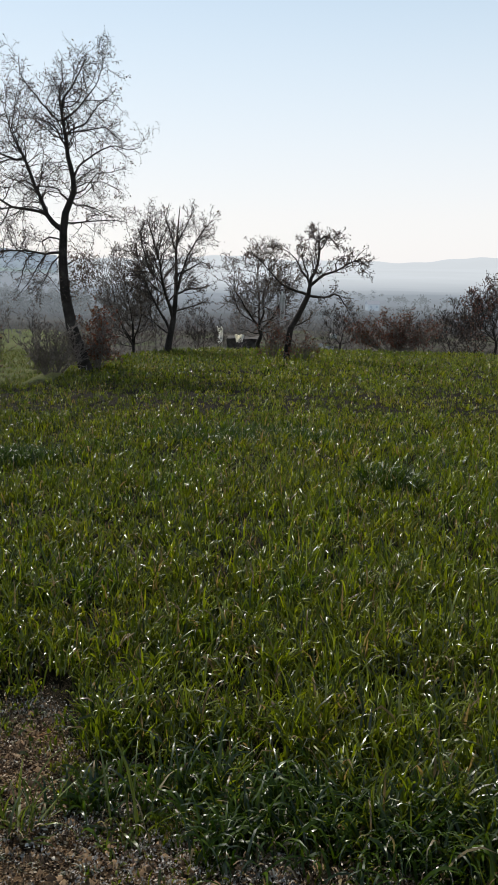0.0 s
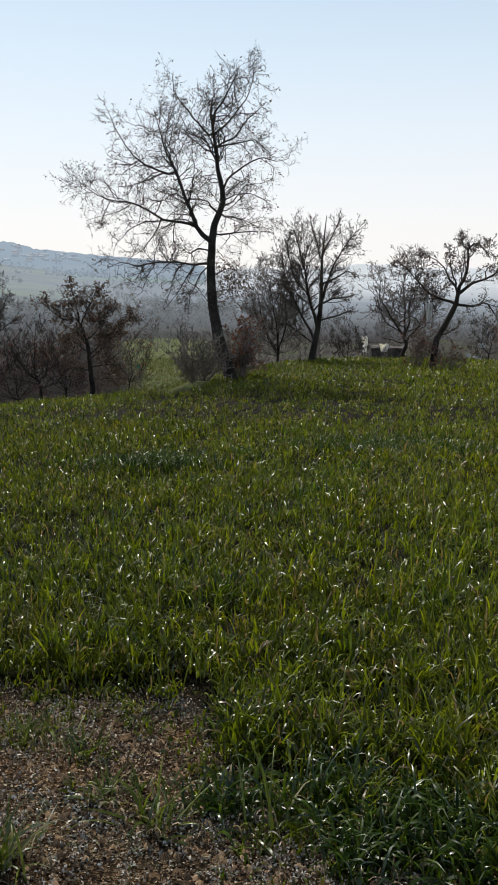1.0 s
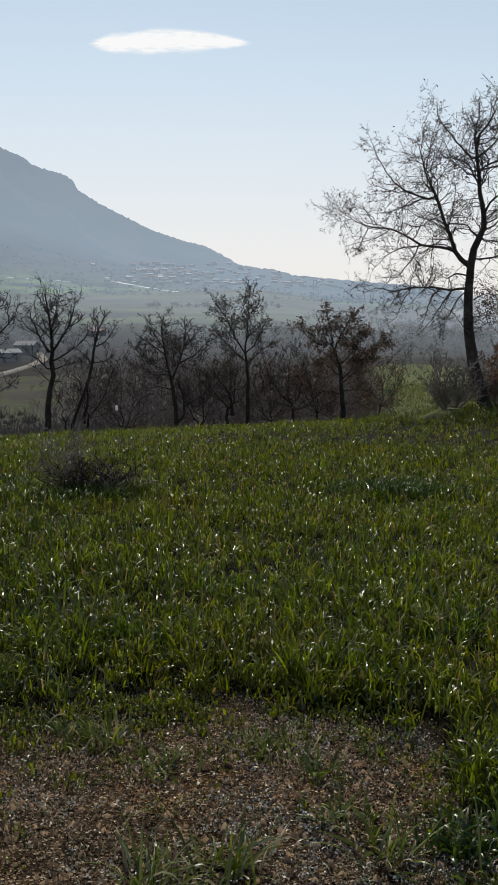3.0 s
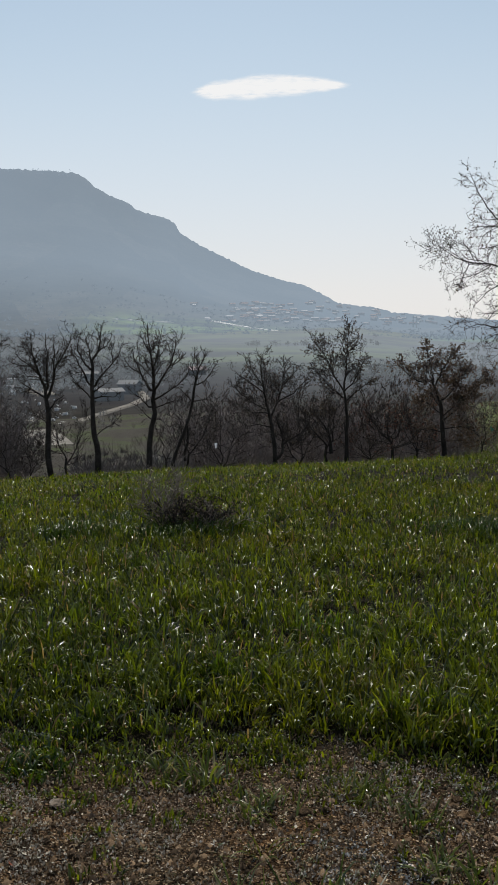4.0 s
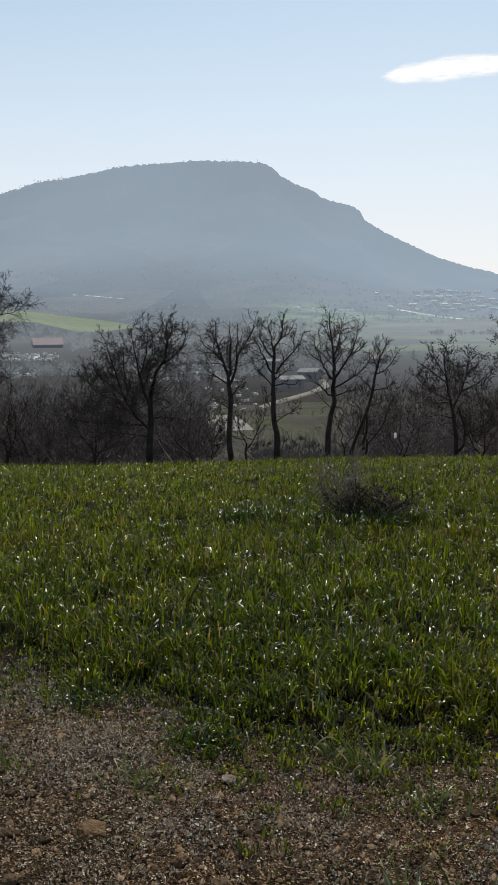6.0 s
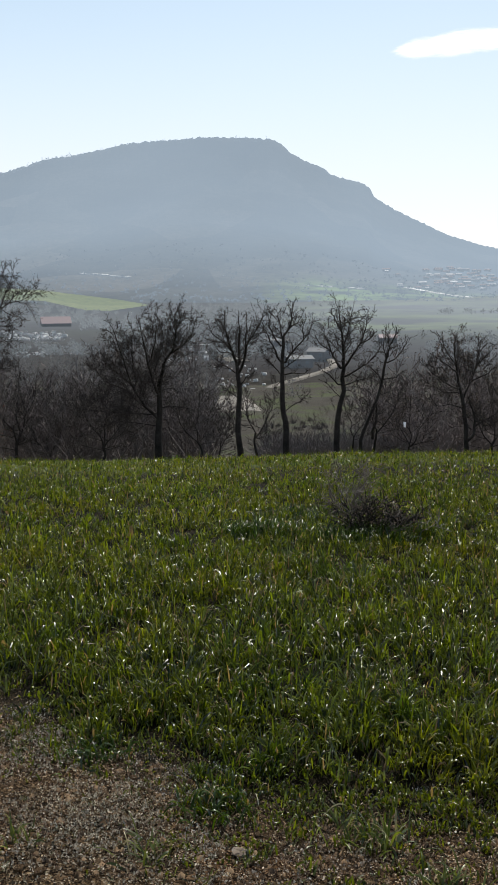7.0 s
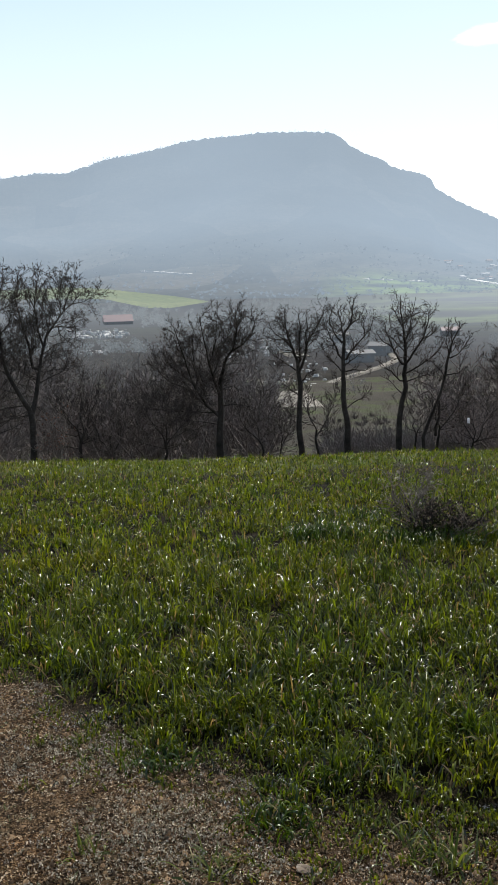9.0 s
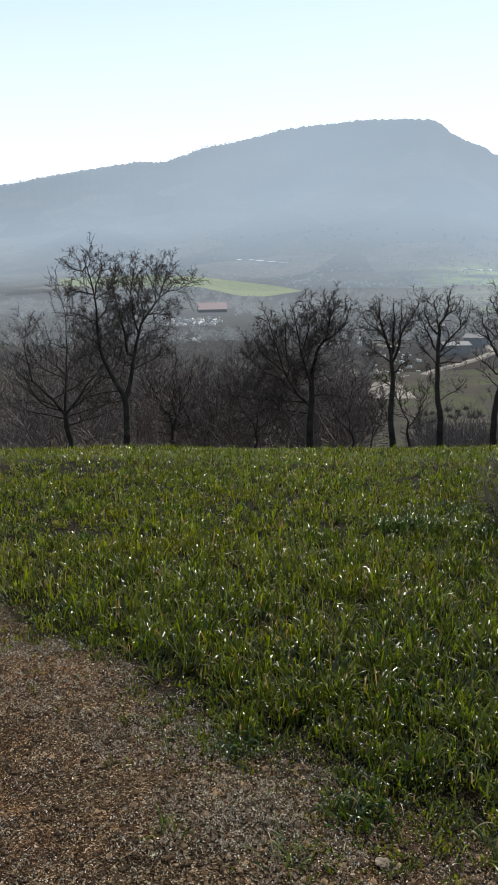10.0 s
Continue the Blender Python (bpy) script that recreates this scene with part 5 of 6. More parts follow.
slim_limbs += [
    limb(0.017, 0.005, 0.06, 3.93, -0.21, 4.31, -0.30, 4.57),
    limb(0.015, 0.005, 0.08, 4.02, 0.40, 4.30, 0.52, 4.56),
    limb(0.069, 0.008, -0.48, 0.72, -0.55, 1.27, -0.78, 1.66, -1.00, 1.95, -1.17, 2.26),
    limb(0.031, 0.005, -0.60, 1.37, -0.49, 1.85, -0.58, 2.33, -0.67, 2.82)]
oak(25.11, 30, slim_limbs, 707, "tall slim oak with dry leaves on its twig ends", leaf=0.24, leaf_size=0.07, dens=(14, 14, 9), **ROW_TWIGS)
brown_limbs = []
brown_limbs += [
    limb(0.100, 0.054, 0.02, -0.12, 0.00, 0.45, -0.03, 1.17, -0.10, 1.84, -0.25, 2.32),
    limb(0.043, 0.008, -0.25, 2.32, -0.39, 2.70, -0.58, 2.61, -0.82, 2.65, -1.10, 2.89, -1.42, 3.24),
    limb(0.031, 0.005, -0.34, 2.61, -0.39, 3.17, -0.44, 3.55, -0.53, 3.81),
    limb(0.031, 0.005, -0.29, 2.51, 0.04, 3.08, 0.27, 3.45, 0.43, 3.66),
    limb(0.031, 0.006, -0.10, 1.94, 0.32, 2.41, 0.61, 2.89, 0.72, 3.28),
    limb(0.031, 0.005, -0.05, 1.36, 0.42, 1.75, 0.85, 2.22, 1.13, 2.60, 1.38, 2.90)]
brown_limbs += [
    limb(0.023, 0.009, -0.07, 1.56, -0.58, 1.94, -0.96, 2.04),
    limb(0.023, 0.008, -0.03, 1.08, 0.52, 1.17, 1.05, 0.98),
    limb(0.023, 0.008, -0.03, 0.98, -0.58, 1.08, -1.06, 0.98),
    limb(0.018, 0.006, -0.02, 0.69, 0.62, 0.69, 1.15, 0.69),
    limb(0.015, 0.005, -0.02, 0.69, -0.58, 0.59, -0.87, 0.51),
    limb(0.023, 0.008, -0.09, 1.75, -0.44, 2.23, -0.82, 2.32)]
brown_limbs += [
    limb(0.023, 0.008, -0.05, 1.46, 0.37, 2.03, 0.80, 2.41)]
oak(19.07, 30, brown_limbs, 710, "brown-leaved oak with a bare top below the field", leaf=0.9, leaf_size=0.09, leaf_material=RUSSET_LEAF, dens=(14, 13, 8), **ROW_TWIGS)
great_limbs = []
great_limbs += [
    limb(0.108, 0.081, 0.02, -0.12, 0.00, 0.46, 0.01, 1.08, 0.00, 1.64, -0.08, 2.04),
    limb(0.068, 0.007, -0.08, 2.04, -0.35, 2.52, -0.67, 3.24, -0.78, 3.79, -0.83, 4.49, -0.88, 5.10, -0.96, 5.64, -1.10, 6.10, -1.30, 6.75),
    limb(0.027, 0.005, -0.88, 5.10, -0.69, 5.72, -0.52, 6.17, -0.50, 6.63),
    limb(0.020, 0.005, -0.94, 5.34, -1.24, 5.42, -1.54, 5.46, -1.91, 5.73),
    limb(0.018, 0.005, -1.10, 6.03, -1.44, 6.11, -1.66, 6.26, -1.81, 6.58),
    limb(0.020, 0.005, -0.82, 4.33, -1.19, 4.65, -1.57, 4.73, -1.88, 4.89)]
great_limbs += [
    limb(0.019, 0.005, -0.78, 3.79, -1.15, 3.95, -1.52, 4.11, -1.83, 4.27),
    limb(0.019, 0.005, -0.64, 3.16, -1.09, 3.41, -1.48, 3.26, -1.80, 3.03),
    limb(0.019, 0.005, -0.35, 2.52, -0.89, 2.70, -1.36, 2.55, -1.77, 2.16),
    limb(0.019, 0.005, -0.17, 2.12, -0.84, 2.06, -1.39, 1.84, -1.80, 1.53),
    limb(0.016, 0.004, -0.07, 1.80, -0.70, 1.66, -1.26, 1.29, -1.44, 1.05),
    limb(0.074, 0.005, 0.05, 1.80, 0.20, 2.43, 0.32, 2.98, 0.42, 3.45, 0.56, 4.07, 0.73, 4.46, 1.01, 4.69, 1.29, 5.15, 1.54, 5.38, 2.01, 5.45, 2.45, 5.69)]
great_limbs += [
    limb(0.047, 0.006, 0.37, 3.21, 0.14, 3.30, 0.09, 3.92, -0.12, 4.63, -0.25, 5.17, -0.31, 5.79, -0.11, 6.36),
    limb(0.030, 0.005, 0.56, 4.07, 0.35, 4.70, 0.33, 5.32, 0.43, 5.93, 0.49, 6.58),
    limb(0.022, 0.005, 0.73, 4.46, 0.67, 5.08, 0.77, 5.62, 0.71, 6.20),
    limb(0.020, 0.005, 1.17, 4.96, 1.15, 5.54, 1.21, 6.16, 1.51, 6.73),
    limb(0.012, 0.004, 1.20, 6.00, 0.98, 6.39, 0.90, 6.73),
    limb(0.018, 0.004, 1.29, 5.15, 1.55, 5.77, 1.72, 6.23, 1.65, 6.64)]
great_limbs += [
    limb(0.016, 0.004, 1.01, 4.65, 1.51, 4.60, 1.83, 4.83, 2.05, 4.98),
    limb(0.014, 0.005, 1.61, 5.39, 2.02, 5.76, 2.45, 5.90),
    limb(0.014, 0.004, 1.04, 4.53, 1.34, 4.13, 1.67, 3.89),
    limb(0.014, 0.005, 0.33, 5.32, 0.15, 5.71, 0.04, 6.44),
    limb(0.014, 0.003, 0.37, 3.13, 0.84, 3.20, 1.31, 3.19, 1.65, 3.35),
    limb(0.018, 0.004, -0.83, 4.49, -0.50, 4.87, -0.36, 5.33, -0.42, 5.71)]
great_limbs = [[(x, z, r * 1.3) for x, z, r in l] for l in great_limbs]
oak(60.28, 31, great_limbs, 711, "big bare oak parting into two stems near its foot", leaf=0.04, leaf_size=0.05, dens=(14, 14, 9), **{**ROW_TWIGS, "splay": 1.35, "stout": 0.012, "tip": 0.0036})
ROW = [  # heading, distance, the crown's top in degrees over the eye, spread, fork, leaders, lean, girth, dry leaves
    (35.2, 32, -2.4, 0.3, 0.3, 2, 0.06, 0.013, 0.0), (26.1, 31, -2.0, 0.35, 0.3, 2, -0.12, 0.016, 0.1), (46.0, 31, -3.6, 0.3, 0.25, 2, -0.2, 0.014, 0.0),
    (42.6, 32, -2.8, 0.32, 0.3, 2, 0.02, 0.014, 0.0), (36.6, 32, -3.8, 0.3, 0.3, 2, 0.1, 0.013, 0.0), (52.2, 33, -2.6, 0.5, 0.2, 3, 0.05, 0.015, 0.0),
    (55.5, 35, -3.8, 0.45, 0.2, 3, 0.0, 0.015, 0.0), (33.0, 33, -4.0, 0.45, 0.2, 3, 0.0, 0.015, 0.15), (64.0, 33, 1.5, 0.45, 0.25, 3, 0.0, 0.018, 0.0)]
LOW_ROW = [
    (22.3, 31, -2.5, 0.45, 0.3, 3, -0.05, 0.02, 0.2), (28.0, 34, -3.2, 0.45, 0.2, 3, 0.0, 0.015, 0.15), (57.4, 36, -2.0, 0.4, 0.25, 3, 0.0, 0.016, 0.0),
    (16.9, 33, -3.6, 0.5, 0.2, 3, 0.1, 0.015, 0.35), (45.1, 31.5, -4.6, 0.3, 0.2, 2, 0.15, 0.013, 0.0), (20.7, 31, -3.6, 0.5, 0.2, 4, 0.0, 0.015, 0.45), (23.6, 32, -3.9, 0.5, 0.2, 4, 0.0, 0.015, 0.3)]
for q, (az, r, top, so, fk, ld, ln, gi, lf) in enumerate(ROW + LOW_ROW):
    h = 0.97 * (EYE + r * math.tan(radians(top)) - float(land(az, r)))
    rr = np.random.default_rng(100 + q)
    oak(az, r, limb_set(h, rr, so, fk, ld, ln, gi, 1 if so < 0.4 else 3, 5), 220 + q, "slender bare tree in the row below the field", leaf=lf, leaf_size=0.07, leaf_material=RED_LEAF if lf > 0.25 else None,
        dens=(4.5, 6, 5), tip=0.0042, up=0.12, jitter=0.2, sides=(6, 3, 0, 0), fewest=(4, 3, 2), length=(0.62, 0.6, 0.6), group=BELOW, name="bare_tree")


def shrub(az, r, height, width, stems, seed, label, leaf=0.0, leaf_material=None, name="shrub", tip=0.003, leaf_size=0.05, sink=0.0, stem=None):
    rng = np.random.default_rng(seed)
    limbs = []
    for _ in range(stems):
        u = rng.uniform(-1, 1)
        x0 = u * width * 0.12
        h = height * (1 - 0.35 * u * u) * rng.uniform(0.6, 1.0)
        g = 0.012 * height ** 0.5
        limbs.append([(x0, -0.05, g), (x0 + u * width * 0.15, h * 0.4, g * 0.7), (x0 + u * width * 0.38, h, g * 0.25)])
    wood, twigs, ends = tree_shape(limbs, rng, dens=(6, 8, 8), tip=tip, jitter=0.3, up=0.04, length=(0.45, 0.5, 0.5), depth=0.5, sides=(5, 3, 0, 0))
    x, y, z = on_land(az, r)
    ob = stand(name, x, y, z - sink, az)
    V, Fs = join(wood + twigs)
    solid("tangle", fast_mesh("tangle", V, Fs), stem or SHRUB, ob)
    if leaf:
        at = ends[:, 1:].reshape(-1, 3)
        at = at[rng.uniform(0, 1, len(at)) < leaf]
        solid("foliage", fast_mesh("foliage", *leaf_cards(at, leaf_size, rng)), leaf_material or DRY_LEAF, ob)
    return tagged(ob, label, "shrub")


shrub(35.2, 9.4, 0.44, 0.85, 46, 41, "dark tangled leafless bush in the wheat", leaf=0.9, tip=0.003, leaf_size=0.034, stem=BARK)
shrub(36.0, 9.5, 0.62, 0.6, 10, 141, "thin dead stems standing out of the tangled bush", tip=0.002)
shrub(36.9, 11.2, 0.75, 0.8, 12, 42, "thin grey twiggy bush behind the tangled bush", tip=0.002)
shrub(33.9, 9.3, 0.36, 0.6, 12, 43, "low grey tangle of dead stems in the wheat", tip=0.002)
shrub(12.5, 23.2, 1.3, 1.8, 40, 44, "bare grey shrub at the foot of the tall oak", tip=0.006)
shrub(9.9, 24.3, 1.75, 1.1, 20, 45, "russet-leaved shrub against the leaning trunk", leaf=0.9, leaf_material=RED_LEAF, tip=0.005, leaf_size=0.085)
shrub(-3.1, 29.3, 0.9, 1.2, 16, 46, "low russet oak scrub beside the crooked oak", leaf=0.6, leaf_material=RED_LEAF, tip=0.004, leaf_size=0.08)
shrub(-1.1, 29.6, 1.6, 0.9, 14, 47, "russet oak sapling beside the crooked oak", leaf=0.6, leaf_material=RED_LEAF, tip=0.004, leaf_size=0.08)
shrub(-8.8, 38.5, 1.75, 4.2, 44, 48, "wide russet-leaved oak thicket past the field", leaf=0.8, leaf_material=RED_LEAF, tip=0.005, leaf_size=0.1)
shrub(59.0, 30.0, 2.1, 1.3, 9, 49, "thin russet-tinged bush beside the bare oak", leaf=0.5, leaf_material=RED_LEAF, tip=0.005, leaf_size=0.06)

# ---- the woods below ----
wrng = np.random.default_rng(77)


def small_tree(rng, h, tip, dens, levels):
    limbs = limb_set(h, rng, 0.45, 0.15, int(rng.integers(2, 4)), rng.uniform(-0.1, 0.1), 0.014, 2, 3)
    wood, twigs, ends = tree_shape(limbs, rng, dens=dens, tip=tip, levels=levels, sides=(3, 0, 0, 0), points=(4, 3, 2, 2))
    V, Fs = join(wood + twigs)
    return V, np.concatenate([f if f.shape[1] == 3 else np.concatenate([f[:, [0, 1, 2]], f[:, [0, 2, 3]]]) for f in Fs])


def woods(name, spots, heights, material, label, rng, tip=0.010, dens=(1.8, 2.9, 2.8), levels=3):
    kinds = [small_tree(rng, 5.0, tip, dens, levels) for _ in range(9)]
    pieces = []
    for (az, r), h in zip(spots, heights):
        V, F = kinds[rng.integers(len(kinds))]
        t = rng.uniform(0, 6.3)
        s = h / 5.0
        x, y, z = on_land(az, r)
        W = np.stack([(V[:, 0] * np.cos(t) - V[:, 1] * np.sin(t)) * s * 1.15 + x, (V[:, 0] * np.sin(t) + V[:, 1] * np.cos(t)) * s * 1.15 + y, V[:, 2] * s + z - 0.2], 1)
        pieces.append((W, F))
    V, Fs = join(pieces)
    return tagged(solid(name, fast_mesh(name, V, Fs), material), label, "woods", kind="stuff")


spots, heights = [], []
while len(spots) < 260:
    az = wrng.uniform(-20, 76)
    r = 36 * (170 / 36) ** wrng.uniform(0, 1) ** 1.15
    if (11.5 < az < 18 and r < 95) or (az < 12 and r < 48) or (36.5 < az < 42 and r > 75) or (42.2 < az < 45.2 and r < 150):
        continue
    h = wrng.uniform(3.6, 6.0) * np.interp(r, [36, 60], [0.6, 1.0])
    if 35.5 < az < 42:
        h *= 0.55
    if az < 12:
        h *= np.interp(r, [44, 60, 120], [0.4, 0.5, 0.9])
    spots.append((az, r))
    heights.append(h)
for _ in range(80):
    spots.append((wrng.uniform(35.5, 42.2) if wrng.uniform() < 0.6 else wrng.uniform(45.2, 48), wrng.uniform(42, 165)))
    heights.append(wrng.uniform(1.3, 2.4))
left = [q for q, sp in enumerate(spots) if sp[0] > 33.5]
right = [q for q, sp in enumerate(spots) if sp[0] <= 33.5]
woods("distant_woods", [spots[q] for q in left], [heights[q] * (1.25 if spots[q][0] > 43 else 1.0) for q in left], WOODS, "dark grey leafless woods filling the hollow below", wrng)
woods("brown_woods", [spots[q] for q in right], [heights[q] for q in right], HAZED_BROWN_WOODS, "brownish leafless woods past the field", wrng, tip=0.015)
spots, heights = [], []
while len(spots) < 130:
    az = wrng.uniform(45.5, 68)
    r = wrng.uniform(37, 72)
    top = (wrng.uniform(-4.4, -2.2) if az < 53 else wrng.uniform(-5.6, -3.6)) - (1.2 if az < 46.8 else 0)
    h = EYE + r * math.tan(radians(top)) - float(land(az, r))
    if h > 0.9:
        spots.append((az, r))
        heights.append(h)
while len(spots) < 220:
    az, r = wrng.uniform(45, 69), wrng.uniform(75, 300)
    top = wrng.uniform(-3.0, -0.9) - (1.4 if 53.0 < az < 58.5 else 0)
    h = EYE + r * math.tan(radians(top)) - float(land(az, r))
    if 1.8 < h < 13:
        spots.append((az, r))
        heights.append(h)
woods("brown_thicket", spots, heights, THICKET, "dense brownish leafless thicket behind the row of trees", wrng, tip=0.011, dens=(2.0, 2.9, 2.6))
for name, az_low, az_high, low, high, count, label in (("brown_copse", 15.4, 35.0, -5.6, -3.5, 95, "brown leafless copse close behind the row of oaks"), ("far_copse", 17.5, 35.5, -3.9, -2.4, 70, "brown leafless copse farther down the slope"), ("dark_copse", 45.6, 58.5, -5.2, -2.9, 46, "dark leafless copse close behind the broad oak")):
    spots, heights = [], []
    while len(spots) < count:
        az, r = wrng.uniform(az_low, az_high), wrng.uniform(55, 110) if name == "far_copse" else wrng.uniform(33, 50)
        h = EYE + r * math.tan(radians(wrng.uniform(low, high))) - float(land(az, r))
        if h > 0.8:
            spots.append((az, r))
            heights.append(h)
    woods(name, spots, heights, WOODS if name == "dark_copse" else HAZED_BROWN_WOODS, label, wrng, tip=0.013 if name == "far_copse" else 0.007, dens=(2.3, 3.2, 2.8))
spots, heights = [], []
while len(spots) < 220:
    az, r = wrng.uniform(-20, 76), 140 * 3 ** wrng.uniform(0, 1)
    if 36 < az < 42 and r < 300 and wrng.uniform() < 0.55:
        continue
    spots.append((az, r))
    heights.append(wrng.uniform(2.4, 6.5))
for _ in range(130):
    spots.append((wrng.uniform(45, 60), 130 * 2.4 ** wrng.uniform(0, 1)))
    heights.append(wrng.uniform(3.0, 6.0))
# the bark colour carries a little painted haze glow
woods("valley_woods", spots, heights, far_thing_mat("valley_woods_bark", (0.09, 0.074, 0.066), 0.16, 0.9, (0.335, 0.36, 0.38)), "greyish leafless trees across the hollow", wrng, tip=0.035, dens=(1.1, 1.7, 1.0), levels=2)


def scrub(name, count, az, r_low, r_high, tall, material, label):
    """Low leafless scrub: bursts of thin crooked stems."""
    a0 = np.repeat(wrng.uniform(*az, count), 34)
    r0 = np.repeat(r_low * (r_high / r_low) ** wrng.uniform(0, 1, count), 34)
    h = np.repeat(wrng.uniform(*tall, count), 34) * wrng.uniform(0.5, 1.0, count * 34)
    x, y = polar(a0, r0)
    p = np.stack([x, y, land(a0, r0) - 0.05], 1)
    d = unit(wrng.normal(0, 1, p.shape) * [0.55, 0.55, 0.25] + [0, 0, 0.8])
    path = [p + wrng.normal(0, 0.12, p.shape) * h[:, None] * [1, 1, 0]]
    for _ in range(4):
        path.append(path[-1] + d * (h / 4)[:, None])
        d = unit(d + wrng.normal(0, 0.38, d.shape))
    P = np.stack(path, 1)
    V, F = ribbons(P, np.outer(0.006 + 0.00017 * r0, np.array([1.3, 1.1, 0.9, 0.7, 0.5])), wrng)
    return tagged(solid(name, fast_mesh(name, V, F), material), label, "scrub", kind="stuff")


scrub("hollow_scrub", 270, (30, 42.4), 50, 120, (0.7, 1.7), THICKET, "low brownish scrub on the floor of the hollow")
scrub("brow_scrub", 240, (30, 41.5), 35, 52, (1.3, 2.5), THICKET, "brownish leafless scrub on the floor of the hollow")
scrub("slope_scrub", 260, (17, 33), 34, 90, (0.8, 2.2), HAZED_BROWN_WOODS, "brown leafless scrub between the trees below the field")


def copses(name, count, az, r_low, r_high, size, air, label):
    """Copses and hedgerow trees hazed by a painted glow: rounded twiggy crowns of many small facets, in loose groups.
    """
    at = []
    while len(at) < count:
        a0, r0 = wrng.uniform(*az), r_low * (r_high / r_low) ** wrng.uniform(0, 1)
        if (52.5 < a0 < 59 and 380 < r0 < 640) or (20 < a0 < 38 and r0 > 330 and wrng.uniform() < 0.86) or (a0 < 10 and wrng.uniform() < 0.9):
            continue
        for _ in range(int(wrng.integers(1, 9))):
            a_, r_ = a0 + wrng.normal(0, 0.9), r0 * (1 + wrng.normal(0, 0.025))
            x, y, z = on_land(a_, max(r_, r_low))
            tall = wrng.uniform(*size)
            at.append(np.array([x, y, z + tall * 0.5]) + wrng.normal(0, 0.33, (40, 3)) * [tall * 0.6, tall * 0.6, tall * 0.55])
    V, F = leaf_cards(np.concatenate(at), size[1] * 0.2, wrng)
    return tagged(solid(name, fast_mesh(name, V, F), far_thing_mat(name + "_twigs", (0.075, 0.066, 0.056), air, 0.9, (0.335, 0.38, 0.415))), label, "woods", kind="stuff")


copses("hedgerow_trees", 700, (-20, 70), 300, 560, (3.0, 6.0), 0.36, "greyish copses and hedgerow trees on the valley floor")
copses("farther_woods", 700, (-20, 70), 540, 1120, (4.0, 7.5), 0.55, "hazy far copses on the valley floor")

# ---- far buildings, roads, fields ----


def reach(az, el):
    """The distance at which the land is seen el degrees over the eye's level."""
    r = np.geomspace(60, 1140, 900)
    e = np.degrees(np.arctan2(land(az, r) - EYE, r))
    ok = np.where(e[:-1] < el)[0]
    return float(r[ok[-1]]) if len(ok) else 200.0


def block(bm, x0, x1, y0, y1, z0, z1):
    v = [bm.verts.new(c) for c in ((x0, y0, z0), (x1, y0, z0), (x1, y1, z0), (x0, y1, z0), (x0, y0, z1), (x1, y0, z1), (x1, y1, z1), (x0, y1, z1))]
    for f in ((0, 3, 2, 1), (4, 5, 6, 7), (0, 1, 5, 4), (1, 2, 6, 5), (2, 3, 7, 6), (3, 0, 4, 7)):
        bm.faces.new([v[i] for i in f])


def gable(bm, w, d, z0, rise, over):
    """A pitched roof with thickness and eaves, its ridge along x."""
    t = 0.18
    x = w / 2 + over
    for s in (1, -1):
        lo, hi = (s * (d / 2 + over), z0 - over * rise / (d / 2)), (0.0, z0 + rise)
        v = [bm.verts.new(c) for c in ((-x, lo[0], lo[1]), (x, lo[0], lo[1]), (x, hi[0], hi[1]), (-x, hi[0], hi[1]), (-x, lo[0], lo[1] + t), (x, lo[0], lo[1] + t), (x, hi[0], hi[1] + t), (-x, hi[0], hi[1] + t))]
        for f in ((0, 3, 2, 1), (4, 5, 6, 7), (0, 1, 5, 4), (1, 2, 6, 5), (2, 3, 7, 6), (3, 0, 4, 7)):
            bm.faces.new([v[i] for i in f])
    bmesh.ops.recalc_face_normals(bm, faces=bm.faces)


def house(name, x, y, z, turn, w, d, h, rise, wall_mat, roof_mat, window_mat, label, group="", category="house"):
    ob = stand(name, x, y, z, turn)
    bm = bmesh.new()
    block(bm, -w / 2, w / 2, -d / 2, d / 2, -2.0, h)
    part("wall", bm, wall_mat, ob)
    bm = bmesh.new()
    gable(bm, w, d, h, rise, 0.4)
    part("roof", bm, roof_mat, ob)
    n = max(2, int(w / 3.5))
    for q in range(n):
        cx = -w / 2 + w * (q + 0.5) / n
        bm = bmesh.new()
        block(bm, cx - 0.5, cx + 0.5, -d / 2 - 0.05, -d / 2 + 0.05, h * 0.35, h * 0.75)
        part("window", bm, window_mat, ob)
    return tagged(ob, label, category, group)


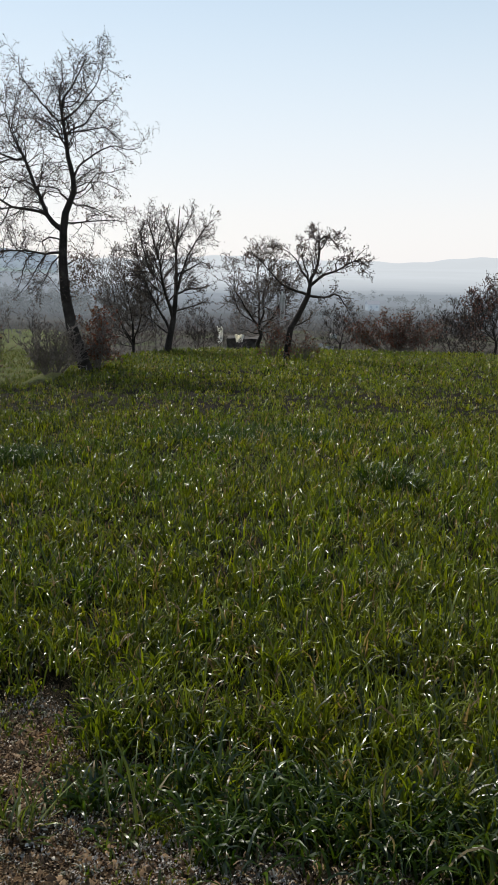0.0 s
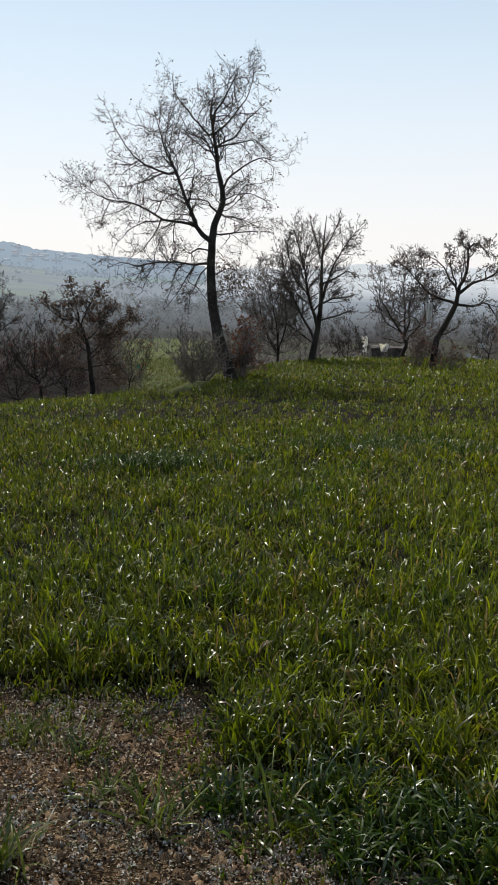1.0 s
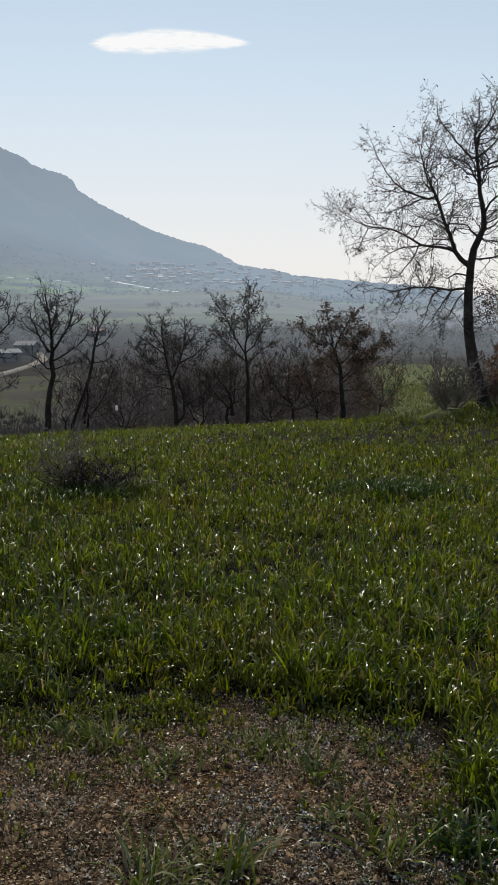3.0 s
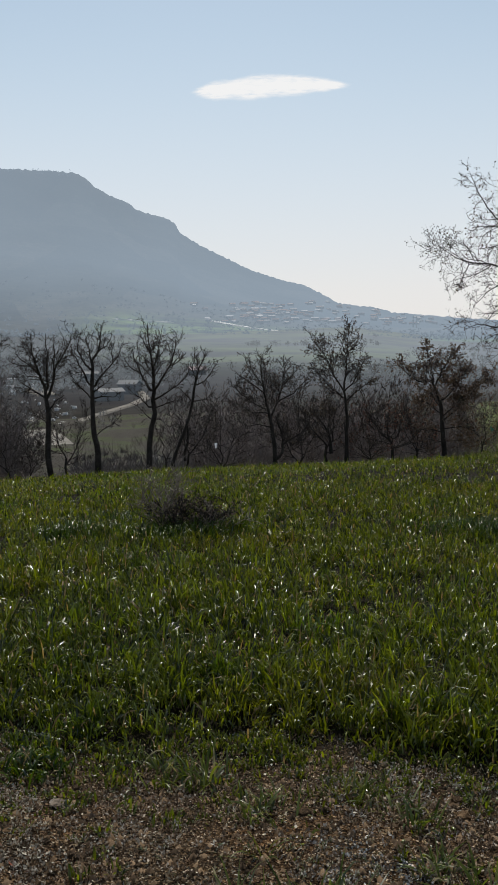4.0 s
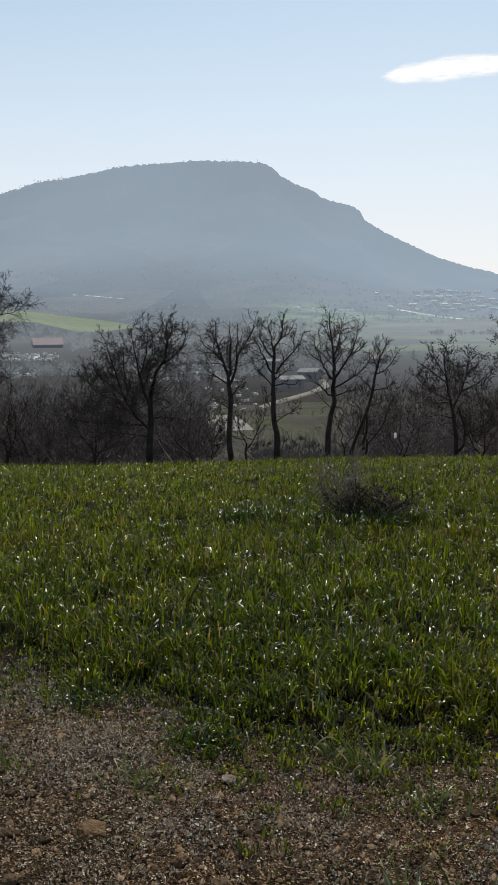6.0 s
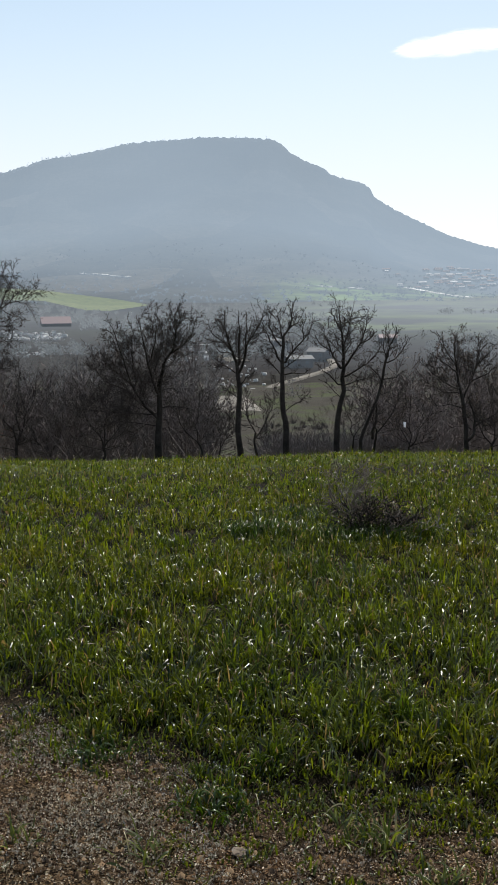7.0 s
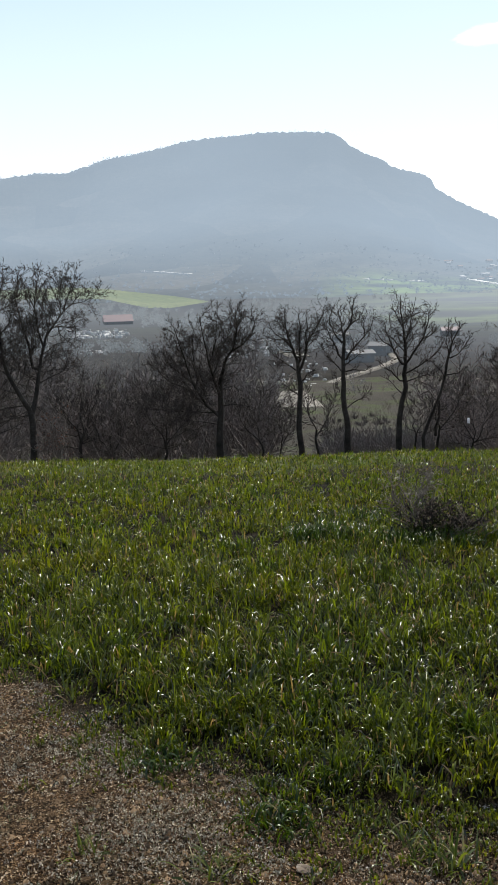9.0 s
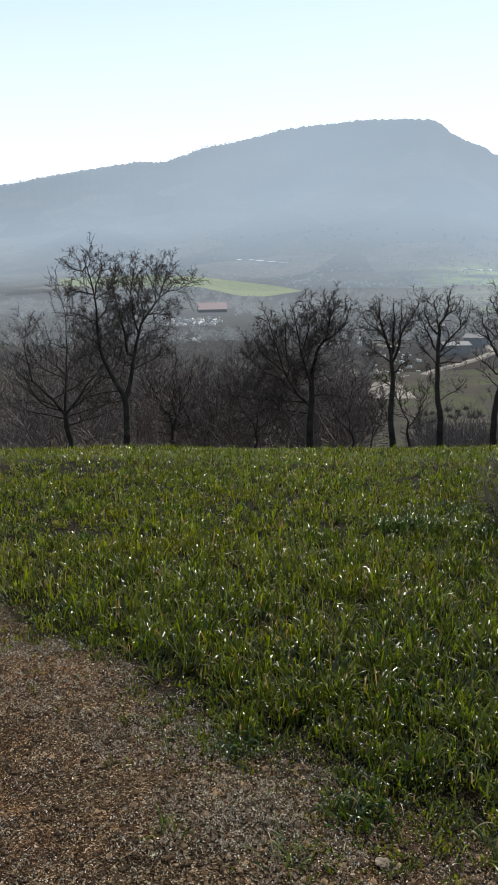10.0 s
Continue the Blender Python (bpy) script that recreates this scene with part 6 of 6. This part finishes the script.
# village surfaces, over half of each colour a painted haze glow
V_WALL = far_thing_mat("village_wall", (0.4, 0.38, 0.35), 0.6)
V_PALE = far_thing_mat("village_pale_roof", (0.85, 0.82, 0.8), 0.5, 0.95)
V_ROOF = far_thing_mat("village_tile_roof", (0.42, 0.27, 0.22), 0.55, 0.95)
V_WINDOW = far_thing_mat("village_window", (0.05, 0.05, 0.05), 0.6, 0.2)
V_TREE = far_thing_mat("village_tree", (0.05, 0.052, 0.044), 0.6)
vr = np.random.default_rng(31)
for q in range(150):
    az = float(np.clip(vr.normal(28.0, 2.9), 19.5, 34.5)) if q < 128 else vr.uniform(19.5, 23.5)
    top = float(np.interp(az, SKY_AZ, SKY_EL))
    want = vr.uniform(0.75, min(2.0, top - 0.12)) if az > 24 else vr.uniform(0.55, top - 0.1)
    us = np.linspace(0, 1, 120)
    hx, hy, hz = hill(az, us)
    els = np.degrees(np.arctan2(hz - EYE, np.hypot(hx, hy)))
    j = int(np.argmin(abs(els - want)))
    pale = vr.uniform() < 0.45
    house("village_house", float(hx[j]), float(hy[j]), float(hz[j]), az + vr.uniform(-35, 35), vr.uniform(7, 16), vr.uniform(7, 11), vr.uniform(2.5, 5), vr.uniform(1.0, 2.0), V_WALL, V_PALE if pale else V_ROOF, V_WINDOW,
          "small far house with a pale roof" if pale else "small far house with a tiled roof", "village houses")
for az in (21.0, 20.8):
    hx, hy, hz = (float(q) for q in hill(az, 0.62))
    ob = stand("minaret", hx, hy, hz, az)
    prof = [(1.6, -3), (1.6, 14), (2.2, 14.5), (2.2, 15.5), (1.2, 15.6), (1.1, 20)]
    P = np.array([[[0, 0, zz] for _, zz in prof]])
    solid("shaft", fast_mesh("shaft", *tubes(P, np.array([[rr for rr, _ in prof]]), 8)), V_WALL, ob)
    P = np.array([[[0, 0, 20.0], [0, 0, 26.0]]])
    solid("spire", fast_mesh("spire", *tubes(P, np.array([[1.5, 0.05]]), 8)), V_WINDOW, ob)
    tagged(ob, "slim grey minaret rising over the village", "minaret", "village minarets")

# trees among the houses and along the slope: rounded twiggy clumps of many small facets
at = []
for _ in range(1100):
    az, u = vr.uniform(18, 60), vr.uniform(0.02, 0.5)
    if az > 36 and vr.uniform() < 0.3:
        continue
    hx, hy, hz = (float(q) for q in hill(az, u))
    k = 20
    size = vr.uniform(2.0, 5.0)
    at.append(np.array([hx, hy, hz + size * 0.8]) + vr.normal(0, 0.3, (k, 3)) * [size * 1.3, size * 1.3, size * 0.8])
V, F = leaf_cards(np.concatenate(at), 1.9, vr)
tagged(solid("hillside_trees", fast_mesh("hillside_trees", V, F), V_TREE), "scattered hazy trees on the hill's lower slope", "woods", kind="stuff")

# small dark trees standing along the hill's top
at = []
for _ in range(330):
    az = vr.uniform(41.5, 72)
    hx, hy, hz = (float(q) for q in hill(az, vr.uniform(0.985, 1.0)))
    tall = vr.uniform(1.5, 3.0) + 5.5 * vr.uniform() ** 4
    at.append(np.array([hx, hy, hz]) + np.stack([vr.normal(0, tall * 0.16, 14), vr.normal(0, tall * 0.16, 14), tall * vr.uniform(0, 1, 14) ** 1.3 * 1.3], 1))
V, F = leaf_cards(np.concatenate(at), 2.4, vr)
# mostly painted haze glow over a dark tree colour
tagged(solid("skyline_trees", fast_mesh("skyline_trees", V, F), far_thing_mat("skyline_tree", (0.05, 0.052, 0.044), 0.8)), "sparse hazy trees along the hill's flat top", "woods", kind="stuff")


def strip(name, knots, width, material, label, category, on="land", lift=0.25):
    """A road laid on the land or the hill through (heading, degrees over the eye's level)."""
    kn = np.array(knots, float)
    s = np.linspace(0, len(kn) - 1, 14 * (len(kn) - 1) + 1)
    az, el = (np.interp(s, np.arange(len(kn)), kn[:, q]) for q in (0, 1))
    pts = []
    for a_, e_ in zip(az, el):
        if on == "land":
            pts.append(on_land(a_, reach(a_, e_)))
        else:
            us = np.linspace(0, 1, 200)
            hx, hy, hz = hill(a_, us)
            j = int(np.argmin(abs(np.degrees(np.arctan2(hz - EYE, np.hypot(hx, hy))) - e_)))
            pts.append((hx[j], hy[j], hz[j]))
    P = np.array(pts)
    d = unit(np.gradient(P, axis=0) * [1, 1, 0])
    side = np.stack([-d[:, 1], d[:, 0], np.zeros(len(d))], 1) * width / 2
    up = np.array([0, 0, lift])
    V = np.concatenate([P - side + up, P + side + up, P + side * 1.15 - up * 3, P - side * 1.15 - up * 3])
    n = len(P)
    i = np.arange(n - 1)
    F = np.concatenate([np.stack([i + a0 * n, i + 1 + a0 * n, i + 1 + a1 * n, i + a1 * n], 1) for a0, a1 in ((0, 1), (1, 2), (3, 0))])
    return tagged(solid(name, fast_mesh(name, V, F), material), label, category, kind="structure")


# road gravel lifted by a painted haze glow
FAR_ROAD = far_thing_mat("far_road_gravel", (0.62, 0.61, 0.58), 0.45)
strip("farm_road", [(42.0, -5.2), (41.2, -4.85), (40.3, -4.6), (39.4, -4.35), (38.5, -4.1), (37.6, -3.7), (37.9, -3.35), (38.8, -3.1)], 1.9, TRACK, "pale earth road winding through the hollow", "road", lift=0.15)
strip("yard_track", [(46.2, -2.5), (45.3, -2.8), (44.4, -3.05), (43.5, -3.4)], 5.5, TRACK, "pale gravel track into the farmyard", "road", lift=0.15)
strip("gravel_bank", [(45.2, -4.9), (44.6, -5.4), (43.9, -5.9), (43.4, -6.5)], 6, TRACK, "pale gravel bank sloping down beside the trees", "bank", lift=0.12)
strip("hill_road", [(33.4, 0.95), (32.2, 0.72), (31.0, 0.5), (29.5, 0.3), (27.5, 0.05)], 13, FAR_ROAD, "far pale road below the village", "road", "hill", 1.0)
strip("slope_road", [(39.5, 1.15), (37.5, 1.05), (35.8, 0.9)], 11, FAR_ROAD, "far pale road along the hill's foot", "road", "hill", 1.0)
strip("upper_road", [(53.3, 2.0), (51.8, 1.9), (50.2, 1.75)], 10, FAR_ROAD, "faint far road on the hillside", "road", "hill", 1.0)

# green field on the rise before the hill
ga = np.linspace(49.2, 64, 40)
gt = np.linspace(0, 1, 12)
A, T = np.meshgrid(ga, gt, indexing="ij")
hi = np.interp(A, [49.2, 51, 55.6, 58, 64], [0.1, 0.42, 1.02, 1.15, 1.0])
lo = np.interp(A, [49.2, 51.5, 53, 55.5, 64], [0.05, -0.25, -0.2, 0.4, 0.6])
rr = 900 + 240 * T
x, y = polar(A, rr)
V = np.stack([x, y, EYE + rr * np.tan(np.radians(lo + (hi - lo) * T))], -1).reshape(-1, 3)
n = len(gt)
i = (np.arange(len(ga) - 1)[:, None] * n + np.arange(n - 1)[None, :]).ravel()
me = fast_mesh("green_rise", V, np.stack([i, i + n, i + n + 1, i + 1], 1), True)
# about a third of the colour is painted haze
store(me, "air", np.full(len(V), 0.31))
tagged(solid("green_rise", me, MEADOW_LAND), "bright green field on a far rise", "field", kind="structure")

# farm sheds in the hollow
# farm surfaces with a smaller share of painted haze glow
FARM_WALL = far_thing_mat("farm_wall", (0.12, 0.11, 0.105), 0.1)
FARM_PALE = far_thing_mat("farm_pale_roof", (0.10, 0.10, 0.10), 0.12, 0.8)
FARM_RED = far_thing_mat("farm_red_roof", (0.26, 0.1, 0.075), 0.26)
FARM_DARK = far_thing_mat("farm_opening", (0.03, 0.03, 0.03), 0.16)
for az, el, w, d, h, rise, roof, turn, label in ((39.9, -3.75, 7, 5, 2.1, 0.8, FARM_PALE, 20, "long grey farm shed with a pale roof"), (41.2, -2.6, 9, 6, 2.8, 0.7, FARM_PALE, -8, "low barn with a wide pale metal roof"),
                                         (44.4, -2.75, 9, 6, 2.2, 0.7, FARM_PALE, 35, "low shed with a pale sheet roof"), (38.6, -3.3, 6, 5, 2.4, 1.0, FARM_PALE, -25, "small farm building with a pale roof"),
                                         (54.8, -1.15, 19, 13, 2.2, 4.2, FARM_RED, 6, "farmhouse with a red tiled roof"), (34.4, -2.3, 7, 5, 2.0, 1.2, FARM_RED, 12, "small house with a red roof in the woods"),
                                         (-7.3, -2.75, 6, 5, 3, 1.5, FARM_RED, 20, "far house with a red roof past the thicket"), (-14.2, -2.9, 8, 6, 3, 1.5, FARM_RED, -20, "far house at the edge of the woods")):
    r = reach(az, el)
    x, y, z = on_land(az, r)
    if az < 0:
        house("far_house", x, y, z, az + turn, w, d, h, rise, V_WALL, V_ROOF, V_WINDOW, label, "far houses")
    else:
        house("farm_building", x, y, z, az + turn, w, d, h, rise, FARM_WALL, roof, FARM_DARK, label, "farm buildings")

# pale rubble and scrap lying about the farmyard
RUBBLE = far_thing_mat("farmyard_rubble", (0.78, 0.77, 0.75), 0.12, 0.6)
sr = np.random.default_rng(61)
pieces = []
for az0, az1, el0, el1, count, s0, s1 in ((54.2, 58.0, -1.95, -1.45, 150, 0.4, 1.4), (53.0, 57.5, -2.9, -2.65, 60, 0.25, 0.7), (44.0, 46.6, -3.0, -2.4, 60, 0.4, 1.6), (42.0, 45.2, -5.6, -3.7, 60, 0.15, 0.5), (45.5, 49, -3.4, -3.1, 25, 0.3, 0.9)):
    for _ in range(count):
        az, el = sr.uniform(az0, az1), sr.uniform(el0, el1)
        x, y, z = on_land(az, reach(az, el))
        s = s0 + (s1 - s0) * sr.uniform() ** 2
        box = np.array([[a_, b_, c_] for c_ in (-0.4, 1) for a_, b_ in ((-1, -1), (1, -1), (1, 1), (-1, 1))], float) * s * sr.uniform(0.4, 1.2, 3) * sr.uniform(0.8, 1.2, (8, 1))
        t = sr.uniform(0, 3)
        box = np.stack([box[:, 0] * np.cos(t) - box[:, 1] * np.sin(t), box[:, 0] * np.sin(t) + box[:, 1] * np.cos(t), box[:, 2]], 1)
        pieces.append((box + [x, y, z], np.array([[0, 3, 2, 1], [4, 5, 6, 7], [0, 1, 5, 4], [1, 2, 6, 5], [2, 3, 7, 6], [3, 0, 4, 7]])))
V, Fs = join(pieces)
tagged(solid("farmyard_rubble", fast_mesh("farmyard_rubble", V, Fs), RUBBLE), "pale rubble and scrap strewn round the farm", "rubble", kind="stuff")

# ---- hut and white sheets past the field ----
x, y, z = on_land(0.7, 60)
hut = stand("stone_hut", x, y, z, 4)
hr = np.random.default_rng(71)
bm = bmesh.new()
block(bm, -1.05, 1.05, -1.0, 1.0, -0.6, 1.2)
bmesh.ops.subdivide_edges(bm, edges=bm.edges, cuts=3, use_grid_fill=True)
for v in bm.verts:
    v.co += Vector(hr.normal(0, 0.035, 3))
part("wall", bm, HUT_STONE, hut)
bm = bmesh.new()
block(bm, -1.12, 1.12, -1.1, 1.1, 1.2, 1.29)
bmesh.ops.subdivide_edges(bm, edges=bm.edges, cuts=3, use_grid_fill=True)
for v in bm.verts:
    v.co += Vector(hr.normal(0, 0.03, 3))
part("roof", bm, HUT_STONE, hut)
tagged(hut, "low grey stone hut with a sagging roof", "hut")


def draped(name, x, y, z, turn, w, h, seed, label, category, material):
    """A crumpled hanging sheet with thickness."""
    r_ = np.random.default_rng(seed)
    nu, nv = 9, 9
    U, W = np.meshgrid(np.linspace(-1, 1, nu), np.linspace(0, 1, nv), indexing="ij")
    px = U * w / 2 * (1 - 0.35 * W * r_.uniform(0.3, 1.2))
    py = 0.12 * w * np.sin(U * 4 + W * 3) + r_.normal(0, 0.02 * w, U.shape)
    pz = h * (1 - W) + 0.06 * h * np.sin(U * 5 + seed)
    V = np.stack([px, py, pz], -1).reshape(-1, 3)
    i = (np.arange(nu - 1)[:, None] * nv + np.arange(nv - 1)[None, :]).ravel()
    F = np.stack([i, i + 1, i + nv + 1, i + nv], 1)
    m = len(V)
    rim = np.concatenate([np.arange(nv), np.arange(1, nu) * nv + nv - 1, np.arange(nv - 2, -1, -1) + (nu - 1) * nv, np.arange(nu - 2, 0, -1) * nv])
    nxt = np.roll(rim, -1)
    V2 = np.concatenate([V, V + [0, 0.015, 0]])
    Fs = [np.concatenate([F[:, ::-1], F + m, np.stack([rim, nxt, nxt + m, rim + m], 1)])]
    ob = solid(name, fast_mesh(name, V2, Fs, True), material)
    ob.matrix_basis = pose(x, y, z, 0, 0, turn)
    return tagged(ob, label, category)


x, y, z = on_land(0.9, 58.7)
draped("white_sheet", x, y, z + 0.95, 4, 0.6, 0.5, 5, "white plastic sheet hanging over the hut's wall", "sheet", THIN_BAG)
x, y, z = on_land(2.1, 58)
draped("white_sack", x, y, z + 0.9, 10, 0.4, 1.0, 6, "white sack caught on a thin sapling", "sack", THIN_BAG)
# bag hung free, placed and sized to fit the camera's view
x, y, z = on_land(33.3, 31)
draped("white_bag", x, y, EYE - 31 * math.tan(radians(6.95)), 30, 0.1, 0.17, 7, "small white bag hanging among the trees", "bag", THIN_BAG)
x, y, z = on_land(-1.75, 31)
draped("grey_sheet", x, y, EYE - 31 * math.tan(radians(3.4)), 0, 0.2, 0.85, 8, "torn grey plastic sheet hanging in the crooked oak", "sheet", WHITE_SHEET)
# small white rags, set by heading and elevation to fit the camera's view
for az, r, el, w, h, sd in ((-5.0, 58, -4.55, 0.45, 0.3, 11), (-4.75, 52, -5.35, 0.5, 0.3, 12), (-4.2, 53, -5.3, 0.3, 0.4, 13)):
    x, y = polar(az, r)
    draped("white_rag", float(x), float(y), EYE + r * math.tan(radians(el)), az, w, h, sd, "small white plastic rag past the field", "rag", WHITE_SHEET)
x, y, z = on_land(16.2, 62)
draped("teal_sack", x, y, z, 10, 0.28, 0.35, 9, "teal plastic sack standing in the far meadow", "sack", TEAL)

# thin saplings past the field; the first carries the white sack
for az, r, h, sd in ((2.1, 58.1, 1.9, 3), (33.3, 44.2, 3.2, 4), (13.6, 66, 3.4, 6)):
    rr_ = np.random.default_rng(sd)
    oak(az, r, limb_set(h, rr_, 0.3, 0.3, 1, 0, 0.014, 1, 5), 300 + sd, "thin bare sapling past the field", name="sapling", dens=(3, 4, 3), tip=0.008)

# ---- stones on the bare strip and past the field ----


def stone(az, r, size, seed, material, label, flat=0.6, name="stone", sink=0.3, finer=3):
    bm = bmesh.new()
    bmesh.ops.create_icosphere(bm, subdivisions=finer, radius=1)
    off = Vector((seed * 3.7, seed * 1.3, 0))
    for v in bm.verts:
        d = 1 + 0.45 * noise.noise(v.co * 1.1 + off) + 0.2 * noise.noise(v.co * 2.7 + off) + 0.08 * noise.noise(v.co * 7 + off)
        v.co = v.co * d * size
        v.co.z *= flat
    x, y, z = on_land(az, r)
    ob = part(name, bm, material)
    ob.matrix_basis = pose(x, y, z + size * flat * (1 - 2 * sink), 0, 0, seed * 40)
    return tagged(ob, label, "stone")


stone(53.3, 3.05, 0.06, 1, CLOD, "ochre clod of dry earth on the bare soil", 0.42, sink=0.42)
stone(49.2, 2.55, 0.04, 2, CLOD, "small ochre clod on the bare soil", 0.6)
stone(45.6, 2.5, 0.035, 3, PEBBLE, "small pale stone on the bare soil", 0.6)
stone(31.3, 3.2, 0.02, 4, FIELD_STONE, "white pebble beside a tuft", 0.7)
stone(55.6, 3.3, 0.03, 5, CLOD, "brown clod of earth on the bare soil", 0.6)
stone(57.5, 3.6, 0.045, 6, CLOD, "crumbled brown clod on the bare soil", 0.6)
stone(44.0, 3.4, 0.03, 7, PEBBLE, "small flat stone on the bare soil", 0.4)
stone(17.6, 3.25, 0.028, 8, CLOD, "brown clod by the field's edge", 0.6)
clod_rng = np.random.default_rng(83)
for q in range(56):
    az = clod_rng.uniform(44, 62) if q % 3 else clod_rng.uniform(13, 40)
    r = clod_rng.uniform(2.1, float(np.interp(az, EDGE_AZ, EDGE_R)) - 0.25)
    stone(az, r, clod_rng.uniform(0.012, 0.034), 100 + q, CLOD if q % 2 else CLOD_DARK, "crumbling ochre clod on the bare soil" if q % 2 else "crumbling brown clod on the bare soil", clod_rng.uniform(0.45, 0.75), "earth_clod", 0.36, 2)
for q in range(9):
    stone(61.6 + q * 0.42, 33 + 0.25 * math.sin(q * 2.3), 0.17 + 0.08 * math.sin(q * 5.1), 20 + q, FIELD_STONE, "pale field stone in a tumbled row", 0.7, "field_stone", 0.25)
# a curled red leaf on the soil
lr_ = np.random.default_rng(90)
V, F = leaf_cards(np.array([[0, 0, 0.01], [0.012, 0.01, 0.012]]), 0.05, lr_)
x, y, z = on_land(47.2, 3.0)
ob = solid("fallen_leaf", fast_mesh("fallen_leaf", V, F), RED_LEAF)
ob.matrix_basis = pose(x, y, z + 0.005)
tagged(ob, "curled red leaf fallen on the soil", "leaf")

# ---- a thin cloud, its sunlit white painted as a glow ----
m, nt = mat("cloud_glow")
gen = node(nt, "TexCoord").outputs["Object"]
st = node(nt, "VectorMath", operation="MULTIPLY")
nt.links.new(gen, st.inputs[0])
st.inputs[1].default_value = (0.014, 0.012, 0.06)
wisp = noise_tex(nt, st.outputs[0], 1.0, 6, 0.6)
body = node(nt, "Attribute", attribute_name="body").outputs["Fac"]
frayed = node(nt, "Math", operation="MULTIPLY_ADD")      # frayed where it thins out
nt.links.new(body, frayed.inputs[0])
frayed.inputs[1].default_value = 1.0
nt.links.new(spread(nt, wisp, 0.25, 0.75), frayed.inputs[2])
den = node(nt, "Math", operation="MULTIPLY")
nt.links.new(spread(nt, frayed.outputs[0], 0.45, 1.3), den.inputs[0])
nt.links.new(spread(nt, body, 0.0, 0.6), den.inputs[1])
em = node(nt, "Emission", Color=(1, 1, 1, 1), Strength=1.0)
tr = node(nt, "BsdfTransparent")
sh = node(nt, "MixShader")
nt.links.new(den.outputs[0], sh.inputs["Fac"])
nt.links.new(tr.outputs[0], sh.inputs[1])
nt.links.new(em.outputs[0], sh.inputs[2])
finish(nt, sh.outputs[0])
U, W = np.meshgrid(np.linspace(-1, 1, 60), np.linspace(-1, 1, 24), indexing="ij")
cr = 4200.0
px, pz = U * cr * 0.088, W * cr * 0.0195 + U * cr * 0.001
V = np.stack([px, 60 * (U * U + W), pz], -1).reshape(-1, 3)
i = (np.arange(59)[:, None] * 24 + np.arange(23)[None, :]).ravel()
me = fast_mesh("cloud", V, np.stack([i, i + 24, i + 25, i + 1], 1), True)
half = np.interp(U, [-1, -0.9, -0.7, -0.2, 0.3, 0.65, 1], [0.05, 0.35, 0.7, 0.95, 0.8, 0.5, 0.1])
lobe = np.clip(1 - ((W - np.interp(U, [-1, -0.6, 0.3, 1], [-0.02, -0.05, 0.06, 0.1])) / half) ** 2, 0, 1)
store(me, "body", (lobe * np.clip((1 - abs(U)) * 5, 0, 1)).ravel())
cloud = solid("cloud", me, m)
x, y = polar(29.6, cr)
cloud.matrix_basis = pose(float(x), float(y), EYE + cr * math.tan(radians(14.65)), 0, 0, 29.6)
cloud.visible_shadow = False
tagged(cloud, "thin white streak of cloud in a pale sky", "cloud", kind="structure")

# ---- the larger clods, one by one on the bare soil ----
crng = np.random.default_rng(61)
clod_meshes = []
for q in range(6):
    bm = bmesh.new()
    bmesh.ops.create_icosphere(bm, subdivisions=1, radius=1.0)
    for v in bm.verts:
        v.co = v.co * float(crng.uniform(0.72, 1.2))
        v.co.z *= 0.45
    me = bpy.data.meshes.new("clod")
    bm.to_mesh(me)
    bm.free()
    me.materials.append(CLOD_DARK if q % 3 else CLOD)
    clod_meshes.append(me)
placed = 0
while placed < 260:
    az = float(crng.uniform(8, 68))
    r = float(math.sqrt(crng.uniform(2.1 ** 2, 4.6 ** 2)))
    if r > float(np.interp(az, EDGE_AZ, EDGE_R)) + 0.1:
        continue
    x, y, z = on_land(az, r)
    z += float(0.03 * lumps(np.array(x), np.array(y), 0.5)) * min(1.0, r / 3)
    size = 0.011 + 0.016 * float(crng.uniform(0, 1)) ** 2.5
    clod = new("clod", clod_meshes[placed % 6])
    clod.parent = ground
    clod.matrix_basis = pose(float(x), float(y), float(z) + size * 0.2, 0, 0, float(crng.uniform(0, 360))) @ Matrix.Diagonal((size, size * float(crng.uniform(0.7, 1.2)), size, 1))
    placed += 1
